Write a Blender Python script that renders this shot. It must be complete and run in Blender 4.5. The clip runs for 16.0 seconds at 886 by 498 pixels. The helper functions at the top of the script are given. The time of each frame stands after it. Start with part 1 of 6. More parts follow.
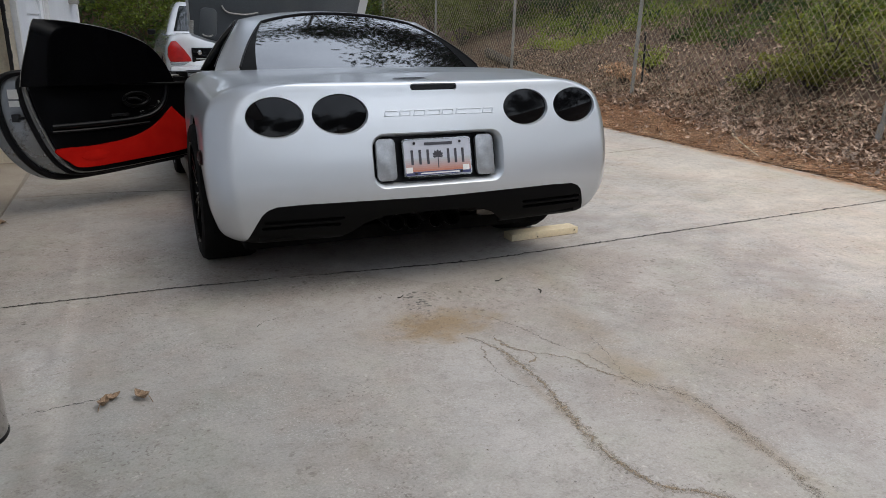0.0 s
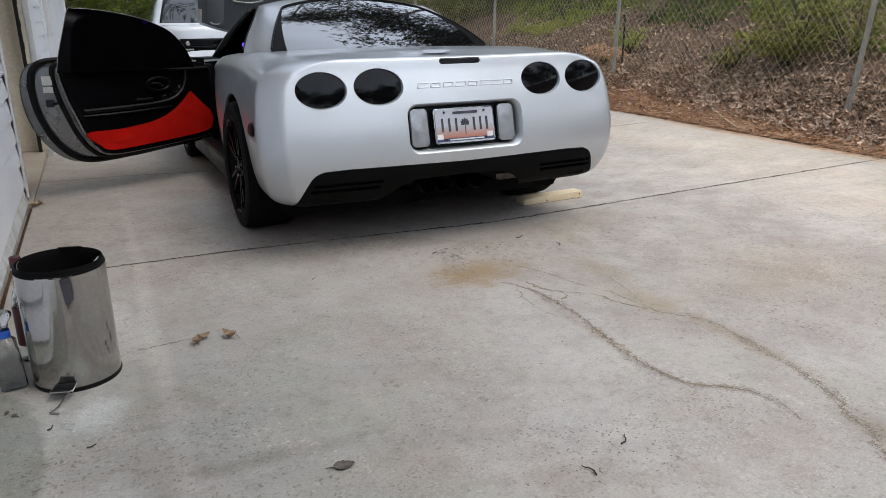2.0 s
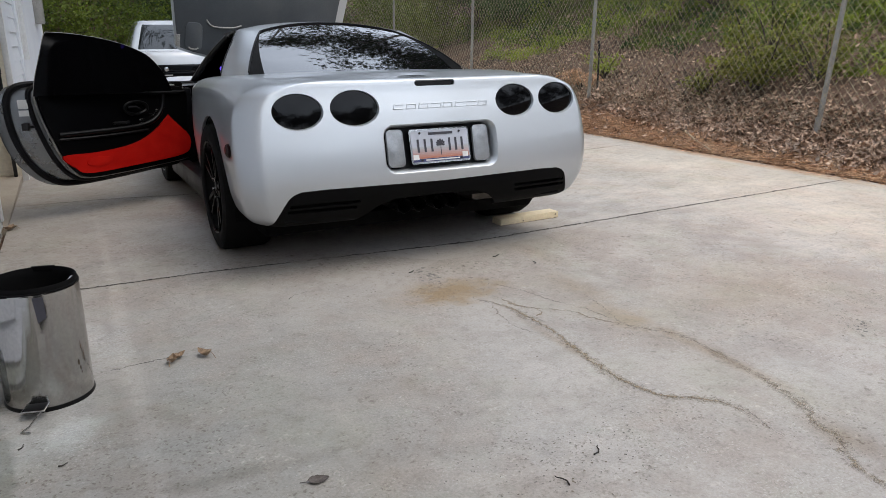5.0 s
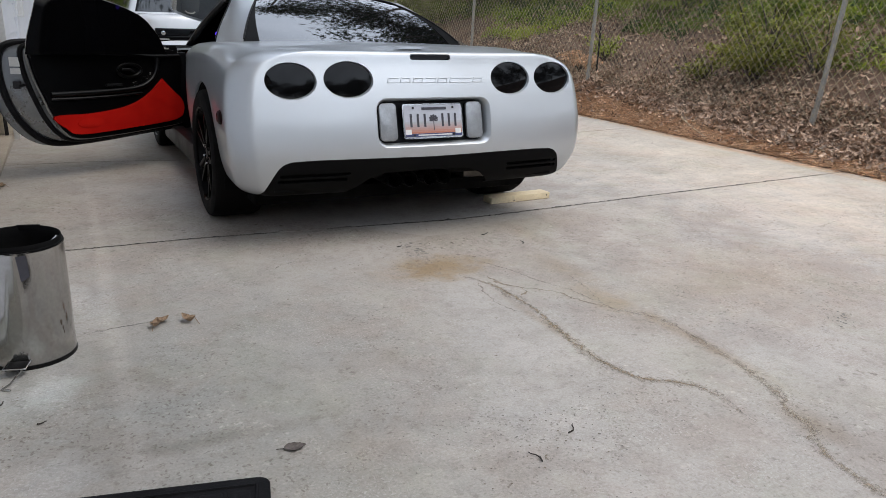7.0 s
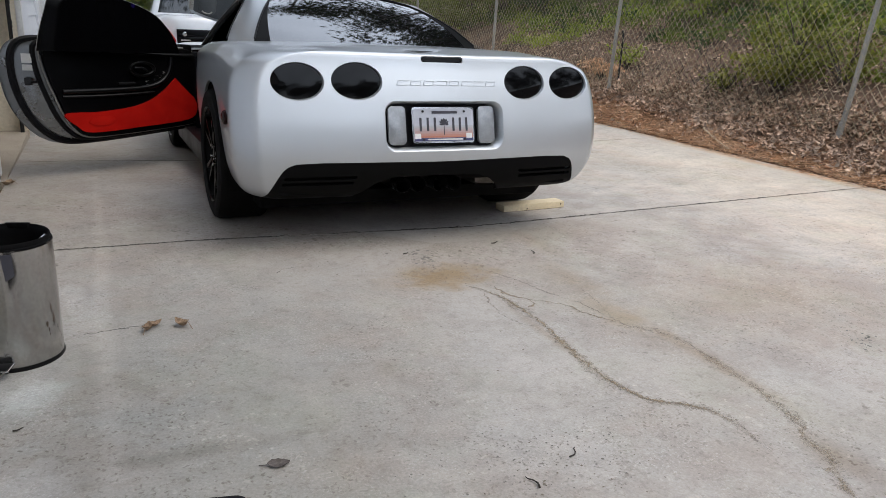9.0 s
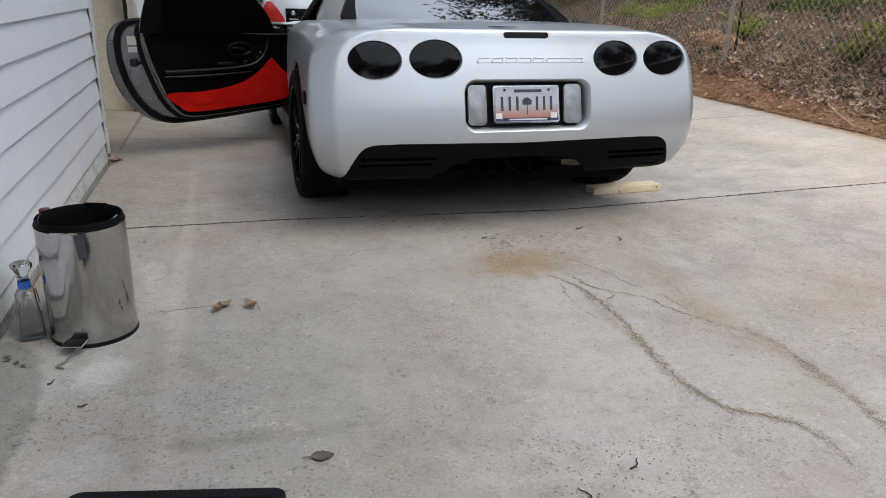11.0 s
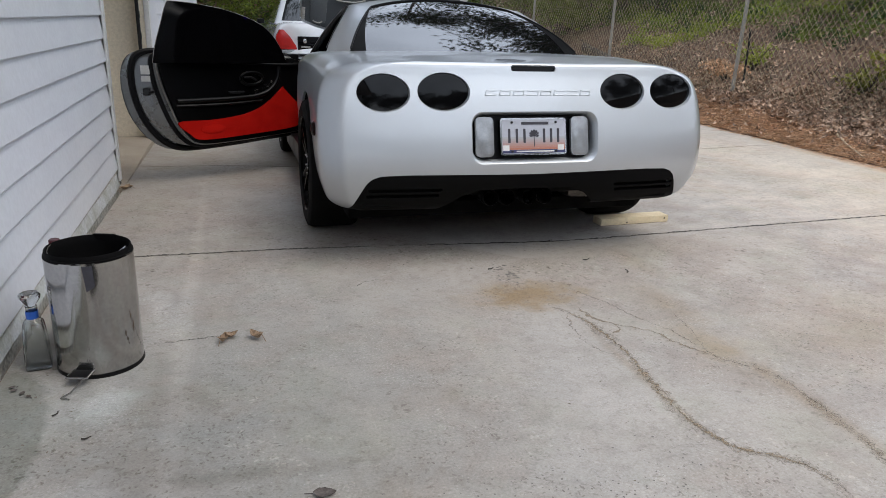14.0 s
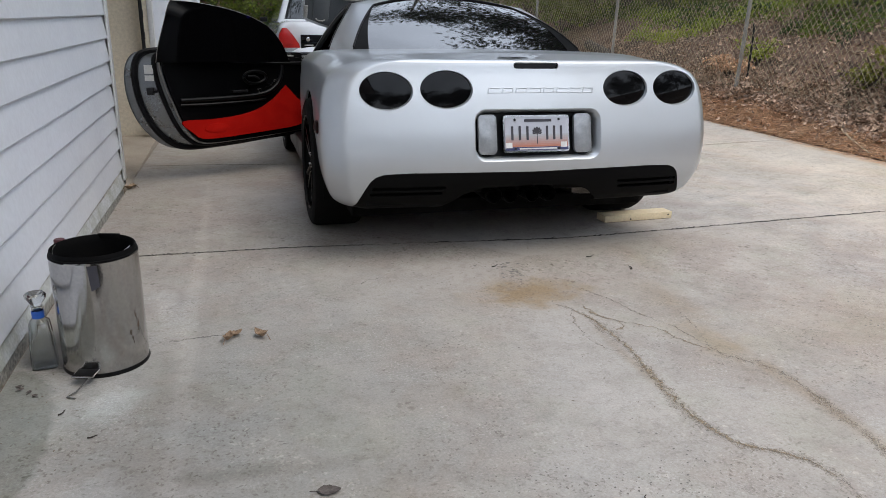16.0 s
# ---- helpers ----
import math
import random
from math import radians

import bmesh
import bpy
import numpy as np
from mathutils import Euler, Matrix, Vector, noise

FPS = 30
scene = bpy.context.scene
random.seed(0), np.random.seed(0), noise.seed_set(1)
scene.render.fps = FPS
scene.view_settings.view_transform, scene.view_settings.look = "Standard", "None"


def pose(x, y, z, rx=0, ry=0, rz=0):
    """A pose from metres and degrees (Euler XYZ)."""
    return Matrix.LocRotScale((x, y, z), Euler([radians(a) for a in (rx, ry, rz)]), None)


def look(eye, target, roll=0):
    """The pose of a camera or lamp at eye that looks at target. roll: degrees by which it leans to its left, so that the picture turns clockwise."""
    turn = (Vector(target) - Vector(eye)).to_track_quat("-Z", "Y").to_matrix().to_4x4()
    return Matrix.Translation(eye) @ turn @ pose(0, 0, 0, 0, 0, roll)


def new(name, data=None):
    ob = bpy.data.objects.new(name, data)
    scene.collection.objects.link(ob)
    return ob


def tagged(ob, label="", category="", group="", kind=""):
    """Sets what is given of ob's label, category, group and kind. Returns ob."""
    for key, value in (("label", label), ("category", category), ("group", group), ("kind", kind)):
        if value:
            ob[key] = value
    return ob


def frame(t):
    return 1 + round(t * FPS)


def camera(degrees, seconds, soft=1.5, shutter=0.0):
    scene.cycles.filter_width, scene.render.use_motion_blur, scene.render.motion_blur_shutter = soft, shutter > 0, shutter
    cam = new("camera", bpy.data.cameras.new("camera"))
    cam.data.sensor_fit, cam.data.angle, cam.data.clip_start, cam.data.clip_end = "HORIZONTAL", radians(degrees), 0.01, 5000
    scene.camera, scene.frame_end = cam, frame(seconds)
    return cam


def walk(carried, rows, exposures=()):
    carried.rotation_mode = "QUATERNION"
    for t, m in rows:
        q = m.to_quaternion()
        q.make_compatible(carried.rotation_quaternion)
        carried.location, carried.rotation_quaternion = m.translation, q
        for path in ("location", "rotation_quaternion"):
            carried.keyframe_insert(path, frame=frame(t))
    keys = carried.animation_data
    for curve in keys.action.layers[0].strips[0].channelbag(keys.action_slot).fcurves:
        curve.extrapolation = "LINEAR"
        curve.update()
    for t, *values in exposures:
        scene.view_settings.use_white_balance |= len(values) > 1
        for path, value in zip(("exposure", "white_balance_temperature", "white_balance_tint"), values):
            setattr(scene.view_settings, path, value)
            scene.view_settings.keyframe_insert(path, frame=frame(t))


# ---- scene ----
cam = camera(62.7, 16.0, 0.8)
PATH = [
    (0, (-1.188, -2.884, 1.131), (-0.438, -1.127, 0.538), 0.7),
    (0.5, (-1.318, -2.92, 1.101), (-0.655, -1.123, 0.522), 2.3),
    (1, (-1.502, -2.93, 1.092), (-0.727, -1.188, 0.487), 0.8),
    (1.5, (-1.536, -3.031, 1.099), (-0.681, -1.337, 0.467), 1.9),
    (2, (-1.57, -3.106, 1.088), (-0.758, -1.386, 0.47), -0.4),
    (2.5, (-1.582, -3.126, 1.083), (-0.748, -1.401, 0.509), -0.3),
    (3, (-1.585, -3.139, 1.076), (-0.737, -1.417, 0.515), -0.3),
    (3.5, (-1.586, -3.146, 1.08), (-0.729, -1.427, 0.524), -0.5),
    (4, (-1.584, -3.148, 1.084), (-0.718, -1.43, 0.536), -0.6),
    (6.3, (-1.548, -3.144, 1.043), (-0.675, -1.448, 0.442), 1.2),
    (6.5, (-1.553, -3.153, 1.062), (-0.681, -1.464, 0.44), 2.0),
    (7, (-1.548, -3.165, 1.064), (-0.671, -1.474, 0.453), 2.1),
    (7.5, (-1.554, -3.176, 1.065), (-0.679, -1.476, 0.478), 3.2),
    (8, (-1.537, -3.175, 1.068), (-0.664, -1.475, 0.479), 3.0),
    (8.5, (-1.506, -3.15, 1.053), (-0.64, -1.447, 0.462), 3.1),
    (9, (-1.454, -3.099, 1.042), (-0.623, -1.381, 0.446), 3.0),
    (9.5, (-1.399, -3.061, 1.042), (-0.607, -1.332, 0.425), 2.7),
    (10, (-1.328, -3.034, 1.046), (-0.689, -1.256, 0.391), 1.9),
    (10.2, (-1.305, -3.036, 1.046), (-0.722, -1.241, 0.384), 1.6),
    (12.5, (-1.287, -3.047, 1.054), (-0.748, -1.243, 0.381), 1.5),
    (13, (-1.287, -3.046, 1.052), (-0.748, -1.241, 0.379), 1.5),
    (13.5, (-1.287, -3.049, 1.059), (-0.757, -1.241, 0.389), 1.4),
    (14, (-1.281, -3.042, 1.077), (-0.749, -1.211, 0.471), 1.7),
    (14.5, (-1.282, -3.044, 1.083), (-0.756, -1.21, 0.482), 1.4),
    (15, (-1.28, -3.049, 1.083), (-0.758, -1.216, 0.476), 1.4),
    (15.5, (-1.281, -3.046, 1.083), (-0.761, -1.215, 0.47), 1.3),
    (16, (-1.279, -3.046, 1.08), (-0.759, -1.215, 0.467), 1.3),
]
walk(cam, [(t, look(eye, target, roll)) for t, eye, target, roll in PATH],
     exposures=((0.0, 0.35), (0.5, 0.44), (1.0, 0.44), (1.7, 0.54), (10.2, 0.54), (12.3, 0.53), (16.0, 0.52)))

# ---- light ----
world = bpy.data.worlds.new("sky")
scene.world = world
world.use_nodes = True
wn = world.node_tree
sky = wn.nodes.new("ShaderNodeTexSky")
sky.sky_type = "NISHITA"
sky.sun_disc = False
sky.sun_elevation = radians(58)
sky.sun_rotation = radians(138)
sky.air_density, sky.dust_density, sky.ozone_density = 1.6, 3.0, 1.0
haze = wn.nodes.new("ShaderNodeTexNoise")
haze.inputs["Scale"].default_value, haze.inputs["Detail"].default_value = 2.2, 5.0
wn.links.new(wn.nodes.new("ShaderNodeTexCoord").outputs["Generated"], haze.inputs["Vector"])
tone = wn.nodes.new("ShaderNodeMapRange")
tone.inputs[1].default_value, tone.inputs[2].default_value, tone.inputs[3].default_value, tone.inputs[4].default_value = 0.35, 0.65, 6.5, 10.5
wn.links.new(haze.outputs[0], tone.inputs[0])
cloud = wn.nodes.new("ShaderNodeMix")
cloud.data_type, cloud.blend_type = "RGBA", "MULTIPLY"
cloud.inputs[0].default_value, cloud.inputs[6].default_value = 1.0, (0.88, 0.97, 1.13, 1)
wn.links.new(tone.outputs[0], cloud.inputs[7])
cover = wn.nodes.new("ShaderNodeMix")
cover.data_type = "RGBA"
cover.inputs[0].default_value = 0.75
wn.links.new(sky.outputs[0], cover.inputs[6])
wn.links.new(cloud.outputs[2], cover.inputs[7])
wn.links.new(cover.outputs[2], wn.nodes["Background"].inputs[0])
wn.nodes["Background"].inputs[1].default_value = 0.138
sun_data = bpy.data.lights.new("sun", "SUN")
sun_data.energy, sun_data.angle, sun_data.color = 0.9, radians(40), (1.0, 0.91, 0.78)
sun = new("sun", sun_data)
sun.matrix_world = look((11, -10, 25), (0, 0, 0))


# ---- small tools ----
def mixed(nt, a, b, fac, kind="MIX"):
    n = nt.nodes.new("ShaderNodeMix")
    n.data_type, n.blend_type = "RGBA", kind
    for k, v in ((0, fac), (6, a), (7, b)):
        if hasattr(v, "links"):
            nt.links.new(v, n.inputs[k])
        else:
            n.inputs[k].default_value = v if k == 0 else (*v[:3], 1)
    return n.outputs[2]


def noisy(nt, vec, scale, detail=4.0, rough=0.6, lo=0.35, hi=0.65):
    n = nt.nodes.new("ShaderNodeTexNoise")
    n.inputs["Scale"].default_value, n.inputs["Detail"].default_value, n.inputs["Roughness"].default_value = scale, detail, rough
    nt.links.new(vec, n.inputs["Vector"])
    r = nt.nodes.new("ShaderNodeMapRange")
    r.inputs[1].default_value, r.inputs[2].default_value = lo, hi
    nt.links.new(n.outputs[0], r.inputs[0])
    return r.outputs[0]


def mat(name, col, rough=0.6, metal=0.0, col2=None, big=3.0, fine=60.0, speck=0.12, bump=0.15, dist=0.002, coat=0.0, island=0.0, spec=0.5):
    m = bpy.data.materials.new(name)
    m.use_nodes = True
    nt = m.node_tree
    p = nt.nodes["Principled BSDF"]
    vec = nt.nodes.new("ShaderNodeTexCoord").outputs["Object"]
    a = noisy(nt, vec, big)
    b = noisy(nt, vec, fine, 3.0)
    c = mixed(nt, col, col2 or [v * 0.8 for v in col], a)
    c = mixed(nt, c, [1 - speck * 2] * 3, b, "MULTIPLY") if speck else c
    if island:
        g = nt.nodes.new("ShaderNodeNewGeometry")
        h = nt.nodes.new("ShaderNodeHueSaturation")
        r = nt.nodes.new("ShaderNodeMapRange")
        r.inputs[3].default_value, r.inputs[4].default_value = 1 - island, 1 + island
        nt.links.new(g.outputs["Random Per Island"], r.inputs[0])
        nt.links.new(r.outputs[0], h.inputs["Value"])
        nt.links.new(c, h.inputs["Color"])
        c = h.outputs[0]
    nt.links.new(c, p.inputs["Base Color"])
    p.inputs["Metallic"].default_value = metal
    p.inputs["Specular IOR Level"].default_value = spec
    r = nt.nodes.new("ShaderNodeMapRange")
    r.inputs[3].default_value, r.inputs[4].default_value = max(0.02, rough * 0.85), min(1, rough * 1.15)
    nt.links.new(a, r.inputs[0])
    nt.links.new(r.outputs[0], p.inputs["Roughness"])
    p.inputs["Coat Weight"].default_value = coat
    p.inputs["Coat Roughness"].default_value = 0.06
    if bump:
        bn = nt.nodes.new("ShaderNodeBump")
        bn.inputs["Strength"].default_value, bn.inputs["Distance"].default_value = bump, dist
        nt.links.new(b, bn.inputs["Height"])
        nt.links.new(bn.outputs[0], p.inputs["Normal"])
    return m


def leafy(name, col, col2, island=0.35):
    m = mat(name, col, 0.55, 0, col2, 0.8, 30, 0.1, 0, island=island)
    nt = m.node_tree
    p = nt.nodes["Principled BSDF"]
    t = nt.nodes.new("ShaderNodeBsdfTranslucent")
    s = nt.nodes.new("ShaderNodeMixShader")
    s.inputs[0].default_value = 0.3
    nt.links.new(p.inputs["Base Color"].links[0].from_socket, t.inputs[0])
    nt.links.new(p.outputs[0], s.inputs[1])
    nt.links.new(t.outputs[0], s.inputs[2])
    nt.links.new(s.outputs[0], nt.nodes["Material Output"].inputs[0])
    return m


def meshed(bm, material, angle=38, smooth=True):
    me = bpy.data.meshes.new("mesh")
    bm.to_mesh(me)
    bm.free()
    me.materials.append(material)
    if smooth and len(me.polygons):
        me.polygons.foreach_set("use_smooth", [True] * len(me.polygons))
        me.set_sharp_from_angle(angle=radians(angle))
    return me


def part(name, bm, material, parent=None, label="", angle=38, smooth=True):
    ob = new(name, meshed(bm, material, angle, smooth))
    ob.data.name = name
    ob.parent = parent
    return tagged(ob, label)


def thing(name, label, category, at=None, kind="", group=""):
    ob = new(name)
    if at is not None:
        ob.matrix_world = at
    return tagged(ob, label, category, group, kind)


def box(lo, hi, bevel=0.0, bm=None, turn=None):
    b = bmesh.new()
    lo, hi = Vector(lo), Vector(hi)
    vs = bmesh.ops.create_cube(b, size=1)["verts"]
    for v in vs:
        v.co = Vector([(lo[k] + hi[k]) / 2 + v.co[k] * (hi[k] - lo[k]) for k in range(3)])
    if bevel:
        bmesh.ops.bevel(b, geom=list(b.edges), offset=bevel, segments=2, affect="EDGES", profile=0.6)
    if turn is not None:
        bmesh.ops.transform(b, matrix=turn, verts=b.verts)
    return joined(bm, b)


def joined(bm, b):
    if bm is None:
        return b
    me = bpy.data.meshes.new("tmp")
    b.to_mesh(me)
    bm.from_mesh(me)
    bpy.data.meshes.remove(me)
    b.free()
    return bm


def lathe(profile, n=32, m=None, bm=None):
    """A turned form round z from (radius, z) pairs."""
    b = bmesh.new()
    rings = []
    for r, z in profile:
        if r < 1e-6:
            rings.append([b.verts.new((0, 0, z))])
        else:
            rings.append([b.verts.new((r * math.cos(2 * math.pi * k / n), r * math.sin(2 * math.pi * k / n), z)) for k in range(n)])
    for a, c in zip(rings, rings[1:]):
        for k in range(n):
            q = [a[k % len(a)], a[(k + 1) % len(a)], c[(k + 1) % len(c)], c[k % len(c)]]
            q = [v for i, v in enumerate(q) if v not in q[:i]]
            if len(q) > 2:
                b.faces.new(q)
    if m is not None:
        bmesh.ops.transform(b, matrix=m, verts=b.verts)
    bmesh.ops.recalc_face_normals(b, faces=b.faces)
    return joined(bm, b)


def tube(pts, r, n=6, bm=None, taper=None):
    b = bmesh.new()
    pts = [Vector(p) for p in pts]
    rings = []
    u = None
    for i, p in enumerate(pts):
        d = (pts[min(i + 1, len(pts) - 1)] - pts[max(i - 1, 0)]).normalized()
        u = d.orthogonal().normalized() if u is None else (u - d * u.dot(d)).normalized()
        w = d.cross(u)
        rr = r if taper is None else r + (taper - r) * i / (len(pts) - 1)
        rings.append([b.verts.new(p + rr * (math.cos(2 * math.pi * k / n) * u + math.sin(2 * math.pi * k / n) * w)) for k in range(n)])
    for a, c in zip(rings, rings[1:]):
        for k in range(n):
            b.faces.new((a[k], a[(k + 1) % n], c[(k + 1) % n], c[k]))
    b.faces.new(rings[0][::-1])
    b.faces.new(rings[-1])
    bmesh.ops.recalc_face_normals(b, faces=b.faces)
    return joined(bm, b)


def plate(outline, thick, m=None, bevel=0.0, bm=None):
    """A flat outline in x, z given a thickness towards +y."""
    b = bmesh.new()
    f = b.faces.new([b.verts.new((x, 0, z)) for x, z in outline])
    ext = bmesh.ops.extrude_face_region(b, geom=[f])["geom"]
    bmesh.ops.translate(b, vec=(0, thick, 0), verts=[g for g in ext if isinstance(g, bmesh.types.BMVert)])
    bmesh.ops.recalc_face_normals(b, faces=b.faces)
    if bevel:
        bmesh.ops.bevel(b, geom=list(b.edges), offset=bevel, segments=2, affect="EDGES", profile=0.6)
    if m is not None:
        bmesh.ops.transform(b, matrix=m, verts=b.verts)
    return joined(bm, b)


def rounded(x0, z0, x1, z1, r, n=6):
    """The outline of a rectangle with round corners."""
    out = []
    for cx, cz, a in ((x1 - r, z1 - r, 0), (x0 + r, z1 - r, 90), (x0 + r, z0 + r, 180), (x1 - r, z0 + r, 270)):
        out += [(cx + r * math.cos(radians(a + 90 * k / n)), cz + r * math.sin(radians(a + 90 * k / n))) for k in range(n + 1)]
    return out


def smoothed(points, n=8, closed=False):
    """A Catmull-Rom curve through points."""
    P = [Vector(p) for p in points]
    out = []
    cnt = len(P) if closed else len(P) - 1
    for i in range(cnt):
        a, b_, c, d = (P[(i + k) % len(P)] if closed else P[min(max(i + k, 0), len(P) - 1)] for k in (-1, 0, 1, 2))
        for k in range(n):
            t = k / n
            out.append(0.5 * (2 * b_ + (c - a) * t + (2 * a - 5 * b_ + 4 * c - d) * t * t + (3 * b_ - a - 3 * c + d) * t ** 3))
    if not closed:
        out.append(P[-1])
    return out


def cut(bm, f, on=lambda c: True):
    """Splits the faces along f(co) = 0 and returns those with f < 0."""
    val = {}
    for v in bm.verts:
        q = f(v.co)
        val[v] = q if abs(q) > 1e-5 else 1e-5
    fresh = set()
    for e in list(bm.edges):
        a, c = e.verts
        if val[a] * val[c] < 0 and on((a.co + c.co) / 2):
            pa, pc, va = a.co.copy(), c.co.copy(), val[a]
            lo, hi = 0.0, 1.0
            for _ in range(22):
                mid = (lo + hi) / 2
                if f(pa.lerp(pc, mid)) * va > 0:
                    lo = mid
                else:
                    hi = mid
            _, v = bmesh.utils.edge_split(e, a, min(max(lo, 0.002), 0.998))
            v.co = pa.lerp(pc, lo)
            fresh.add(v)
    for fc in list(bm.faces):
        k = [v for v in fc.verts if v in fresh]
        if len(k) == 2:
            try:
                bmesh.utils.face_split(fc, k[0], k[1])
            except ValueError:
                pass
    return [fc for fc in bm.faces if f(fc.calc_center_median()) < 0 and on(fc.calc_center_median())]


def taken(bm, faces):
    """Moves faces into a bmesh of their own."""
    b = bmesh.new()
    made = {}
    for fc in faces:
        vs = []
        for v in fc.verts:
            if v not in made:
                made[v] = b.verts.new(v.co)
            vs.append(made[v])
        b.faces.new(vs)
    bmesh.ops.delete(bm, geom=list(faces), context="FACES")
    return b


def skinned(bm, depth):
    """Gives an open sheet a thickness inwards."""
    bmesh.ops.remove_doubles(bm, verts=bm.verts, dist=1e-5)
    bm.normal_update()
    faces = list(bm.faces)
    edge = [(e.verts[0], e.verts[1], e.link_faces[0]) for e in bm.edges if len(e.link_faces) == 1]
    low = {v: bm.verts.new(v.co - v.normal * depth) for v in list(bm.verts)}
    for fc in faces:
        bm.faces.new([low[v] for v in reversed(fc.verts)])
    for a, c, fc in edge:
        vs = list(fc.verts)
        if vs[(vs.index(a) + 1) % len(vs)] is not c:
            a, c = c, a
        bm.faces.new((c, a, low[a], low[c]))
    return bm


def leaves(name, centres, sizes, material, aspect=0.5, droop=0.5, flat=0.0, seed=1, oval=False):
    """Many small folded leaves as one mesh, at given places."""
    rng = np.random.default_rng(seed)
    c = np.asarray(centres, float)
    n = len(c)
    a = rng.uniform(0, 2 * np.pi, n)
    el = rng.uniform(-1, 1, n) * (1 - flat) * 1.3
    d = np.stack([np.cos(a) * np.cos(el), np.sin(a) * np.cos(el), np.sin(el)], 1)
    up = np.stack([rng.normal(0, 1 - flat, n), rng.normal(0, 1 - flat, n), np.ones(n)], 1)
    s = np.cross(d, up)
    s /= np.linalg.norm(s, axis=1)[:, None] + 1e-9
    nn = np.cross(s, d)
    L = np.asarray(sizes, float).reshape(-1, 1) * np.ones((n, 1))
    w = L * aspect * rng.uniform(0.7, 1.2, (n, 1)) * 0.5
    fold = rng.uniform(0.1, 0.9, (n, 1)) * droop
    v0, v2 = c - d * L / 2, c + d * L / 2 - nn * L * fold * 0.5
    v1, v3 = c + s * w + nn * w * fold, c - s * w + nn * w * fold
    if oval:
        cv = nn * L * fold
        verts = np.stack([v0 + cv * 0.5, c - d * L * 0.2 + s * w, c - d * L * 0.2 - s * w, c + d * L * 0.22 + s * w * 0.8 + cv * 0.12, c + d * L * 0.22 - s * w * 0.8 + cv * 0.2, c + d * L / 2 + cv * 0.6], 1).reshape(-1, 3)
        k = np.arange(n)[:, None] * 6
        faces = np.hstack([k + 0, k + 2, k + 1]).tolist() + np.hstack([k + 1, k + 2, k + 4, k + 3]).tolist() + np.hstack([k + 3, k + 4, k + 5]).tolist()
    else:
        verts = np.stack([v0, v1, v2, v3], 1).reshape(-1, 3)
        faces = (np.arange(n)[:, None] * 4 + np.array([[0, 1, 2, 3]])).tolist()
    me = bpy.data.meshes.new(name)
    me.from_pydata(verts.tolist(), [], faces)
    me.materials.append(material)
    return new(name, me)


# ---- materials ----
PAINT = mat("silver_paint", (0.60, 0.632, 0.66), 0.44, 0.80, (0.585, 0.617, 0.645), 1.5, 900, 0.05, 0.03, 0.0003, coat=0.75)
PAINT.node_tree.nodes["Principled BSDF"].inputs["Coat Roughness"].default_value = 0.025
BLACK = mat("black_plastic", (0.008, 0.008, 0.009), 0.4, 0, None, 4, 250, 0.1, 0.1, 0.0006, spec=0.14)
VALANCE = mat("satin_black_plastic", (0.005, 0.005, 0.0055), 0.55, 0, (0.007, 0.007, 0.0065), 4, 300, 0.08, 0.1, 0.0005, spec=0.045)
RUBBER = mat("tyre_rubber", (0.006, 0.006, 0.006), 0.8, 0, (0.009, 0.0085, 0.0085), 6, 120, 0.1, 0.3, 0.001, spec=0.1)
RIM = mat("black_alloy", (0.005, 0.005, 0.0055), 0.3, 0.0, None, 6, 200, 0.05, 0, spec=0.07)
CHROME = mat("chrome", (0.6, 0.6, 0.6), 0.12, 1.0, None, 6, 80, 0.05, 0)
STEEL = mat("polished_stainless", (0.50, 0.485, 0.475), 0.12, 1.0, (0.42, 0.41, 0.40), 3, 90, 0.06, 0.03, 0.0006)
LENS = mat("smoked_lens", (0.003, 0.003, 0.0035), 0.015, 0, None, 4, 60, 0, 0, spec=0.24)
CLEAR = mat("frosted_lens", (0.36, 0.375, 0.39), 0.16, 0.35, (0.24, 0.25, 0.26), 11, 160, 0.06, 0.12, 0.0012, coat=0.8)
REDLENS = mat("red_lens", (0.40, 0.010, 0.008), 0.2, 0, (0.27, 0.006, 0.005), 9, 70, 0.1, 0.2, coat=0.3, spec=0.3)
TINT = mat("tinted_glass", (0.006, 0.006, 0.007), 0.03, 0, None, 1, 60, 0, 0, coat=0.3, spec=0.5)
TINT.node_tree.nodes["Principled BSDF"].inputs["IOR"].default_value = 2.5
FILM = mat("limo_tint", (0.002, 0.002, 0.0025), 0.05, 0, None, 1, 60, 0, 0, spec=0.16)
CABIN = mat("black_trim", (0.002, 0.002, 0.0026), 0.38, 0, None, 9, 350, 0.15, 0.3, 0.0008, spec=0.14)
GLOSSTRIM = mat("satin_black_trim", (0.003, 0.003, 0.0035), 0.35, 0, None, 9, 350, 0.1, 0.1, 0.0005, spec=0.25)
ALUMINISED = mat("aluminised_steel", (0.17, 0.158, 0.142), 0.42, 1.0, (0.08, 0.074, 0.068), 9, 120, 0.15, 0.1, 0.001)
# Silver paint darkened to carry the shade inside the door jamb.
SHADED_PAINT = mat("shaded_silver_paint", (0.27, 0.285, 0.30), 0.28, 0.75, (0.21, 0.225, 0.24), 5, 200, 0.08, 0.05, coat=0.5)
FOOTING = mat("peeling_footing", (0.76, 0.755, 0.72), 0.85, 0, (0.62, 0.61, 0.55), 9, 60, 0.25, 0.5, 0.003)
DULL = mat("dull_smoked_lens", (0.016, 0.004, 0.0045), 0.25, 0, None, 4, 60, 0, 0, spec=0.1)
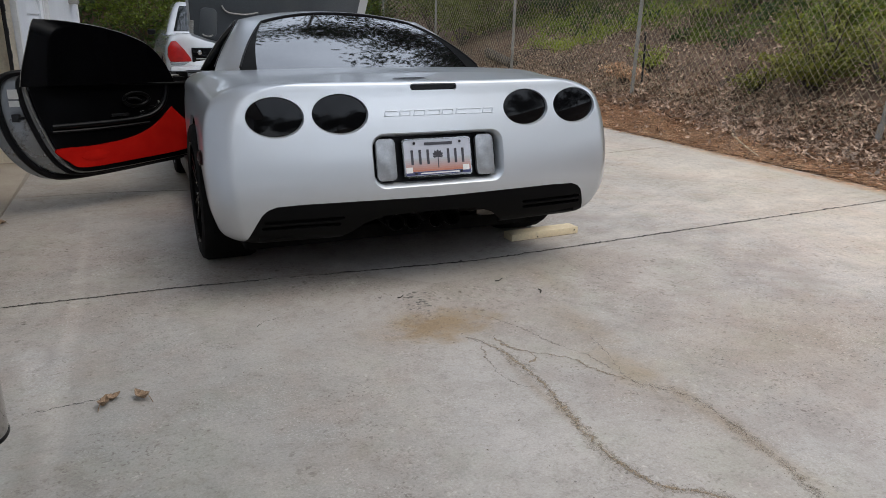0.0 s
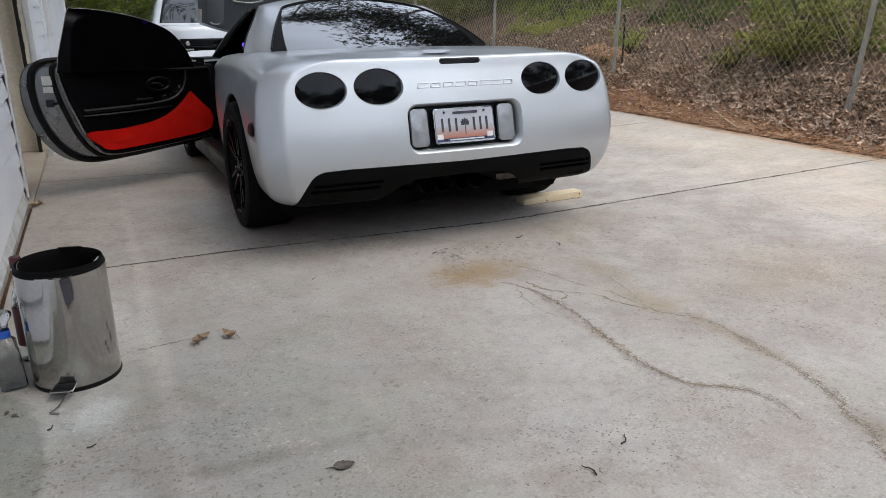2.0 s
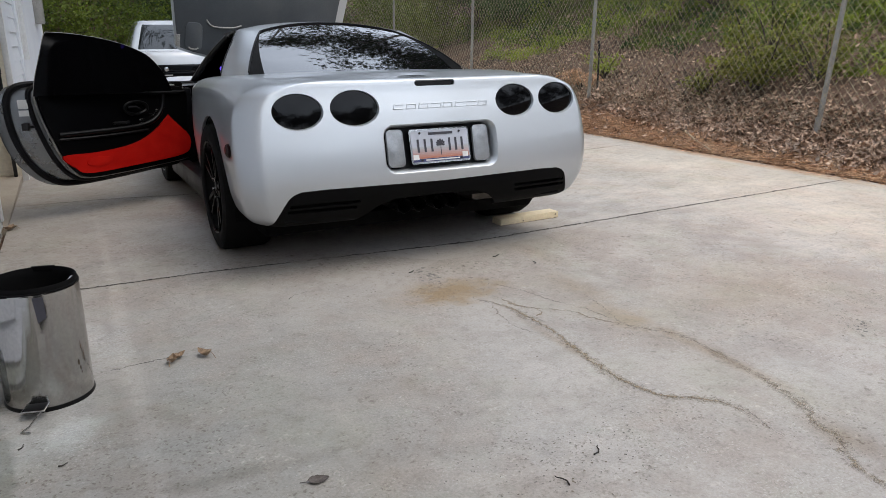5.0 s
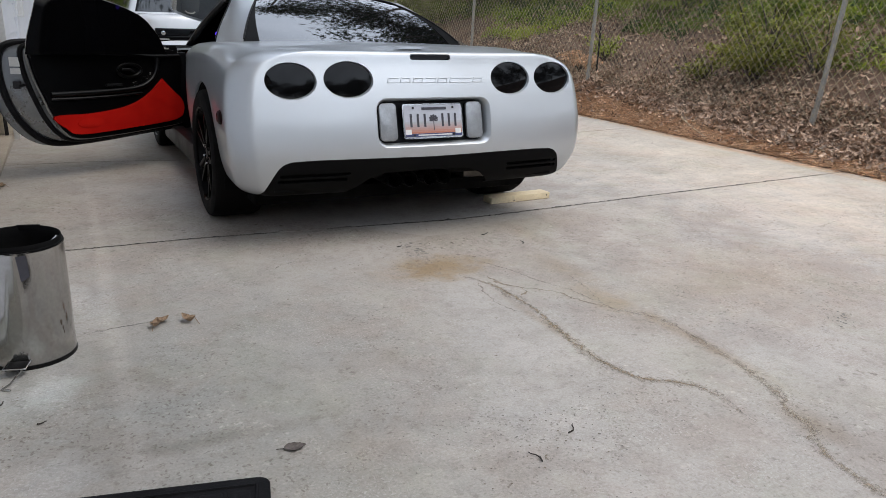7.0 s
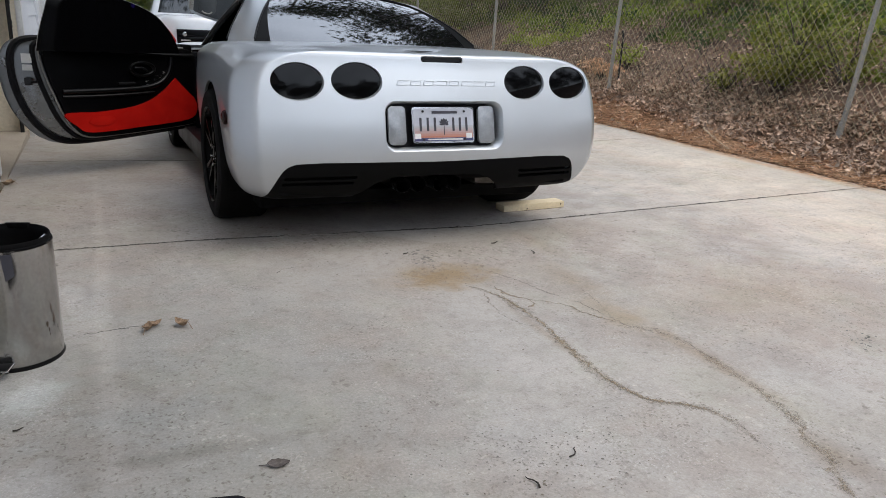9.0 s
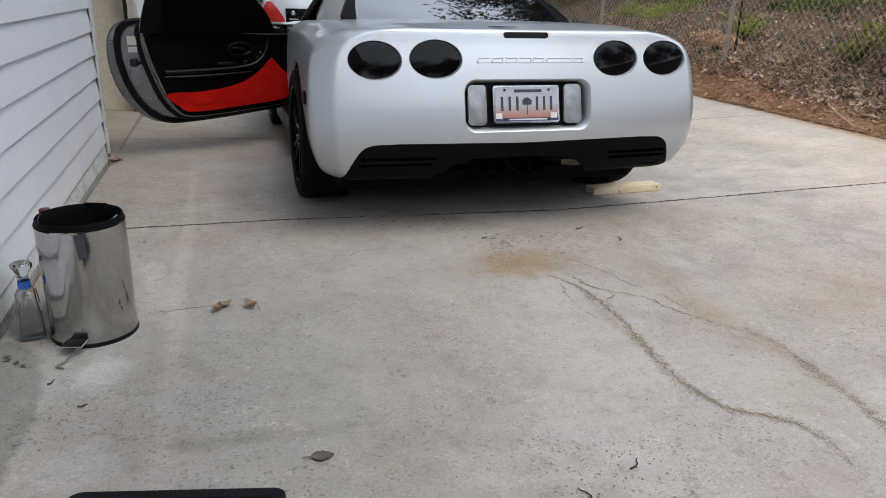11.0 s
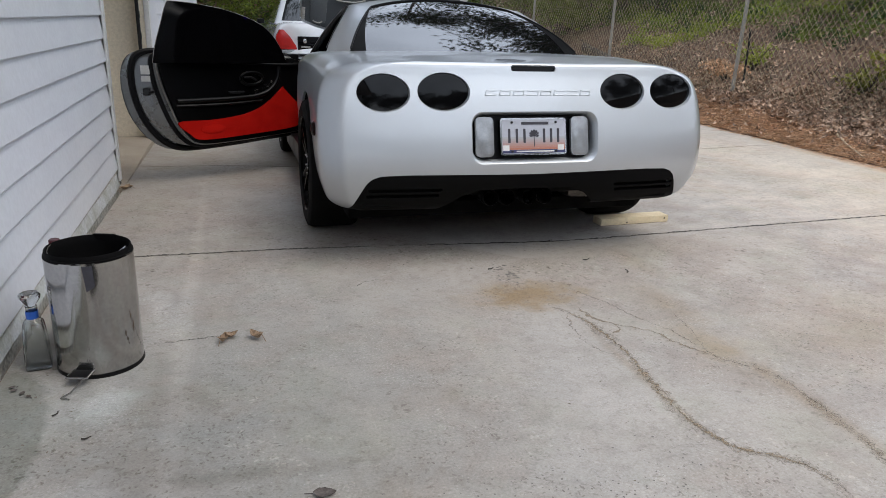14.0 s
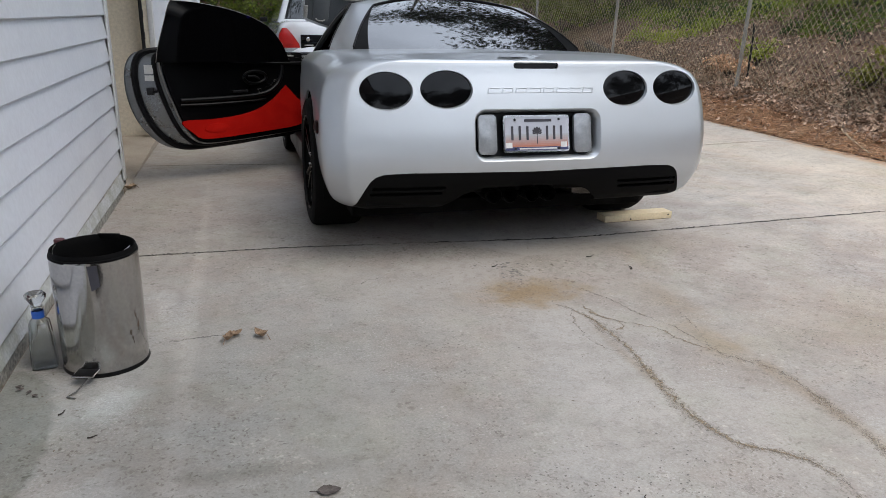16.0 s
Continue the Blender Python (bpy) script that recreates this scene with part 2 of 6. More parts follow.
REDTRIM = mat("red_carpet", (0.54, 0.011, 0.006), 0.9, 0, (0.44, 0.008, 0.005), 7, 500, 0.15, 0.5, 0.001, spec=0.05)
UNDER = mat("underbody", (0.003, 0.003, 0.003), 0.85, 0, None, 5, 60, 0.2, 0.3, 0.003, spec=0.15)
HOODIN = mat("hood_underside", (0.095, 0.105, 0.115), 0.42, 0.2, (0.075, 0.083, 0.092), 3, 120, 0.1, 0.1, 0.001)
WHITEPAINT = mat("sedan_paint", (0.62, 0.64, 0.66), 0.25, 0.1, None, 1.5, 200, 0.02, 0, coat=1.0)
VINYL = mat("vinyl_siding", (0.74, 0.77, 0.82), 0.42, 0, (0.70, 0.73, 0.79), 1.2, 40, 0.03, 0.05, 0.001)
VINYLFOOT = mat("mildewed_siding", (0.72, 0.75, 0.78), 0.6, 0, (0.50, 0.52, 0.47), 7, 70, 0.12, 0.1, 0.001)
TRIM = mat("white_trim", (0.74, 0.75, 0.76), 0.45, 0, (0.66, 0.66, 0.66), 3, 50, 0.05, 0.05, 0.001)
BEIGE = mat("beige_panel", (0.80, 0.73, 0.60), 0.6, 0, (0.75, 0.68, 0.56), 2, 40, 0.08, 0.1, 0.001)
TAN = mat("tan_slab", (0.44, 0.38, 0.31), 0.85, 0, (0.37, 0.32, 0.26), 2.5, 90, 0.12, 0.3, 0.002)
DARKMETAL = mat("dark_track", (0.03, 0.03, 0.032), 0.5, 0.6, None, 5, 100, 0.15, 0.1)
GALV = mat("galvanised", (0.44, 0.43, 0.405), 0.5, 0.6, (0.35, 0.345, 0.325), 6, 90, 0.15, 0.1, 0.001)
WIRE = mat("fence_wire", (0.56, 0.49, 0.325), 0.8, 0.0, (0.40, 0.345, 0.245), 2, 50, 0.1, 0, spec=0.2)
PINE = mat("pine_lumber", (0.70, 0.58, 0.41), 0.7, 0, (0.60, 0.47, 0.30), 8, 90, 0.12, 0.2, 0.001)
CHOCKWOOD = mat("sawn_lumber", (0.78, 0.67, 0.46), 0.7, 0, (0.68, 0.56, 0.37), 8, 90, 0.08, 0.15, 0.001)
GLASSY = mat("clear_glass", (0.9, 0.93, 0.93), 0.03, 0, None, 3, 60, 0, 0)
GLASSY.node_tree.nodes["Principled BSDF"].inputs["Transmission Weight"].default_value = 1.0
WINDOW = mat("window_glass", (0.012, 0.015, 0.016), 0.04, 0, None, 1, 60, 0, 0, coat=0.6, spec=0.6)
BLUE = mat("blue_band", (0.03, 0.14, 0.62), 0.4, 0, None, 9, 100, 0.05, 0)
MAROON = mat("maroon_plastic", (0.085, 0.009, 0.014), 0.35, 0, None, 9, 100, 0.1, 0)
PAPER = mat("white_sticker", (0.75, 0.75, 0.73), 0.6, 0, None, 9, 100, 0.04, 0)
INK = mat("dark_ink", (0.05, 0.05, 0.065), 0.6, 0, None, 9, 100, 0.04, 0)
MAT_RUBBER = mat("mat_rubber", (0.007, 0.007, 0.0085), 0.65, 0, None, 9, 200, 0.1, 0.3, 0.001, spec=0.12)
BARK = mat("bark", (0.11, 0.085, 0.065), 0.9, 0, (0.07, 0.055, 0.045), 5, 40, 0.25, 0.7, 0.01)
DRYLEAF = mat("dry_leaf", (0.53, 0.375, 0.265), 0.8, 0, (0.27, 0.17, 0.11), 3, 80, 0.12, 0.1, island=0.68)
SLABLEAF = mat("weathered_leaf", (0.38, 0.265, 0.165), 0.8, 0, (0.21, 0.14, 0.095), 45, 200, 0.2, 0.2)
GREYLEAF = mat("grey_leaf", (0.125, 0.105, 0.095), 0.85, 0, (0.075, 0.062, 0.056), 40, 200, 0.15, 0.2)
PINESTRAW = mat("pine_straw", (0.74, 0.48, 0.29), 0.85, 0, (0.56, 0.33, 0.185), 4, 80, 0.1, 0, island=0.45)
DIRT = mat("red_clay", (0.20, 0.115, 0.070), 0.95, 0, (0.11, 0.066, 0.042), 1.3, 60, 0.2, 0.5, 0.01)
STAINDIRT = mat("tan_dirt", (0.31, 0.262, 0.195), 0.95, 0, (0.36, 0.315, 0.25), 30, 160, 0.2, 0.5, 0.003)
CLAYWASH = mat("clay_wash", (0.58, 0.37, 0.24), 0.95, 0, (0.52, 0.40, 0.30), 14, 160, 0.12, 0.3, 0.002)
GRIT = mat("grit", (0.22, 0.18, 0.135), 0.95, 0, None, 8, 120, 0.2, 0.4, 0.003)
SCUFFED = mat("dark_pit", (0.19, 0.175, 0.155), 0.95, 0, (0.25, 0.23, 0.205), 60, 120, 0.2, 0.4, 0.003)
DARKDIRT = mat("dark_dirt", (0.055, 0.047, 0.04), 0.95, 0, None, 8, 120, 0.2, 0.4, 0.003)
GREEN = leafy("green_leaf", (0.16, 0.205, 0.020), (0.09, 0.13, 0.013))
BRIGHT = leafy("bright_leaf", (0.33, 0.38, 0.035), (0.21, 0.28, 0.025))
OLIVE = leafy("olive_leaf", (0.22, 0.225, 0.024), (0.11, 0.125, 0.014), 0.5)
DEEP = leafy("deep_leaf", (0.06, 0.105, 0.018), (0.035, 0.07, 0.013))
# Leaf colour taken down to hold the shade on undersides of crowns.
CANOPY = mat("shaded_canopy_leaf", (0.016, 0.028, 0.008), 0.6, 0, (0.010, 0.018, 0.006), 0.8, 30, 0.1, 0, island=0.3, spec=0.1)


def concrete():
    m = mat("concrete", (0.463, 0.430, 0.394), 0.85, 0, (0.382, 0.355, 0.326), 0.9, 130, 0.08, 0.22, 0.002)
    nt = m.node_tree
    p = nt.nodes["Principled BSDF"]
    base = p.inputs["Base Color"].links[0].from_socket
    vec = nt.nodes.new("ShaderNodeTexCoord").outputs["Object"]
    base = mixed(nt, base, (0.90, 0.895, 0.885), noisy(nt, vec, 5.5, 6, 0.7, 0.45, 0.7), "MULTIPLY")
    base = mixed(nt, base, (0.68, 0.66, 0.63), noisy(nt, vec, 46, 4, 0.65, 0.60, 0.72), "MULTIPLY")
    base = mixed(nt, base, (0.52, 0.51, 0.49), noisy(nt, vec, 150, 2, 0.5, 0.69, 0.78), "MIX")
    base = mixed(nt, base, (0.90, 0.895, 0.885), noisy(nt, vec, 95, 2, 0.5, 0.60, 0.70), "MULTIPLY")
    base = mixed(nt, base, (0.86, 0.855, 0.845), noisy(nt, vec, 17, 5, 0.75, 0.52, 0.66), "MULTIPLY")

    base = mixed(nt, base, (0.905, 0.903, 0.895), noisy(nt, vec, 3.4, 7, 0.72, 0.47, 0.57), "MULTIPLY")
    base = mixed(nt, base, (0.84, 0.84, 0.83), noisy(nt, vec, 28, 6, 0.8, 0.54, 0.63), "MULTIPLY")
    base = mixed(nt, base, (1.03, 1.0, 0.965), noisy(nt, vec, 1.2, 3, 0.6, 0.40, 0.62), "MULTIPLY")
    wide = nt.nodes.new("ShaderNodeMapping")
    wide.inputs["Scale"].default_value = (30, 75, 30)
    nt.links.new(vec, wide.inputs[0])
    chips = noisy(nt, wide.outputs[0], 1.0, 2, 0.55, 0.66, 0.72)
    where = noisy(nt, vec, 2.2, 3, 0.6, 0.5, 0.62)
    both = nt.nodes.new("ShaderNodeMath")
    both.operation = "MULTIPLY"
    nt.links.new(chips, both.inputs[0])
    nt.links.new(where, both.inputs[1])
    base = mixed(nt, base, (0.60, 0.59, 0.57), both.outputs[0], "MULTIPLY")
    # sandy aggregate showing where the surface has worn
    for scale, lo, hi, col in ((120, 0.57, 0.63, (0.66, 0.635, 0.60)), (170, 0.56, 0.62, (0.26, 0.245, 0.225))):
        sand = nt.nodes.new("ShaderNodeMath")
        sand.operation = "MULTIPLY"
        nt.links.new(noisy(nt, vec, scale, 2, 0.55, lo, hi), sand.inputs[0])
        nt.links.new(noisy(nt, vec, 3.1, 5, 0.7, 0.46, 0.62), sand.inputs[1])
        part_way = nt.nodes.new("ShaderNodeMath")
        part_way.operation = "MULTIPLY"
        part_way.inputs[1].default_value = 0.30
        nt.links.new(sand.outputs[0], part_way.inputs[0])
        base = mixed(nt, base, col, part_way.outputs[0])
    base = mixed(nt, base, (1.035, 0.995, 0.985), noisy(nt, vec, 1.7, 4, 0.7, 0.48, 0.60), "MULTIPLY")
    base = mixed(nt, base, (0.955, 0.985, 0.965), noisy(nt, vec, 2.4, 5, 0.7, 0.52, 0.62), "MULTIPLY")
    drag = nt.nodes.new("ShaderNodeMapping")
    drag.inputs["Scale"].default_value = (5, 0.5, 1)
    nt.links.new(vec, drag.inputs[0])
    base = mixed(nt, base, (0.965, 0.963, 0.96), noisy(nt, drag.outputs[0], 1.0, 4, 0.6, 0.42, 0.62), "MULTIPLY")
    # pits and dark flecks with broken outlines, thick in some places and few in others
    shake = nt.nodes.new("ShaderNodeTexNoise")
    shake.inputs["Scale"].default_value, shake.inputs["Detail"].default_value = 55, 4
    nt.links.new(vec, shake.inputs["Vector"])
    bent = nt.nodes.new("ShaderNodeVectorMath")
    bent.operation = "MULTIPLY_ADD"
    nt.links.new(shake.outputs["Color"], bent.inputs[0])
    bent.inputs[1].default_value = (0.035, 0.035, 0.0)
    nt.links.new(vec, bent.inputs[2])
    for scale, rare, size, col, spot, lo, hi in ((36, 0.70, 0.42, (0.54, 0.52, 0.49), 1.4, 0.52, 0.62), (80, 0.50, 0.44, (0.62, 0.60, 0.57), 1.9, 0.44, 0.60), (58, 0.66, 0.44, (1.26, 1.25, 1.235), 2.1, 0.44, 0.60)):
        cell = nt.nodes.new("ShaderNodeTexVoronoi")
        cell.inputs["Scale"].default_value = scale
        nt.links.new(bent.outputs[0], cell.inputs["Vector"])
        near_ = nt.nodes.new("ShaderNodeMapRange")
        near_.inputs[1].default_value, near_.inputs[2].default_value, near_.inputs[3].default_value, near_.inputs[4].default_value = size * 0.55, size, 1, 0
        nt.links.new(cell.outputs["Distance"], near_.inputs[0])
        one = nt.nodes.new("ShaderNodeSeparateColor")
        nt.links.new(cell.outputs["Color"], one.inputs[0])
        pick = nt.nodes.new("ShaderNodeMapRange")
        pick.inputs[1].default_value, pick.inputs[2].default_value = rare, rare + 0.25
        nt.links.new(one.outputs[0], pick.inputs[0])
        fleck = nt.nodes.new("ShaderNodeMath")
        fleck.operation = "MULTIPLY"
        nt.links.new(near_.outputs[0], fleck.inputs[0])
        nt.links.new(pick.outputs[0], fleck.inputs[1])
        spotty = nt.nodes.new("ShaderNodeMath")
        spotty.operation = "MULTIPLY"
        nt.links.new(fleck.outputs[0], spotty.inputs[0])
        nt.links.new(noisy(nt, vec, spot, 4, 0.65, lo, hi), spotty.inputs[1])
        base = mixed(nt, base, col, spotty.outputs[0], "MULTIPLY")

    def stain_or_light(cx, cy, sx, sy, soft, wob=0.25):
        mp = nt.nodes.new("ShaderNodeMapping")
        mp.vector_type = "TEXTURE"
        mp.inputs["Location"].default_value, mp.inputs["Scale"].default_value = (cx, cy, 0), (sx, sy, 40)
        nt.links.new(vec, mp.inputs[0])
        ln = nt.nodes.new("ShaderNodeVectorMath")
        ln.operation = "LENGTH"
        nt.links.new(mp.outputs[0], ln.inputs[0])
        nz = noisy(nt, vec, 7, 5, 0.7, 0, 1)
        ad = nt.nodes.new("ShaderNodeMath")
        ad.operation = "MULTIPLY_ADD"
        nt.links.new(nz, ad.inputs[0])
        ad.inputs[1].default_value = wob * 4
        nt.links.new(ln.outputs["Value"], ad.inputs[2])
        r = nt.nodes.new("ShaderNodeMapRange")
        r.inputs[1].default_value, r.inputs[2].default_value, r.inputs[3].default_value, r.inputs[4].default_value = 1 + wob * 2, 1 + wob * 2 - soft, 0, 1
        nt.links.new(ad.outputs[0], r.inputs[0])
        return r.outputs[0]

    # Widest patches hold light: dimmer beside the building, brighter out to the right.
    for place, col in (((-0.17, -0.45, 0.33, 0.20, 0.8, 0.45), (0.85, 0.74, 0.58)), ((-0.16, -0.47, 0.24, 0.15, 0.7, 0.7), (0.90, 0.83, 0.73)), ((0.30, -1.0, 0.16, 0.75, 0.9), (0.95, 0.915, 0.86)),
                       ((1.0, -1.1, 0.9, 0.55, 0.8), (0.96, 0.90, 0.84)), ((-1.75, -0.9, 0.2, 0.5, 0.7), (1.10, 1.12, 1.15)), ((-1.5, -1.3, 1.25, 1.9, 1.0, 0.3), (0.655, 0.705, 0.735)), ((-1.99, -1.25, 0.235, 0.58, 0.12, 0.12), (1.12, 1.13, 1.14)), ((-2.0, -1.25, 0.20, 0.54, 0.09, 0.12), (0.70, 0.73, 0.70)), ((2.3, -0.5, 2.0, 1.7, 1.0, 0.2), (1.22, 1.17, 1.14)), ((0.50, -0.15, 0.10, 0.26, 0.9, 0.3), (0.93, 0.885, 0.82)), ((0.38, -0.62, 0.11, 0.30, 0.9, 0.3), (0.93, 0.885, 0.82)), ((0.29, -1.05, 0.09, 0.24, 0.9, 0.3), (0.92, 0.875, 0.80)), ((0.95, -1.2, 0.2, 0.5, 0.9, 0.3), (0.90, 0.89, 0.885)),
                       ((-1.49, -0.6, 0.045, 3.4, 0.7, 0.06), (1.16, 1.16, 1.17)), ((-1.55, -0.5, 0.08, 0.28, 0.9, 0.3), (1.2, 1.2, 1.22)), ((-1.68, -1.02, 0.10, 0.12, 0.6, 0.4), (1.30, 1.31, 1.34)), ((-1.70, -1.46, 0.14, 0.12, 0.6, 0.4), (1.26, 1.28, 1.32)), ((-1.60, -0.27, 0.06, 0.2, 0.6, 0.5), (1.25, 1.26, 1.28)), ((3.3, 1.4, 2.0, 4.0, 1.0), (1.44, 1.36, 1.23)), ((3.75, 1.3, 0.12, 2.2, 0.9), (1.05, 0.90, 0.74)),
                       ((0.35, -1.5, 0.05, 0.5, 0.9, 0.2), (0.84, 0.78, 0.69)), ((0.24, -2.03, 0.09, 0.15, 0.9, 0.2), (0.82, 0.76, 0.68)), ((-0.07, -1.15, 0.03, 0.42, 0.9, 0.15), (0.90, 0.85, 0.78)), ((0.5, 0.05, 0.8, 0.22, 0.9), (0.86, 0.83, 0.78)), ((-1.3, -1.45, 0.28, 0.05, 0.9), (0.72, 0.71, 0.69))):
        base = mixed(nt, base, col, stain_or_light(*place), "MULTIPLY")
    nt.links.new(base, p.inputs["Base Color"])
    return m


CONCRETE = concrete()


def dusty(name, col, col2, cover, fine=170):
    """Sandy dirt that lies in grains, so that the slab shows between them."""
    m = mat(name, col, 0.95, 0, col2, 30, 160, 0.2, 0.4, 0.003)
    nt = m.node_tree
    vec = nt.nodes.new("ShaderNodeTexCoord").outputs["Object"]
    both = nt.nodes.new("ShaderNodeMath")
    both.operation = "MULTIPLY"
    nt.links.new(noisy(nt, vec, fine, 3, 0.6, 0.52 - cover * 0.35, 0.86 - cover * 0.35), both.inputs[0])
    nt.links.new(noisy(nt, vec, 24, 3, 0.6, 0.45 - cover * 0.35, 0.80 - cover * 0.35), both.inputs[1])
    nt.links.new(both.outputs[0], nt.nodes["Principled BSDF"].inputs["Alpha"])
    return m


CRACKFILL = dusty("crack_fill", (0.32, 0.245, 0.165), (0.38, 0.305, 0.22), 0.74)
CRACKDUST = dusty("crack_dust", (0.385, 0.31, 0.225), (0.43, 0.36, 0.275), 0.42, 200)
CRACKHAZE = dusty("crack_haze", (0.41, 0.34, 0.255), (0.44, 0.375, 0.29), 0.30, 200)
SCUFF = dusty("dark_scuff", (0.10, 0.088, 0.075), (0.16, 0.14, 0.12), 0.70)
CRACKBAND = dusty("crack_band", (0.345, 0.275, 0.20), (0.39, 0.325, 0.25), 0.55)


# ---- ground ----
def slab_z(y, x=0.0):
    """Height of the slabs: past the first joint they fall away beside the building and stay level by the bank."""
    return -0.025 * min(max(y - 0.32, 0), 5) * min(max((3.5 - x) / 2.5, 0), 1)


def joint_y(x, y):
    """The two nearest cross joints were poured not quite straight."""
    if abs(y - 0.32) < 0.1:
        return y + float(np.interp(x, (-2.0, -1.1, 0.3, 1.1, 2.1, 3.85), (0.045, 0.035, -0.09, -0.045, 0.02, 0.12)))
    return y + (float(np.interp(x, (-2.0, -1.4, -0.8, 1.0, 3.85), (-0.02, -0.05, -0.2, -0.15, 0.0))) if abs(y - 2.82) < 0.1 else 0.0)


def bank_z(x, y):
    """Height of the earth: under the slabs, up the bank past the fence and up the hill ahead."""
    z = slab_z(y, x) - 0.03
    d = x - 3.85
    if d > 0:
        z += 0.03 + min(d, 0.8) * (0.26 + 0.05 * min(max((y - 1.4) / 3.3, 0), 1)) + 0.42 * max(min(d, 14) - 0.8, 0)
        z += 0.10 * noise.noise((x * 0.7, y * 0.7, 0)) * min(d, 1) + 0.03 * noise.noise((x * 4, y * 4, 3)) * min(d * 2, 1)
    elif -2.1 < x and -6.75 < y < 16.1:
        z -= 0.09
    if y > 16.2:
        z += 0.45 * min(y - 16.2, 14) + 0.2 * noise.noise((x * 0.5, y * 0.5, 7))
    return z


def lines(*stretches):
    out = []
    for a, b, s in stretches:
        out += list(np.arange(a, b - 1e-6, s))
    return out + [stretches[-1][1]]


def earth():
    xs = lines((-400, -40, 60), (-40, -4, 6), (-4, 3.6, 0.6), (3.852, 4.9, 0.09), (4.9, 9, 0.2), (9, 20, 0.8), (20, 60, 8), (60, 400, 68))
    ys = lines((-400, -40, 60), (-40, -4, 4), (-4, 9, 0.14), (9, 22, 0.35), (22, 34, 1), (34, 60, 6.5), (60, 400, 68))
    b = bmesh.new()
    g = [[b.verts.new((x, y, bank_z(x, y))) for x in xs] for y in ys]
    for r, s in zip(g, g[1:]):
        for k in range(len(xs) - 1):
            b.faces.new((r[k], r[k + 1], s[k + 1], s[k]))
    return tagged(part("ground", b, DIRT, angle=180), "red clay earth bank with leaf litter", "ground", kind="structure")


earth()
driveway = thing("driveway", "worn grey concrete driveway with cracks and brown stains", "driveway", kind="structure")
for ya, yb in ((-6.68, -3.18), (-3.18, 0.32), (0.32, 2.82), (2.82, 5.32), (5.32, 8.2), (8.2, 12.0), (12.0, 16.0)):
    b = bmesh.new()
    g = 0.008
    xs = [-2.0 + 5.85 * k / 26 for k in range(27)]
    near, far = [(x, joint_y(x, ya) + g) for x in xs], [(x, joint_y(x, yb) - g) for x in xs]
    tops = [[b.verts.new((x, y0 + (y1 - y0) * k / 6, slab_z(y0 + (y1 - y0) * k / 6, x))) for k in range(7)] for (x, y0), (_, y1) in zip(near, far)]
    for r, q in zip(tops, tops[1:]):
        for k in range(6):
            b.faces.new((r[k], q[k], q[k + 1], r[k + 1]))
    ring = [r[0] for r in tops] + tops[-1][1:] + [r[-1] for r in tops[-2::-1]] + tops[0][-2:0:-1]
    cy = (ya + yb) / 2
    side = [b.verts.new((v.co.x, v.co.y + (0.004 if v.co.y > cy else -0.004) * (v not in tops[0][1:-1] and v not in tops[-1][1:-1]), v.co.z - 0.005)) for v in ring]
    foot = [b.verts.new((v.co.x, v.co.y, v.co.z - 0.1)) for v in side]
    for a, c in ((ring, side), (side, foot)):
        for k in range(len(ring)):
            b.faces.new((a[k], c[k], c[(k + 1) % len(ring)], a[(k + 1) % len(ring)]))
    bmesh.ops.recalc_face_normals(b, faces=b.faces)
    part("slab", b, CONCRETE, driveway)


def ribbon(name, pts, width, material, parent, seed, lift=0.0012, label="", least=0.3, jag=1.0):
    """A ragged strip that lies on the slabs along a line of x, y points: it wanders, swells and thins."""
    rng = random.Random(seed)
    line = smoothed([(x, y, 0) for x, y in pts], 4)
    fine = []
    for a, c in zip(line, line[1:]):
        n = max(1, int((c - a).length / 0.005))
        fine += [a.lerp(c, k / n) for k in range(n)]
    b = bmesh.new()
    prev_ = None
    for i, q in enumerate(fine):
        d = (fine[min(i + 1, len(fine) - 1)] - fine[max(i - 1, 0)]).normalized()
        s = Vector((-d.y, d.x, 0))
        t = i * 0.005
        off = s * jag * (0.012 * noise.noise((t * 14, seed, 0)) + 0.010 * noise.noise((t * 45, seed, 5)) + 0.004 * noise.noise((t * 150, seed, 8)))
        swell = 0.6 + 0.8 * noise.noise((t * 6, seed, 9)) + 0.5 * noise.noise((t * 30, seed, 4))
        end = min(1, 0.15 + 8 * min(i, len(fine) - 1 - i) / len(fine))
        w = width * max(least, swell) * end
        e1, e2 = ((0.5 + (0.3 if width < 0.03 else 0.12) * rng.uniform(-1, 1) + 0.35 * noise.noise((t * 60, seed, k_))) * w for k_ in (11, 17))
        row_ = [b.verts.new((p.x, p.y, slab_z(p.y, p.x) + lift)) for p in (q + off + s * e1, q + off - s * e2)]
        if prev_:
            b.faces.new((prev_[0], prev_[1], row_[1], row_[0]))
        prev_ = row_
    return part(name, b, material, parent, label, smooth=False)


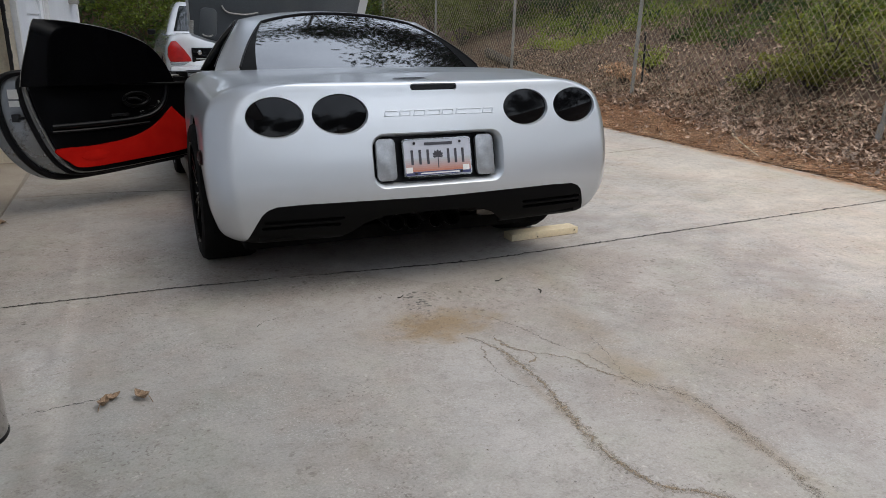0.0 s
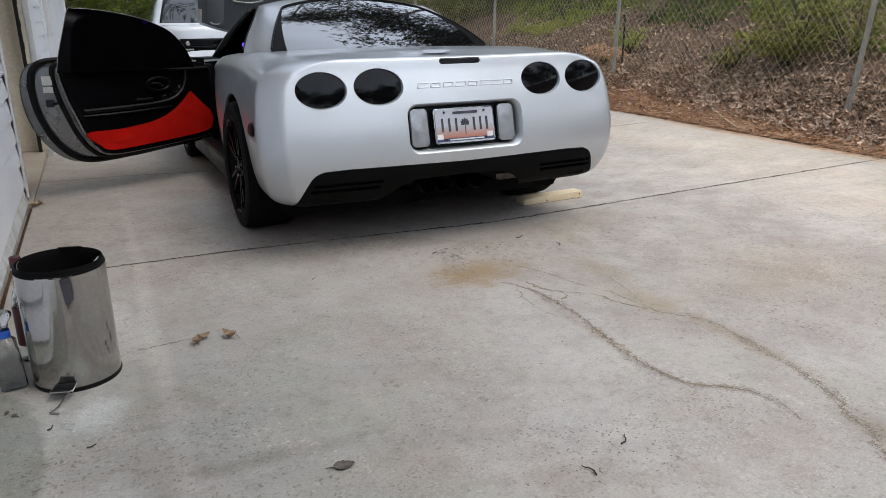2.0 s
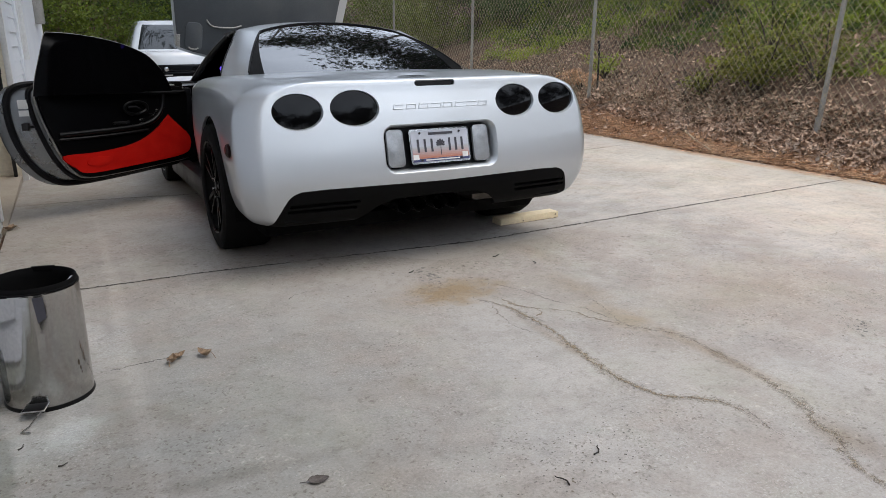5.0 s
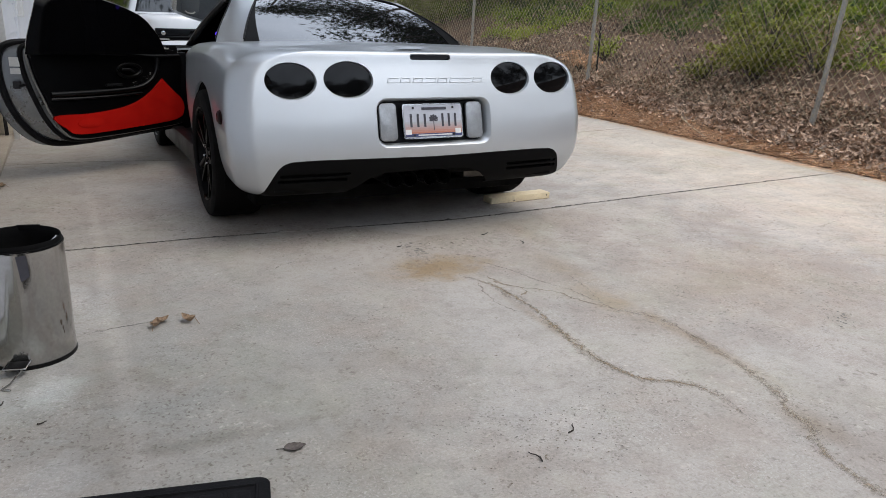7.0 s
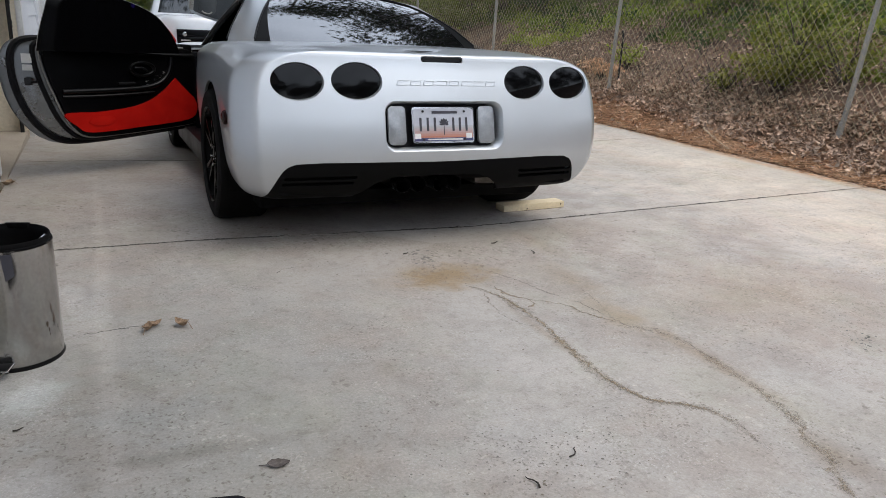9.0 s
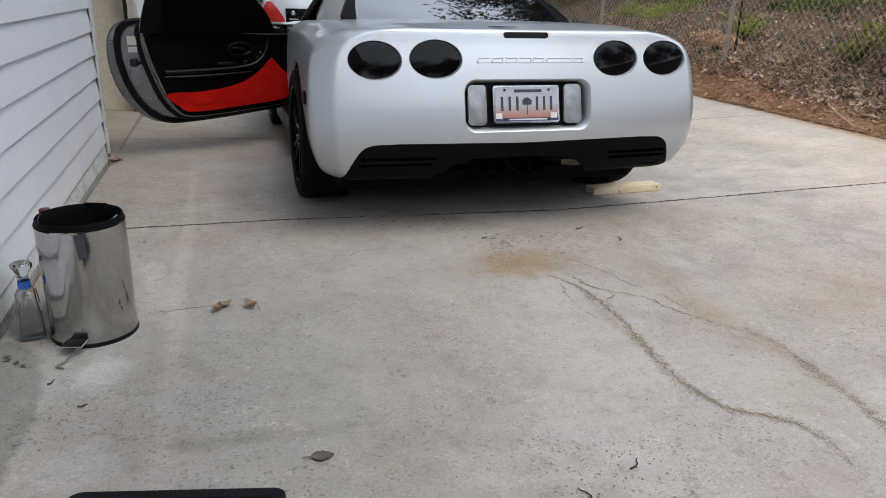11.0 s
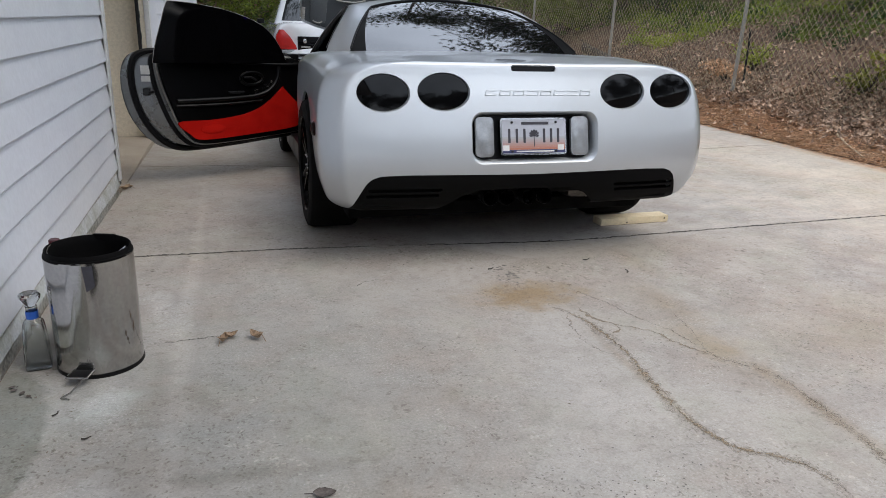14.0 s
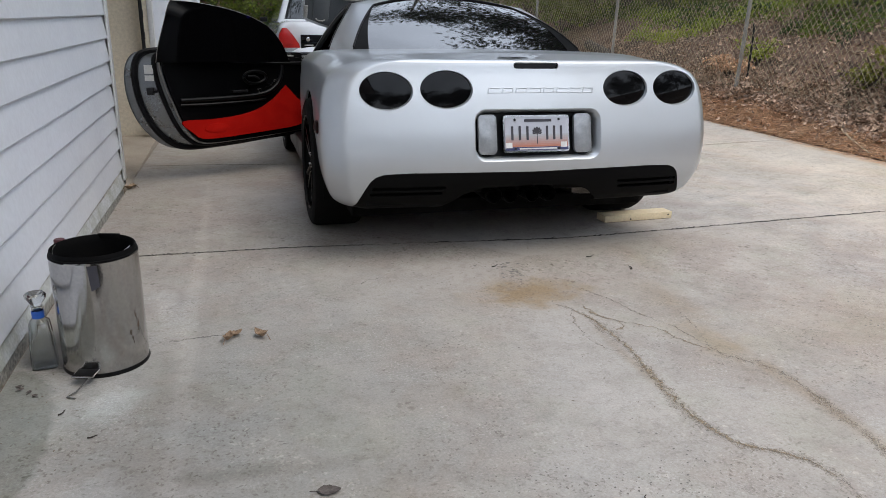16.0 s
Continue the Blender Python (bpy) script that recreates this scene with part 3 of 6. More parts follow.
def grit(name, pts, spread_, count, material, parent, seed, size=0.007):
    """Crumbs of broken concrete scattered along a line."""
    rng = random.Random(seed)
    line = smoothed([(x, y, 0) for x, y in pts], 8)
    b = bmesh.new()
    for _ in range(count):
        q = line[min(len(line) - 1, int(rng.random() * len(line)))]
        x, y, r = q.x + rng.gauss(0, spread_) + rng.uniform(-.02, .02), q.y + rng.gauss(0, spread_), size * rng.uniform(0.25, 1) ** 1.5
        a0, m = rng.uniform(0, 6), rng.choice((4, 5, 6))
        b.faces.new([b.verts.new((x + r * rng.uniform(.5, 1.2) * math.cos(a0 + 6.283 * k / m), y + r * rng.uniform(.5, 1.2) * math.sin(a0 + 6.283 * k / m), slab_z(y, x) + 0.0014 + 0.00001 * rng.random())) for k in range(m)])
    return tagged(part(name, b, material, parent, smooth=False), kind="stuff")


main_crack = [(-0.115, -0.60), (-0.06, -0.70), (-0.035, -0.85), (-0.03, -1.02), (-0.055, -1.20), (-0.073, -1.36), (-0.075, -1.48), (-0.045, -1.61), (0.045, -1.69), (0.093, -1.74), (0.110, -1.82), (0.10, -1.90), (0.091, -1.975)]
side_crack = [(0.544, 0.02), (0.487, -0.25), (0.437, -0.44), (0.335, -0.73), (0.30, -0.92), (0.25, -1.12), (0.286, -1.175), (0.362, -1.28), (0.370, -1.39), (0.350, -1.56), (0.340, -1.68), (0.318, -1.77), (0.29, -1.88), (0.235, -1.96), (0.201, -2.065), (0.165, -2.11), (0.128, -2.164), (0.113, -2.278), (0.10, -2.4)]
ribbon("crack", main_crack[:11], 0.017, CRACKFILL, driveway, 1, 0.0016, least=0.5)
ribbon("crack", main_crack[10:], 0.012, CRACKBAND, driveway, 18, 0.0016)
ribbon("crack_dust", main_crack, 0.055, CRACKDUST, driveway, 15, 0.0008, least=0.5)
ribbon("crack", side_crack[10:], 0.026, CRACKBAND, driveway, 2, 0.0016, least=0.35)
ribbon("crack_dust", side_crack[8:], 0.06, CRACKDUST, driveway, 16, 0.0008, least=0.5)
ribbon("crack_dust", side_crack[5:9], 0.05, CRACKHAZE, driveway, 17, 0.0008, least=0.5)
ribbon("crack", side_crack[3:10], 0.007, CRACKBAND, driveway, 9, 0.0016, least=0.15)
ribbon("crack", [(-0.023, -0.62), (0.002, -0.745), (0.076, -0.83), (0.153, -0.90), (0.195, -1.02), (0.25, -1.12)], 0.013, CRACKFILL, driveway, 3, 0.0016)
ribbon("crack", [(0.051, -0.442), (0.122, -0.602), (0.164, -0.766), (0.222, -0.891), (0.243, -1.04)], 0.011, CRACKBAND, driveway, 10, 0.0016)
ribbon("crack", [(-0.094, -0.68), (-0.136, -0.899), (-0.11, -1.0), (-0.06, -1.05)], 0.009, CRACKBAND, driveway, 4, 0.0016)
ribbon("crack", [(0.05, -0.81), (0.03, -0.86), (-0.01, -0.88)], 0.008, CRACKFILL, driveway, 13, 0.0016)
ribbon("crack", [(-0.83, -0.22), (-0.785, -0.177), (-0.72, -0.15)], 0.004, DARKDIRT, driveway, 5)
ribbon("crack", [(0.699, -0.505), (0.907, -0.424), (1.12, -0.396), (1.322, -0.392), (1.512, -0.5)], 0.004, STAINDIRT, driveway, 6)
ribbon("crack", [(1.512, -0.608), (1.875, -0.556), (2.077, -0.615), (2.41, -0.548), (2.7, -0.4)], 0.004, STAINDIRT, driveway, 7)
ribbon("crack", [(-1.56, -0.63), (-1.46, -0.615), (-1.38, -0.61), (-1.30, -0.63)], 0.012, SCUFF, driveway, 8, least=0.25)
ribbon("clay_wash", [(3.79, 0.55), (3.77, 0.9), (3.75, 1.2), (3.77, 1.6), (3.79, 2.0), (3.80, 2.5)], 0.11, CLAYWASH, driveway, 21, 0.0013, "orange clay washed over the slab edge")
grit("crumbs", main_crack, 0.012, 160, GRIT, driveway, 31, 0.0028)
grit("crumbs", side_crack[9:], 0.025, 200, GRIT, driveway, 32, 0.0026)
grit("crumbs", [(-0.35, -0.4), (-0.1, -0.45), (0.05, -0.55)], 0.09, 220, GRIT, driveway, 33, 0.0042)
grit("crumbs", [(-0.19, -0.06), (-0.17, -0.13), (-0.155, -0.26)], 0.03, 40, SCUFFED, driveway, 36, 0.015)
grit("crumbs", [(1.07, -1.46), (1.02, -1.56), (0.99, -1.6)], 0.035, 60, SCUFFED, driveway, 37, 0.008)
grit("crumbs", [(-0.75, -1.7), (-0.45, -1.78), (-0.2, -1.75)], 0.12, 420, SCUFFED, driveway, 38, 0.004)
grit("crumbs", [(0.9, -1.0), (1.12, -0.65), (1.16, -0.9), (1.6, -1.2), (2.2, -0.8)], 0.2, 420, SCUFFED, driveway, 34, 0.0045)
grit("crumbs", [(-0.7, -1.95), (-0.55, -1.9), (-0.4, -1.95)], 0.10, 110, GRIT, driveway, 35, 0.004)
for yj, x0, x1, sd in ((0.32, -1.95, -0.62, 11), (0.32, -0.6, 3.8, 14), (2.82, -1.95, 3.8, 12)):
    ribbon("joint_dirt", [(x0 + (x1 - x0) * k / 14, joint_y(x0 + (x1 - x0) * k / 14, yj)) for k in range(15)], 0.018 if sd == 14 else 0.017 if sd == 11 else 0.008, DARKDIRT, driveway, sd, 0.001, least=0.5 if sd == 14 else 0.4 if sd == 11 else 0.1)

# ---- the building beside the drive ----
WX = -2.03


def siding_wall(name, label, y0, y1, x, ztop, lap0, step, x_end=None):
    """Lap siding on a sheathed wall that faces the drive: one object a course."""
    x_end = x if x_end is None else x_end
    w = thing(name, label, "wall", kind="structure")
    at = lambda y: x + (x_end - x) * (y - y0) / (y1 - y0)
    b = bmesh.new()
    v = [b.verts.new((at(y) + dx, y, z)) for z in (-0.2, ztop) for dx, y in ((-0.03, y0), (-0.03, y1), (-0.2, y1), (-0.2, y0))]
    for q in ((3, 2, 1, 0), (4, 5, 6, 7), (0, 1, 5, 4), (1, 2, 6, 5), (2, 3, 7, 6), (3, 0, 4, 7)):
        b.faces.new([v[k] for k in q])
    part("sheathing", b, TRIM, w)
    z = lap0
    while z > 0.0:
        z -= step
    prof = None
    while z < ztop:
        b = bmesh.new()
        prof = ((-0.028, 0.0), (0.003, 0.0), (0.005, 0.004), (0.004, 0.016), (-0.0145, step + 0.006), (-0.028, step + 0.006))
        rows = []
        n = 12
        for k in range(n + 1):
            y = y0 + (y1 - y0) * k / n
            dz = 0.0015 * noise.noise((y * 1.3, z * 9, 1))
            rows.append([b.verts.new((at(y) + dx + 0.0015 * noise.noise((y * 0.9, z * 5, 5)), y, max(z + h + dz, slab_z(y) + 0.012 + h * 0.1))) for dx, h in prof])
        for r, s in zip(rows, rows[1:]):
            for k in range(len(prof)):
                b.faces.new((r[k], r[(k + 1) % len(prof)], s[(k + 1) % len(prof)], s[k]))
        b.faces.new(rows[0][::-1])
        b.faces.new(rows[-1])
        bmesh.ops.recalc_face_normals(b, faces=b.faces)
        part("siding_course", b, VINYLFOOT if z < 0.0 else VINYL, w, angle=25)
        z += step
    return w


wall = siding_wall("wall_west", "white vinyl lap siding wall with mildew at its foot", -7.0, 2.03, WX, 2.8, 1.033, 0.1358)
b = box((WX - 0.03, -7, slab_z(0) - 0.1), (WX - 0.008, 2.03, 0.11))
part("foundation", b, FOOTING, wall, "stained and peeling footing strip")
b = bmesh.new()
plate([(WX - 0.19, 0.06), (WX + 0.014, 0.06), (WX + 0.014, 2.88), (WX - 0.19, 2.88)], 0.012, Matrix.Translation((0, 2.052, -0.055)), bm=b)
box((WX + 0.002, 1.99, 0.005), (WX + 0.014, 2.0519, 2.82), 0.002, b)
tagged(part("corner_trim", b, TRIM), "white vinyl corner post at the end of the siding", "trim", kind="structure")
wall2 = siding_wall("wall_garage", "white garage wall past the open bay, boarded and lap-sided", 4.86, 5.76, -1.969, 2.8, 1.033, 0.1358, -1.935)
for y0, y1 in ((4.275, 4.855), (5.765, 9.7)):
    b = bmesh.new()
    wx = lambda y: -1.985 + 0.0377 * (y - 4.26)
    v = [b.verts.new((wx(y) + dx, y, z)) for z in (-0.2, 2.8) for dx, y in ((0.008, y0), (0.008, y1), (-0.2, y1), (-0.2, y0))]
    for q in ((3, 2, 1, 0), (4, 5, 6, 7), (0, 1, 5, 4), (1, 2, 6, 5), (2, 3, 7, 6), (3, 0, 4, 7)):
        b.faces.new([v[k] for k in q])
    part("board", b, VINYL, wall2)
b = box((-2.0, 4.17, -0.13), (-1.955, 4.27, 2.8), 0.003)
tagged(part("jamb_trim", b, TRIM), "white door jamb of the garage bay", "trim", kind="structure")
b = box((-3.02, 4.175, -0.13), (-2.0005, 4.19, 2.8))
tagged(part("jamb_panel", b, BEIGE), "beige painted jamb panel of the garage bay", "trim", kind="structure")
b = box((-1.80, 9.7, -0.15), (-1.755, 9.76, 2.75), 0.003)
tagged(part("corner_trim", b, TRIM), "white corner post at the garage end", "trim", kind="structure")
b = box((-1.93, 5.95, 0.9), (-1.90, 6.03, 2.75), 0.004)
box((-1.90, 5.97, 0.9), (-1.86, 6.01, 2.75), 0.004, b)
tagged(part("downspout", b, TRIM), "white metal downspout on the garage wall", "downspout")
b = box((-1.82, 8.6, 1.32), (-1.70, 8.9, 1.75), 0.01)
mb = tagged(part("meter_box", b, GALV), "grey metal utility box on the garage wall", "utility box")
part("lid", box((-1.698, 8.62, 1.34), (-1.692, 8.88, 1.73), 0.002), GALV, mb)
# the open bay between the two walls
b = box((-5.0, 2.06, -0.2), (-2.004, 5.2, -0.045), 0.004)
tagged(part("floor_garage", b, TAN), "tan concrete floor of the garage bay", "floor", kind="structure")
b = box((-5.0, 5.0, -0.05), (-2.19, 5.08, 2.8))
tagged(part("wall_partition", b, BEIGE), "beige painted inner wall of the garage", "wall", kind="structure")
b = box((-5.0, 4.93, -0.045), (-2.19, 4.999, 0.035), 0.004)
tagged(part("baseboard", b, TAN), "tan sill along the inner wall", "baseboard", kind="structure")
b = box((-5.1, -7, -0.2), (-5.0, 9.7, 2.8))
tagged(part("wall_back", b, BEIGE), "beige garage back wall", "wall", kind="structure")
# Added close behind the opening, to bounce light onto the inner panels.
b = box((-3.12, 2.035, -0.05), (-3.02, 4.995, 2.8))
tagged(part("bay_bounce_wall", b, BEIGE), "added beige wall that bounces light into the bay", "wall", kind="structure")
b = box((-5.0, 1.94, -0.1), (-2.23, 2.03, 2.8))
tagged(part("wall_inner", b, BEIGE), "beige inner wall behind the siding", "wall", kind="structure")
# Soffit and roof lie out of view, added to block sky over the slab.
b = box((-5.1, -7.1, 2.83), (-1.3, 9.9, 2.90))
tagged(part("ceiling", b, TRIM), "unseen white soffit added to shade the wall and slab", "ceiling", kind="structure")
b = bmesh.new()
for x0, z0, x1, z1 in ((-1.25, 2.905, -3.6, 4.5), (-3.6, 4.5, -5.9, 2.905)):
    v = [b.verts.new((x, y, z + dz)) for dz in (0.0, 0.06) for x, y, z in ((x0, -7.15, z0), (x0, 9.95, z0), (x1, 9.95, z1), (x1, -7.15, z1))]
    for q in ((3, 2, 1, 0), (4, 5, 6, 7), (0, 1, 5, 4), (1, 2, 6, 5), (2, 3, 7, 6), (3, 0, 4, 7)):
        b.faces.new([v[k] for k in q])
bmesh.ops.recalc_face_normals(b, faces=b.faces)
tagged(part("roof", b, DARKMETAL), "unseen dark pitched roof added to shade the drive", "roof", kind="structure")
b = box((-2.058, 4.07, -0.045), (-2.03, 4.10, 2.3), 0.002)
box((-2.058, 4.10, -0.045), (-2.05, 4.16, 2.3), 0, b)
for k in range(12):
    box((-2.026, 4.072, 0.1 + 0.18 * k), (-2.029, 4.098, 0.16 + 0.18 * k), 0, b)
tagged(part("door_track", b, DARKMETAL), "dark steel roll-up door track in the bay", "door track")
# A black strip fills in for the dark gap beside the corner post.
b = box((-2.105, 2.066, -0.045), (-2.035, 2.15, 2.3), 0.004)
tagged(part("gap_strip", b, BLACK), "black upright strip drawn for the dark gap by the corner post", "door seal")


# ---- the silver coupe ----
CARM = Matrix.Translation((0, 0.32, 0)) @ pose(0, 0, 0, -1.432) @ Matrix.Translation((0, -0.32, 0))
car = thing("car", "silver two-door sports coupe with its door and hood open", "car", CARM)
AXR, AXF, RT = 0.80, 3.454, 0.335
Z_T = (0.235, 0.25, 0.28, 0.33, 0.38, 0.45, 0.55, 0.66, 0.74, 0.79, 0.83, 0.855, 0.872, 0.884, 0.890)
YR_T = (0.06, 0.02, -0.02, -0.052, -0.074, -0.085, -0.077, -0.054, -0.034, -0.0195, -0.008, -0.002, 0.002, 0.007, 0.019)
W_T = (0.835, 0.865, 0.894, 0.914, 0.928, 0.937, 0.943, 0.939, 0.927, 0.909, 0.876, 0.825, 0.772, 0.70, 0.62)
WS_T = (0.80, 0.85, 0.875, 0.895, 0.905, 0.914, 0.922, 0.922, 0.918, 0.912, 0.908, 0.888, 0.866, 0.84, 0.80)


def curve(xs, table, x):
    """The table's value at x, on a smooth curve through its points."""
    last = len(xs) - 1
    k = min(max(int(np.searchsorted(xs, x)) - 1, 0), last - 1)
    slope = lambda i: (table[min(i + 1, last)] - table[max(i - 1, 0)]) / (xs[min(i + 1, last)] - xs[max(i - 1, 0)])
    h = xs[k + 1] - xs[k]
    t = min(max((x - xs[k]) / h, 0.0), 1.0)
    return (2 * t ** 3 - 3 * t ** 2 + 1) * table[k] + (t ** 3 - 2 * t ** 2 + t) * h * slope(k) + (3 * t ** 2 - 2 * t ** 3) * table[k + 1] + (t ** 3 - t ** 2) * h * slope(k + 1)


def along(table, z):
    return curve(Z_T, table, z)


def top_z(y):
    """How the shoulder line falls towards the nose."""
    return float(curve((0, 0.8, 1.3, 2.0, 3.0, 3.6, 4.2, 4.5), (0.89, 0.905, 0.895, 0.845, 0.82, 0.80, 0.68, 0.58), y))


def plan_w(y):
    return float(np.interp(y, (0.0, 0.6, 1.3, 1.7, 2.4, 3.2, 3.7, 4.2), (1.0, 1.0, 1.0, 0.97, 0.945, 0.98, 0.98, 0.93)))


CORNER = 0.085
CREASE = radians(36)


def corner_curve(r, n=60):
    """From the crease that frames the tail panel round to the flank, as steps in x and y."""
    a = np.linspace(CREASE, math.pi / 2, n)
    x, y = np.cumsum(np.cos(a)), np.cumsum(np.sin(a))
    return x / x[-1] * r, y / x[-1] * r



def tail_y(x, w, yr):
    return yr + 0.07 * x * x


def outline(z):
    """Half of the plan outline at height z, from the tail's middle round to the nose's middle."""
    w, yr = along(W_T, z), along(YR_T, z)
    yc = 0.46
    r = min(CORNER, w * 0.5)
    pts = [(x, tail_y(x, w, yr)) for x in np.linspace(0, w - r, 120)]
    y1 = pts[-1][1]
    ex, ey = corner_curve(r)
    pts += [(w - r + x, y1 + y) for x, y in zip(ex, ey)]
    y2 = pts[-1][1]
    ws = along(WS_T, z)
    ease = lambda y: (lambda q: q * q * (3 - 2 * q))(min(max((y - y2) / 0.55, 0), 1))
    pts += [(w + (ws - w) * ease(y), y) for y in np.linspace(y2, yc, 30)[1:]]
    d = np.r_[0, np.cumsum(np.hypot(*np.diff(np.array(pts).T)))]
    s = np.linspace(0, d[-1], 100)
    rear = list(zip(np.interp(s, d, [p[0] for p in pts]), np.interp(s, d, [p[1] for p in pts])))
    side = [((w + (ws - w) * ease(y)) * plan_w(y), y) for y in np.linspace(yc, 3.9, 128)[1:]]
    wn_ = ws * plan_w(3.9)
    yn = 4.46 - 0.25 * ((z - 0.45) / 0.45) ** 2
    nose = [(wn_ * math.cos(a) ** 0.6, 3.9 + (yn - 3.9) * math.sin(a) ** 0.8) for a in np.linspace(0, math.pi / 2, 24)[1:]]
    return rear + side + nose


levels = sorted(set([round(v, 4) for v in np.interp(np.linspace(0, 14, 70), range(15), Z_T)]))
body = bmesh.new()
rings = []
for z in levels:
    half = outline(z)
    ring = []
    for x, y in half:
        zz = z if z < 0.4 else 0.4 + (z - 0.4) * (top_z(y) - 0.4) / 0.49
        ring.append((x, y, zz))
    full = [(-x, y, zz) for x, y, zz in ring[:0:-1]] + ring
    rings.append([body.verts.new(p) for p in full[:-1]])
N = len(rings[0])
for a, c in zip(rings, rings[1:]):
    for k in range(N):
        body.faces.new((a[k], a[(k + 1) % N], c[(k + 1) % N], c[k]))
# deck and fender tops between left and right
half_n = len(outline(0.5))
top = rings[-1]
mid = half_n - 1
prev = None
for k in range(0, half_n - 1):
    right, left = top[(mid + k) % N], top[(mid - k) % N]
    if k == 0:
        row = [right]
    else:
        row = [right]
        for t in np.linspace(1, -1, 27)[1:-1]:
            y, x = right.co.y, right.co.x * t
            crown = 0.022 * (1 - abs(t) ** 2.4) * min(1, max(0, (y - 0.03) * 3))
            row.append(body.verts.new((x, y, right.co.z + crown * 0.6)))
        row.append(left)
    if prev is not None:
        if len(prev) == 1:
            for i in range(len(row) - 1):
                body.faces.new((prev[0], row[i], row[i + 1]))
        else:
            for i in range(len(row) - 1):
                body.faces.new((prev[i], row[i], row[i + 1], prev[i + 1]))
    prev = row
bmesh.ops.recalc_face_normals(body, faces=body.faces)


def drop_faces(bm, faces):
    bmesh.ops.delete(bm, geom=list(faces), context="FACES")


def arch(yc):
    return lambda c: math.hypot(c.y - yc, c.z - RT) - 0.375


for yc in (AXR, AXF):
    drop_faces(body, cut(body, arch(yc), lambda c: c.z < 0.76 and abs(c.x) > 0.5 and abs(c.y - yc) < 0.6))


def boxed(c, x, z, hx, hz, r):
    """Signed distance to a rounded rectangle in x, z."""
    qx, qz = abs(c.x - x) - hx + r, abs(c.z - z) - hz + r
    return math.hypot(max(qx, 0), max(qz, 0)) + min(max(qx, qz), 0) - r


rear_face = lambda c: c.y < 0.4 and c.z < 0.888
# tail lamps: four ovals
LAMPS = [(-0.672, 0.761, 0.114, 0.079), (-0.412, 0.767, 0.116, 0.080), (0.441, 0.770, 0.117, 0.079), (0.708, 0.770, 0.119, 0.079)]
for x, z, rx, rz in LAMPS:
    f = lambda c: math.hypot((c.x - x) / rx, (c.z - z) / rz) - 1
    drop_faces(body, cut(body, f, rear_face))
# plate pocket, brake lamp slot
pocket = lambda c: boxed(c, 0.005, 0.573, 0.302, 0.112, 0.055)
drop_faces(body, cut(body, pocket, rear_face))
slot = lambda c: boxed(c, 0.0, 0.868, 0.106, 0.0135, 0.0134)
drop_faces(body, cut(body, slot, rear_face))


def valance_edge(c):
    """Below this line the tail is black plastic."""
    x = -c.x - 0.033 if c.x < 0 else c.x - 0.018
    line = float(np.interp(x, (0, 0.3, 0.55, 0.66, 0.695, 0.718, 0.735, 0.76, 0.79, 0.80), (0.412, 0.416, 0.418, 0.414, 0.402, 0.382, 0.352, 0.30, 0.235, 0.20)))
    return c.z - line


val = taken(body, [f for f in cut(body, valance_edge, lambda c: c.y < 0.4 and abs(c.x) < 0.855 and c.z < 0.45) if abs(f.calc_center_median().x) < 0.84])


def notch(c):
    x = abs(c.x - -0.03)
    return c.z - float(np.interp(x, (0, 0.22, 0.30, 0.375, 0.41), (0.345, 0.34, 0.31, 0.25, 0.18)))


drop_faces(val, cut(val, notch))
for sx in (-1, 1):
    for zz in (0.318, 0.345):
        drop_faces(val, cut(val, lambda c: boxed(c, sx * (0.582 + (0.345 - zz) * 0.3), zz, 0.162, 0.0085, 0.008)))
skinned(val, 0.012)
part("rear_valance", val, VALANCE, car, "satin black lower rear valance with louvres")
for xa, xb in ((-0.76, -0.40), (0.40, 0.74)):
    part("louvre_backing", box((xa, 0.02, 0.265), (xb, 0.05, 0.40)), UNDER, car)
# openings in the shell: cabin, engine bay, driver's door
drop_faces(body, cut(body, lambda c: boxed(Vector((c.x, 0, c.y)), 0, 1.98, 0.60, 1.0, 0.15), lambda c: c.z > 0.7))
drop_faces(body, cut(body, lambda c: boxed(Vector((c.x, 0, c.y)), 0, 3.72, 0.66, 0.52, 0.1), lambda c: c.z > 0.5))


def door_hole(c):
    rear = 1.40 + 0.16 * max(0, (0.5 - c.z) / 0.3) ** 1.5
    return max(rear - c.y, c.y - 2.62, 0.235 - c.z)


drop_faces(body, cut(body, door_hole, lambda c: c.x < -0.3 and c.z < 0.95))
skinned(body, 0.014)
part("body", body, PAINT, car, "silver metallic body shell", 32)


def surf_y(x, z):
    """The tail surface's y at x, z."""
    w, yr = along(W_T, z), along(YR_T, z)
    x = abs(x)
    k = w - CORNER
    if x <= k:
        return tail_y(x, w, yr)
    ex, ey = corner_curve(CORNER)
    return tail_y(k, w, yr) + float(np.interp(x - k, ex, ey))


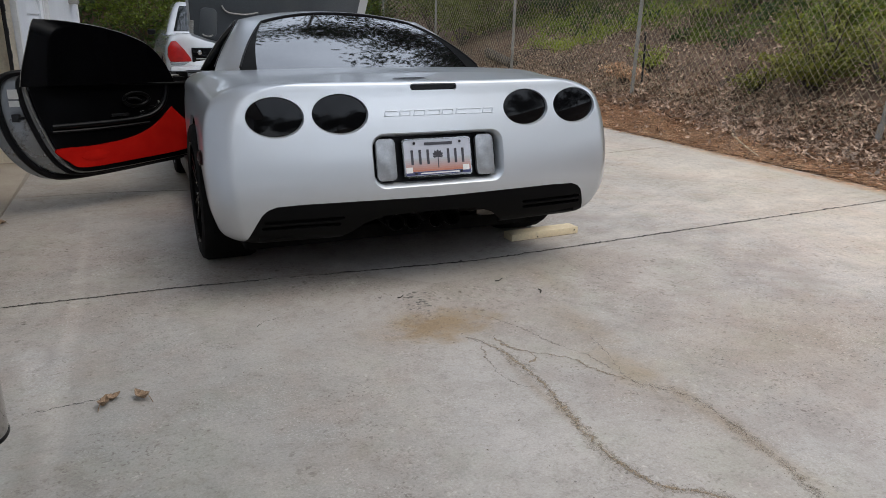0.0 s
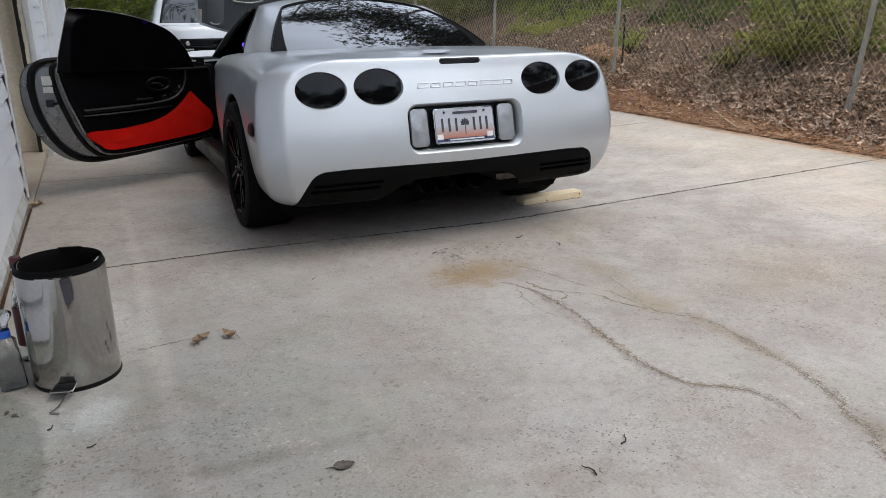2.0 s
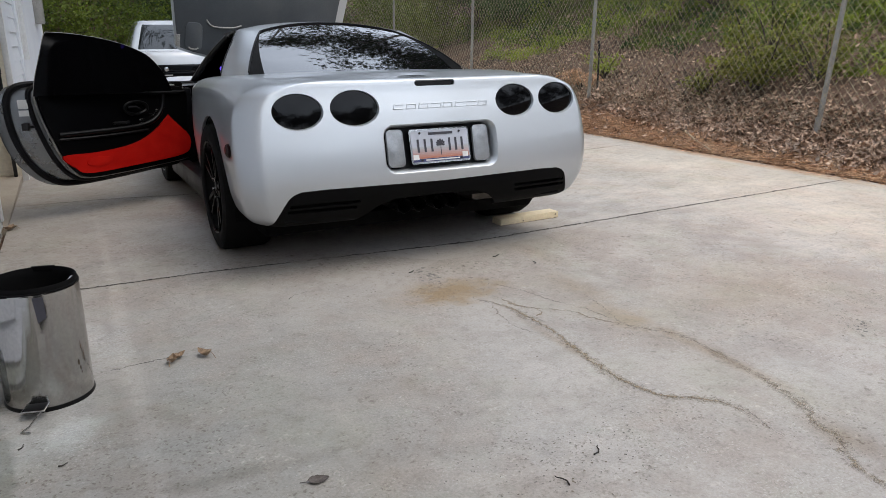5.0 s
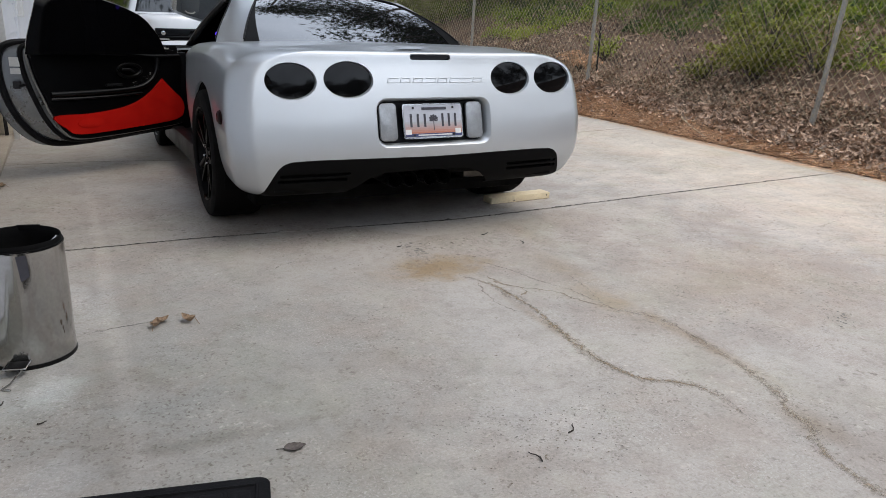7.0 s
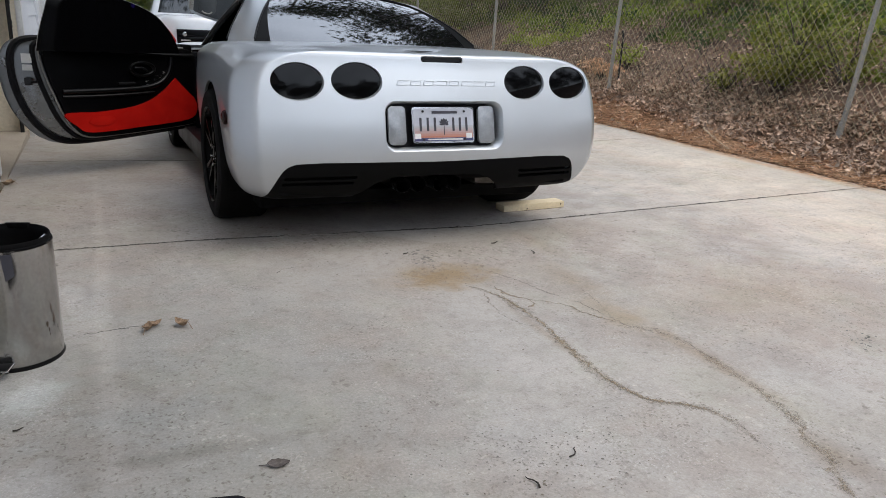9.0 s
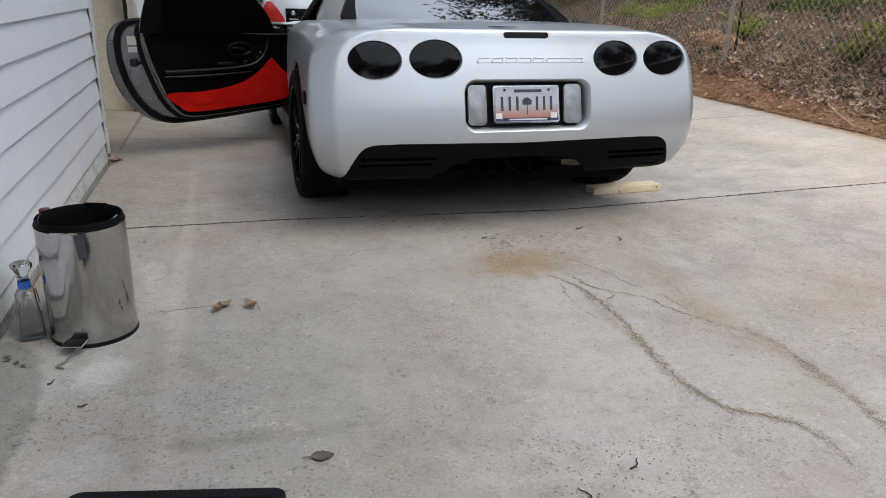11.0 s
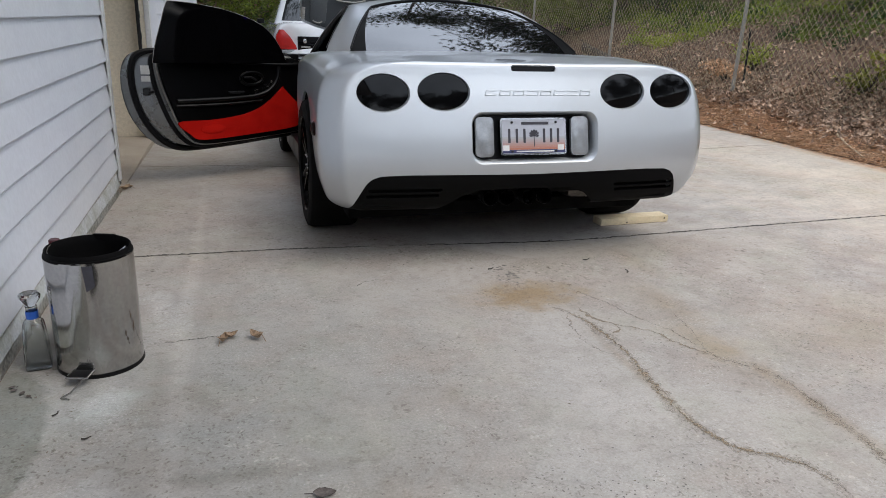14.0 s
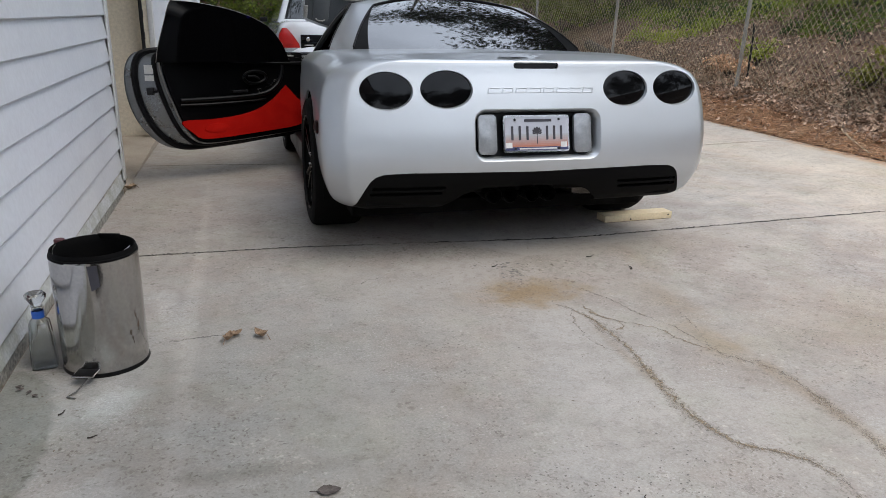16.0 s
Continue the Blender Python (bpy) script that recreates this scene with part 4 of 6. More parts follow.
def tail_patch(x0, z0, rx, rz, off, dome, rings_n=7, n=40, lean=11.0):
    """An oval lens set into the tail by off: a leaning, slightly domed face."""
    b = bmesh.new()
    y0, sx_, sz_ = surf_y(x0, z0) + off, 0.14 * x0 * 0.9, math.tan(radians(lean))
    at_ = lambda x, z, t: (x, y0 + (abs(x) - abs(x0)) * abs(sx_) + (z - z0) * sz_ - dome * (1 - t * t), z)
    prev_ = [b.verts.new(at_(x0, z0, 0))]
    for r in range(1, rings_n + 1):
        t = r / rings_n
        row_ = [b.verts.new(at_(x0 + rx * t * math.cos(2 * math.pi * k / n), z0 + rz * t * math.sin(2 * math.pi * k / n), t)) for k in range(n)]
        for k in range(n):
            q = [prev_[k % len(prev_)], prev_[(k + 1) % len(prev_)], row_[(k + 1) % n], row_[k]]
            q = [v for i_, v in enumerate(q) if v not in q[:i_]]
            b.faces.new(q)
        prev_ = row_
    bmesh.ops.recalc_face_normals(b, faces=b.faces)
    if sum(f.normal.y for f in b.faces) > 0:
        bmesh.ops.reverse_faces(b, faces=b.faces)
    return b


def oval_rim(x0, z0, rx, rz, inner, depth):
    """The rolled edge round an oval opening."""
    b = bmesh.new()
    rows = []
    for t, off in ((1.0, 0.0), (1.0 - inner * 0.4, 0.004), (1.0 - inner, depth)):
        rows.append([b.verts.new((x0 + rx * t * math.cos(2 * math.pi * k / 48), surf_y(x0 + rx * t * math.cos(2 * math.pi * k / 48), z0 + rz * t * math.sin(2 * math.pi * k / 48)) + off, z0 + rz * t * math.sin(2 * math.pi * k / 48))) for k in range(48)])
    for a, c in zip(rows, rows[1:]):
        for k in range(48):
            b.faces.new((a[k], a[(k + 1) % 48], c[(k + 1) % 48], c[k]))
    bmesh.ops.recalc_face_normals(b, faces=b.faces)
    return b


for x, z, rx, rz in LAMPS:
    lamp = part("tail_lamp", skinned(tail_patch(x, z, rx * 0.965, rz * 0.955, 0.015, 0.006), 0.006), LENS, car, "smoked black oval tail lamp")
    part("rim", oval_rim(x, z, rx, rz, 0.055, 0.03), PAINT, lamp)
part("brake_lamp", skinned(tail_patch(0, 0.868, 0.107, 0.0145, 0.010, 0.0), 0.004), GLOSSTRIM, car, "dark high brake lamp")
# plate pocket
b = bmesh.new()
rows = []
for inset, off in ((0.0, 0.0), (0.006, 0.006), (0.018, 0.05), (0.02, 0.058)):
    rows.append([b.verts.new((0.005 + x, surf_y(0.005 + x, 0.573 + z) * (1 if inset < 0.01 else 0.5) + off + (0 if inset < 0.01 else -0.03), 0.573 + z)) for x, z in rounded(-0.302 + inset, -0.112 + inset, 0.302 - inset, 0.112 - inset, 0.05, 8)])
m_ = len(rows[0])
for a, c in zip(rows, rows[1:]):
    for k in range(m_):
        b.faces.new((a[k], a[(k + 1) % m_], c[(k + 1) % m_], c[k]))
back = rows[-1]
part("plate_pocket", b, PAINT, car)
b = bmesh.new()
b.faces.new([b.verts.new(v) for v in [(0.005 + x, -0.012 - (z + 0.0) * -0.22, 0.573 + z) for x, z in rounded(-0.284, -0.098, 0.284, 0.098, 0.04, 8)]])
part("pocket_back", skinned(b, 0.006), BLACK, car, "black plastic plate surround")
TILT = pose(0, 0, 0, -12.5)
for sx, xa, xb in ((-1, -0.272, -0.186), (1, 0.183, 0.270)):
    ol = rounded(xa, -0.088, xb, 0.088, 0.022, 5)
    part("reverse_lamp", plate(ol, 0.02, Matrix.Translation((0, -0.042, 0.575)) @ TILT, 0.004), CLEAR, car, "frosted clear reversing lamp")
PLM = Matrix.Translation((0, -0.048, 0.576)) @ TILT
pl = part("number_plate", plate(rounded(-0.152, -0.075, 0.152, 0.075, 0.012), 0.003, PLM, 0), mat("plate_face", (0.47, 0.49, 0.55), 0.4, 0, (0.45, 0.47, 0.53), 4, 90, 0.03, 0), car, "number plate fading from pale blue to orange")
fr = plate(rounded(-0.158, -0.082, 0.158, 0.082, 0.014), 0.004, PLM @ Matrix.Translation((0, 0.0035, 0)))
part("plate_frame", fr, CHROME, car, "thin chrome plate frame")
PM2 = PLM @ Matrix.Translation((0, -0.0012, 0))
for k in range(7):
    f = k / 6
    part("colour_band", plate([(-0.150, -0.058 + 0.008 * k), (0.150, -0.058 + 0.008 * k), (0.150, -0.0501 + 0.008 * k), (-0.150, -0.0501 + 0.008 * k)], 0.0008, PM2),
         mat("plate_band", (0.50 - 0.03 * f, 0.20 + 0.28 * f, 0.13 + 0.38 * f), 0.4, 0, None, 4, 90, 0.02, 0), pl)
part("footer_band", plate([(-0.150, -0.073), (0.150, -0.073), (0.150, -0.0585), (-0.150, -0.0585)], 0.0008, PM2), mat("plate_navy", (0.05, 0.06, 0.16), 0.4), pl)
PM3 = PLM @ Matrix.Translation((0, -0.0024, 0))
for x in (-0.118, -0.082, -0.046, 0.048, 0.082, 0.116):
    part("bar", plate(rounded(x - 0.0055, -0.028, x + 0.0055, 0.034, 0.002), 0.001, PM3), INK, pl)
for x0, x1, z0, z1 in ((-0.06, 0.07, 0.052, 0.064), (-0.085, 0.095, -0.069, -0.063)):
    part("bar", plate([(x0, z0), (x1, z0), (x1, z1), (x0, z1)], 0.001, PM3), INK if z0 > 0 else PAPER, pl)
for x in (-0.134, 0.128):
    part("sticker", plate([(x - 0.015, -0.062), (x + 0.015, -0.062), (x + 0.015, -0.038), (x - 0.015, -0.038)], 0.001, PM3), PAPER, pl)
b = bmesh.new()
plate([(-0.002, -0.045), (0.002, -0.045), (0.0015, 0.005), (-0.0015, 0.005)], 0.001, PM3, bm=b)
for a in range(7):
    d = radians(-20 + a * 36.7)
    plate([(0, 0.0), (0.020 * math.cos(d - 0.3), 0.008 + 0.018 * math.sin(d - 0.3)), (0.025 * math.cos(d), 0.010 + 0.022 * math.sin(d)), (0.020 * math.cos(d + 0.3), 0.008 + 0.018 * math.sin(d + 0.3))], 0.0008 + a * 0.0001, PM3, bm=b)
part("tree_mark", b, INK, pl)
for x, z in ((-0.105, 0.062), (0.105, 0.062), (-0.105, -0.066), (0.105, -0.066)):
    part("bolt", lathe([(0, 0.004), (0.005, 0.003), (0.006, 0)], 10, PM3 @ Matrix.Translation((x, 0, z)) @ pose(0, 0, 0, 90)), DARKMETAL, pl)
# raised marks pressed into the tail, as plain slanted shapes
for k in range(8):
    x = -0.232 + k * 0.064
    wid = 0.052 if k != 3 else 0.056
    b = bmesh.new()
    for lo, hi in (((0, 0), (wid, 0.0045)), ((0, 0.0195), (wid, 0.024)), ((0, 0), (0.006, 0.024)), ((wid - 0.006, 0), (wid, 0.024))):
        if (k in (0, 5, 6) and lo[0] > 0.03) or (k in (3, 5, 6) and lo[0] == 0 and hi[0] < 0.01 and k != 5):
            continue
        o_ = [(x + lo[0] + 0.35 * lo[1], lo[1]), (x + hi[0] + 0.35 * lo[1], lo[1]), (x + hi[0] + 0.35 * hi[1], hi[1]), (x + lo[0] + 0.35 * hi[1], hi[1])]
        plate(o_, 0.004, Matrix.Translation((0, surf_y(x + 0.03, 0.753) - 0.0025, 0.753)) @ pose(0, 0, 0, -14), 0.0008, bm=b)
    part("raised_mark", b, PAINT, car)
part("deck_badge", lathe([(0, 0.004), (0.05, 0.003), (0.06, 0)], 24, Matrix.Translation((-0.07, 0.11, 0.898)) @ Matrix.Diagonal((1.3, 0.35, 1, 1))), BLACK, car, "small dark oval badge on the deck")
flank = outline(0.59)
mark_x = next(x for x, y in flank if y > 0.21)
for sx in (-1, 1):
    b = lathe([(0, 0.016), (0.020, 0.0145), (0.028, 0.010), (0.032, 0)], 24, Matrix.Translation((sx * (mark_x + 0.001), 0.21, 0.59)) @ pose(0, 0, 0, 0, sx * 90) @ Matrix.Diagonal((1.0, 1.35, 1, 1)))
    part("side_marker", b, DULL, car, "dark red smoked oval side marker")


# greenhouse: back window, pillars, roof and windscreen as sheets between edge curves
def sheet(rows_):
    b = bmesh.new()
    g = [[b.verts.new(p) for p in r] for r in rows_]
    for r, s in zip(g, g[1:]):
        for k in range(len(r) - 1):
            b.faces.new((r[k], r[k + 1], s[k + 1], s[k]))
    bmesh.ops.recalc_face_normals(b, faces=b.faces)
    if sum(f.normal.z for f in b.faces) < 0:
        bmesh.ops.reverse_faces(b, faces=b.faces)
    return b


def spanned(left, centre, n=28, power=2.3):
    """A row from the left point over the centre to the mirrored right point."""
    left, centre = Vector(left), Vector(centre)
    out = []
    for u in np.linspace(-1, 1, n + 1):
        p = centre + (left - centre) * abs(u) ** power
        out.append(Vector((left.x * -u if u != 0 else 0, p.y, p.z)))
    return out


def arc(p0, p1, p2, n=24):
    p0, p1, p2 = Vector(p0), Vector(p1), Vector(p2)
    return [p0 * (1 - t) ** 2 + p1 * 2 * t * (1 - t) + p2 * t * t for t in np.linspace(0, 1, n + 1)]


g_left = arc((-0.672, 0.93, 0.895), (-0.592, 1.16, 1.056), (-0.450, 1.52, 1.155))
g_mid = arc((0, 0.85, 0.90), (0, 1.23, 1.088), (0, 1.64, 1.212))
part("rear_window", skinned(sheet([spanned(a, c, 48, 2.2) for a, c in zip(g_left, g_mid)]), 0.006), TINT, car, "dark tinted rear window", 80)
for sx in (-1, 1):
    rows_ = []
    for k_, (a, c) in enumerate(zip(g_left, g_mid)):
        f = k_ / 24
        wide_ = 0.12 * (1 - f) ** 1.1 + 0.012
        rows_.append([Vector((a.x * u * -sx, (c + (a - c) * u ** 2.2).y - 0.001, (c + (a - c) * u ** 2.2).z + 0.002)) for u in np.linspace(1, 1 - wide_, 8)])
    part("glass_border", skinned(sheet(rows_), 0.001), VALANCE, car, "black wrapped edge of the rear window", 80)
upper = [p + Vector((0, -0.004, 0.003)) for p in spanned(g_left[-1], g_mid[-1], 48, 2.2)]
part("rear_window_seal", tube([p + Vector((0, -0.002, 0.002)) for p in g_left[2:]] + upper[1:-1] + [Vector((-p.x, p.y - 0.002, p.z + 0.002)) for p in g_left[:1:-1]], 0.0055, 6), BLACK, car, "black rubber seal round the rear window")
r_left = smoothed([(-0.450, 1.52, 1.155), (-0.508, 1.60, 1.163), (-0.552, 1.72, 1.170), (-0.535, 1.95, 1.172), (-0.49, 2.27, 1.162)], 6)
r_mid = smoothed([(0, 1.64, 1.212), (0, 1.74, 1.225), (0, 1.88, 1.234), (0, 2.08, 1.236), (0, 2.34, 1.213)], 6)
part("roof", skinned(sheet([spanned(a, c, 48, 2.2) for a, c in zip(r_left, r_mid)]), 0.018), PAINT, car, "silver hardtop roof panel", 60)
w_left = smoothed([(-0.49, 2.275, 1.157), (-0.54, 2.5, 1.075), (-0.60, 2.75, 0.96), (-0.665, 3.02, 0.81)], 6)
w_mid = smoothed([(0, 2.345, 1.204), (0, 2.60, 1.105), (0, 2.9, 0.97), (0, 3.2, 0.82)], 6)
part("windscreen", skinned(sheet([spanned(a, c) for a, c in zip(w_left, w_mid)]), 0.006), TINT, car, "dark curved windscreen", 80)
s_edge = smoothed([(-0.765, 1.22, 0.86), (-0.742, 1.30, 0.92), (-0.69, 1.42, 1.0), (-0.62, 1.55, 1.092), (-0.553, 1.70, 1.170)], 6)
for sx in (-1, 1):
    rows_ = []
    for a, c in zip(g_left, s_edge):
        row_ = []
        for t in np.linspace(0, 1, 9):
            p = a.lerp(c, t)
            out_ = 0.022 * math.sin(math.pi * t)
            row_.append(Vector(((p.x - out_) * -sx, p.y - 0.012 * math.sin(math.pi * t), p.z + 0.004 * math.sin(math.pi * t))))
        rows_.append(row_)
    part("rear_pillar", skinned(sheet(rows_), 0.014), PAINT, car, "silver rear roof pillar", 60)
    rail = [Vector((p.x * -sx, p.y, p.z - 0.008)) for p in s_edge[6:] + r_left[14:]]
    part("window_seal", tube(rail, 0.011, 6), BLACK, car)
    # Black here holds the shade that falls on the pillar.
    part("front_pillar", tube([Vector((p.x * -sx, p.y, p.z)) for p in w_left], 0.026, 8), BLACK, car, "front roof pillar coloured black for the shade it stands in")
side = []
lowr = [(0.765, 1.22, 0.86), (0.755, 1.6, 0.86), (0.74, 2.0, 0.85), (0.72, 2.5, 0.83), (0.67, 3.0, 0.81)]
topr = [(0.742, 1.30, 0.92), (0.546, 1.72, 1.148), (0.53, 1.97, 1.155), (0.49, 2.28, 1.155), (0.66, 3.0, 0.83)]
lo_c, hi_c = smoothed(lowr, 6), smoothed(topr, 6)
part("side_window", skinned(sheet([[a.lerp(c, t) + Vector((0.02 * math.sin(math.pi * t), 0, 0)) for t in np.linspace(0, 1, 7)] for a, c in zip(lo_c, hi_c)]), 0.005), TINT, car, "tinted passenger window", 80)
# cabin
b = box((-0.80, 1.0, 0.20), (0.80, 3.05, 0.25), 0.01)
box((-0.62, 0.98, 0.25), (0.62, 1.30, 0.86), 0.03, b)
box((-0.80, 2.85, 0.25), (0.80, 3.1, 0.84), 0.04, b)
box((-0.12, 1.3, 0.25), (0.12, 2.9, 0.52), 0.03, b)
box((0.78, 1.2, 0.25), (0.86, 2.95, 0.8), 0.01, b)
part("cabin_tub", b, CABIN, car, "black cabin trim")
for sx in (-1, 1):
    b = box((sx * 0.40 - 0.24, 1.75, 0.25), (sx * 0.40 + 0.24, 2.3, 0.47), 0.05)
    seat = part("seat", b, CABIN, car, "black leather seat")
    b = box((-0.23, -0.07, 0), (0.23, 0.07, 0.56), 0.06, None, Matrix.Translation((sx * 0.40, 1.72, 0.42)) @ pose(0, 0, 0, 18))
    part("backrest", b, CABIN, seat)
    b = box((-0.12, -0.045, 0), (0.12, 0.045, 0.17), 0.04, None, Matrix.Translation((sx * 0.40, 1.555, 0.955)) @ pose(0, 0, 0, 14))
    part("headrest", b, CABIN, seat)
wheel_pts = [(-0.40 + 0.18 * math.cos(a), 2.62 - 0.06 * math.sin(a), 0.72 + 0.17 * math.sin(a)) for a in np.linspace(0, 2 * math.pi, 33)]
part("steering_wheel", tube(wheel_pts, 0.014, 8), CABIN, car)
# Small blue glow by the seat; what gives it off is not known.
GLOW = mat("blue_glow", (0.05, 0.03, 0.5), 0.4)
GLOW.node_tree.nodes["Principled BSDF"].inputs["Emission Color"].default_value = (0.12, 0.05, 1.0, 1)
GLOW.node_tree.nodes["Principled BSDF"].inputs["Emission Strength"].default_value = 1.5
part("cabin_blue_spot", lathe([(0, 0.012), (0.010, 0.008), (0.013, 0), (0.010, -0.014), (0, -0.018)], 12, Matrix.Translation((-0.648, 1.79, 0.940))), GLOW, car, "small glowing blue spot by the seat")
# floor pan, mufflers, pipes
b = box((-0.78, 0.34, 0.135), (0.78, 4.3, 0.21), 0.02)
part("floor_pan", b, UNDER, car)
for sx in (-1, 1):
    part("rocker", box((sx * 0.83 - 0.045, 1.17, 0.13), (sx * 0.83 + 0.045, 3.08, 0.255), 0.02), BLACK, car)
# Black block set low to keep bounced light from the ground under the tail.
b = box((-0.74, 0.10, 0.285), (0.74, 0.46, 0.56), 0.02)
part("tail_shade_block", b, UNDER, car)
for sx in (-1, 1):
    part("muffler", box((sx * 0.43 - 0.15, 0.16, 0.232), (sx * 0.43 + 0.15, 0.45, 0.37), 0.055), ALUMINISED, car, "dull metal muffler under the tail")
for x in (-0.165, -0.085, 0.025, 0.105):
    b = lathe([(0.030, 0.22), (0.034, 0.0), (0.036, -0.004), (0.038, 0.0), (0.038, 0.22)], 24, Matrix.Translation((x, 0.03, 0.285)) @ pose(0, 0, 0, -90))
    part("exhaust_tip", b, RIM, car, "dark round exhaust tip")
b = tube([(-0.62, AXR, RT), (0.62, AXR, RT)], 0.04, 10)
box((-0.16, AXR - 0.16, 0.22), (0.16, AXR + 0.16, 0.46), 0.04, b)
part("rear_axle", b, UNDER, car)
for yc in (AXR, AXF):
    for sx in (-1, 1):
        b = bmesh.new()
        rows = []
        for xx in (0.55, 0.90):
            rows.append([b.verts.new((sx * xx, yc + 0.372 * math.cos(a), RT + 0.372 * math.sin(a))) for a in np.linspace(-0.35, math.pi + 0.35, 24)])
        for k in range(23):
            b.faces.new((rows[0][k], rows[0][k + 1], rows[1][k + 1], rows[1][k]))
        b.faces.new(rows[0])
        part("wheel_well", skinned(b, 0.004), UNDER, car)
# engine bay tray and hood
b = box((-0.68, 3.18, 0.25), (0.68, 4.22, 0.28), 0.01)
box((-0.28, 3.25, 0.28), (0.28, 4.0, 0.66), 0.05, b)
box((-0.28, 3.30, 0.66), (-0.06, 3.9, 0.72), 0.03, b)
box((0.06, 3.30, 0.66), (0.28, 3.9, 0.72), 0.03, b)
part("engine", b, UNDER, car, "black engine under the open hood")


def make_hood():
    """Front-hinged hood standing up; its ribbed underside faces the tail."""
    hm = Matrix.Translation((0.0, 3.52, 1.0)) @ pose(0, 0, 0, 14, 5)
    ol = [(0, -0.05), (-0.34, -0.04), (-0.57, 0.0), (-0.68, 0.03), (-0.705, 0.07), (-0.735, 0.35), (-0.78, 0.75), (-0.79, 1.0), (-0.76, 1.06), (-0.4, 1.12), (0, 1.14)]
    ol = ol + [(-x, z) for x, z in ol[-2:0:-1]]
    b = plate(ol, 0.022, hm, 0.006)
    h = part("hood", b, PAINT, car, "raised silver hood with grey underside")
    inner = [(x * (0.975 if x < 0 else 0.90), 0.02 + z * 0.965) for x, z in ol]
    part("liner", plate(inner, 0.014, hm @ Matrix.Translation((0, -0.0145, 0)), 0.005), HOODIN, h, "dark grey moulded hood liner")
    for sx in (-1, 1):
        for x0, z0, x1, z1 in ((0.49, 0.03, 0.63, 0.27),):
            a_ = rounded(min(sx * x0, sx * x1), z0, max(sx * x0, sx * x1), z1, 0.05, 5)
            part("rib", plate(a_, 0.012, hm @ Matrix.Translation((0, -0.024, 0)), 0.006), HOODIN, h)
        # Ridge and lip get brighter metal, standing for glints on the pressed edges.
        ridge = smoothed([(sx * 0.46, -0.020, 0.30), (sx * 0.43, -0.024, 0.262), (sx * 0.38, -0.026, 0.246), (sx * 0.26, -0.026, 0.25), (sx * 0.17, -0.024, 0.275)], 5)
        part("ridge", tube([hm @ p for p in ridge], 0.007, 8), GALV, h, "pressed ridge in bright metal that carries its glint")
        lip = smoothed([(sx * 0.60, -0.024, 0.062), (sx * 0.58, -0.026, 0.048), (sx * 0.54, -0.026, 0.048), (sx * 0.52, -0.024, 0.062)], 4)
        part("ridge", tube([hm @ p for p in lip], 0.006, 8), GALV, h)
    part("hinge", box((-0.70, -0.03, 0.06), (-0.67, -0.012, 0.16), 0.003, None, hm), GALV, h)
    return h


make_hood()


# wheels
def make_wheel(at, front=False):
    w = part("wheel", lathe([(0.235, -0.12), (0.25, -0.128), (0.30, -0.132), (0.325, -0.122), (0.335, -0.10), (0.336, -0.05), (0.336, 0.05), (0.335, 0.10), (0.325, 0.122), (0.30, 0.132), (0.25, 0.128), (0.235, 0.12)], 64), RUBBER, car, "black low-profile tyre on a black alloy wheel")
    w.matrix_local = at
    part("rim", lathe([(0.236, 0.125), (0.245, 0.131), (0.240, 0.115), (0.225, 0.10), (0.215, 0.02), (0.215, -0.11), (0.24, -0.125)], 64), RIM, w)
    part("hub", lathe([(0, 0.108), (0.03, 0.108), (0.035, 0.10), (0.07, 0.098), (0.08, 0.085), (0.08, 0.0)], 32), RIM, w)
    part("brake_disc", lathe([(0.0, 0.0), (0.165, 0.0), (0.165, -0.025), (0.0, -0.025)], 40), DARKMETAL, w)
    for k in range(10):
        a = 2 * math.pi * k / 10
        b = box((0.065, -0.011, 0.065), (0.238, 0.011, 0.102), 0.004, None, pose(0, 0, 0, 0, 0, math.degrees(a) + (7 if k % 2 else -7)) @ pose(0, 0, 0.004, 0, -3, 0))
        part("spoke", b, RIM, w)
    for k in range(5):
        a = 2 * math.pi * (k + 0.5) / 5
        part("lug_nut", lathe([(0, 0.118), (0.008, 0.117), (0.010, 0.10)], 8, Matrix.Translation((0.052 * math.cos(a), 0.052 * math.sin(a), 0))), CHROME, w)
    return w


for yc, xw in ((AXR, 0.812), (AXF, 0.775)):
    make_wheel(pose(-xw, yc, RT, 0, -90, 0))
    make_wheel(pose(xw, yc, RT, 0, 90, 0))


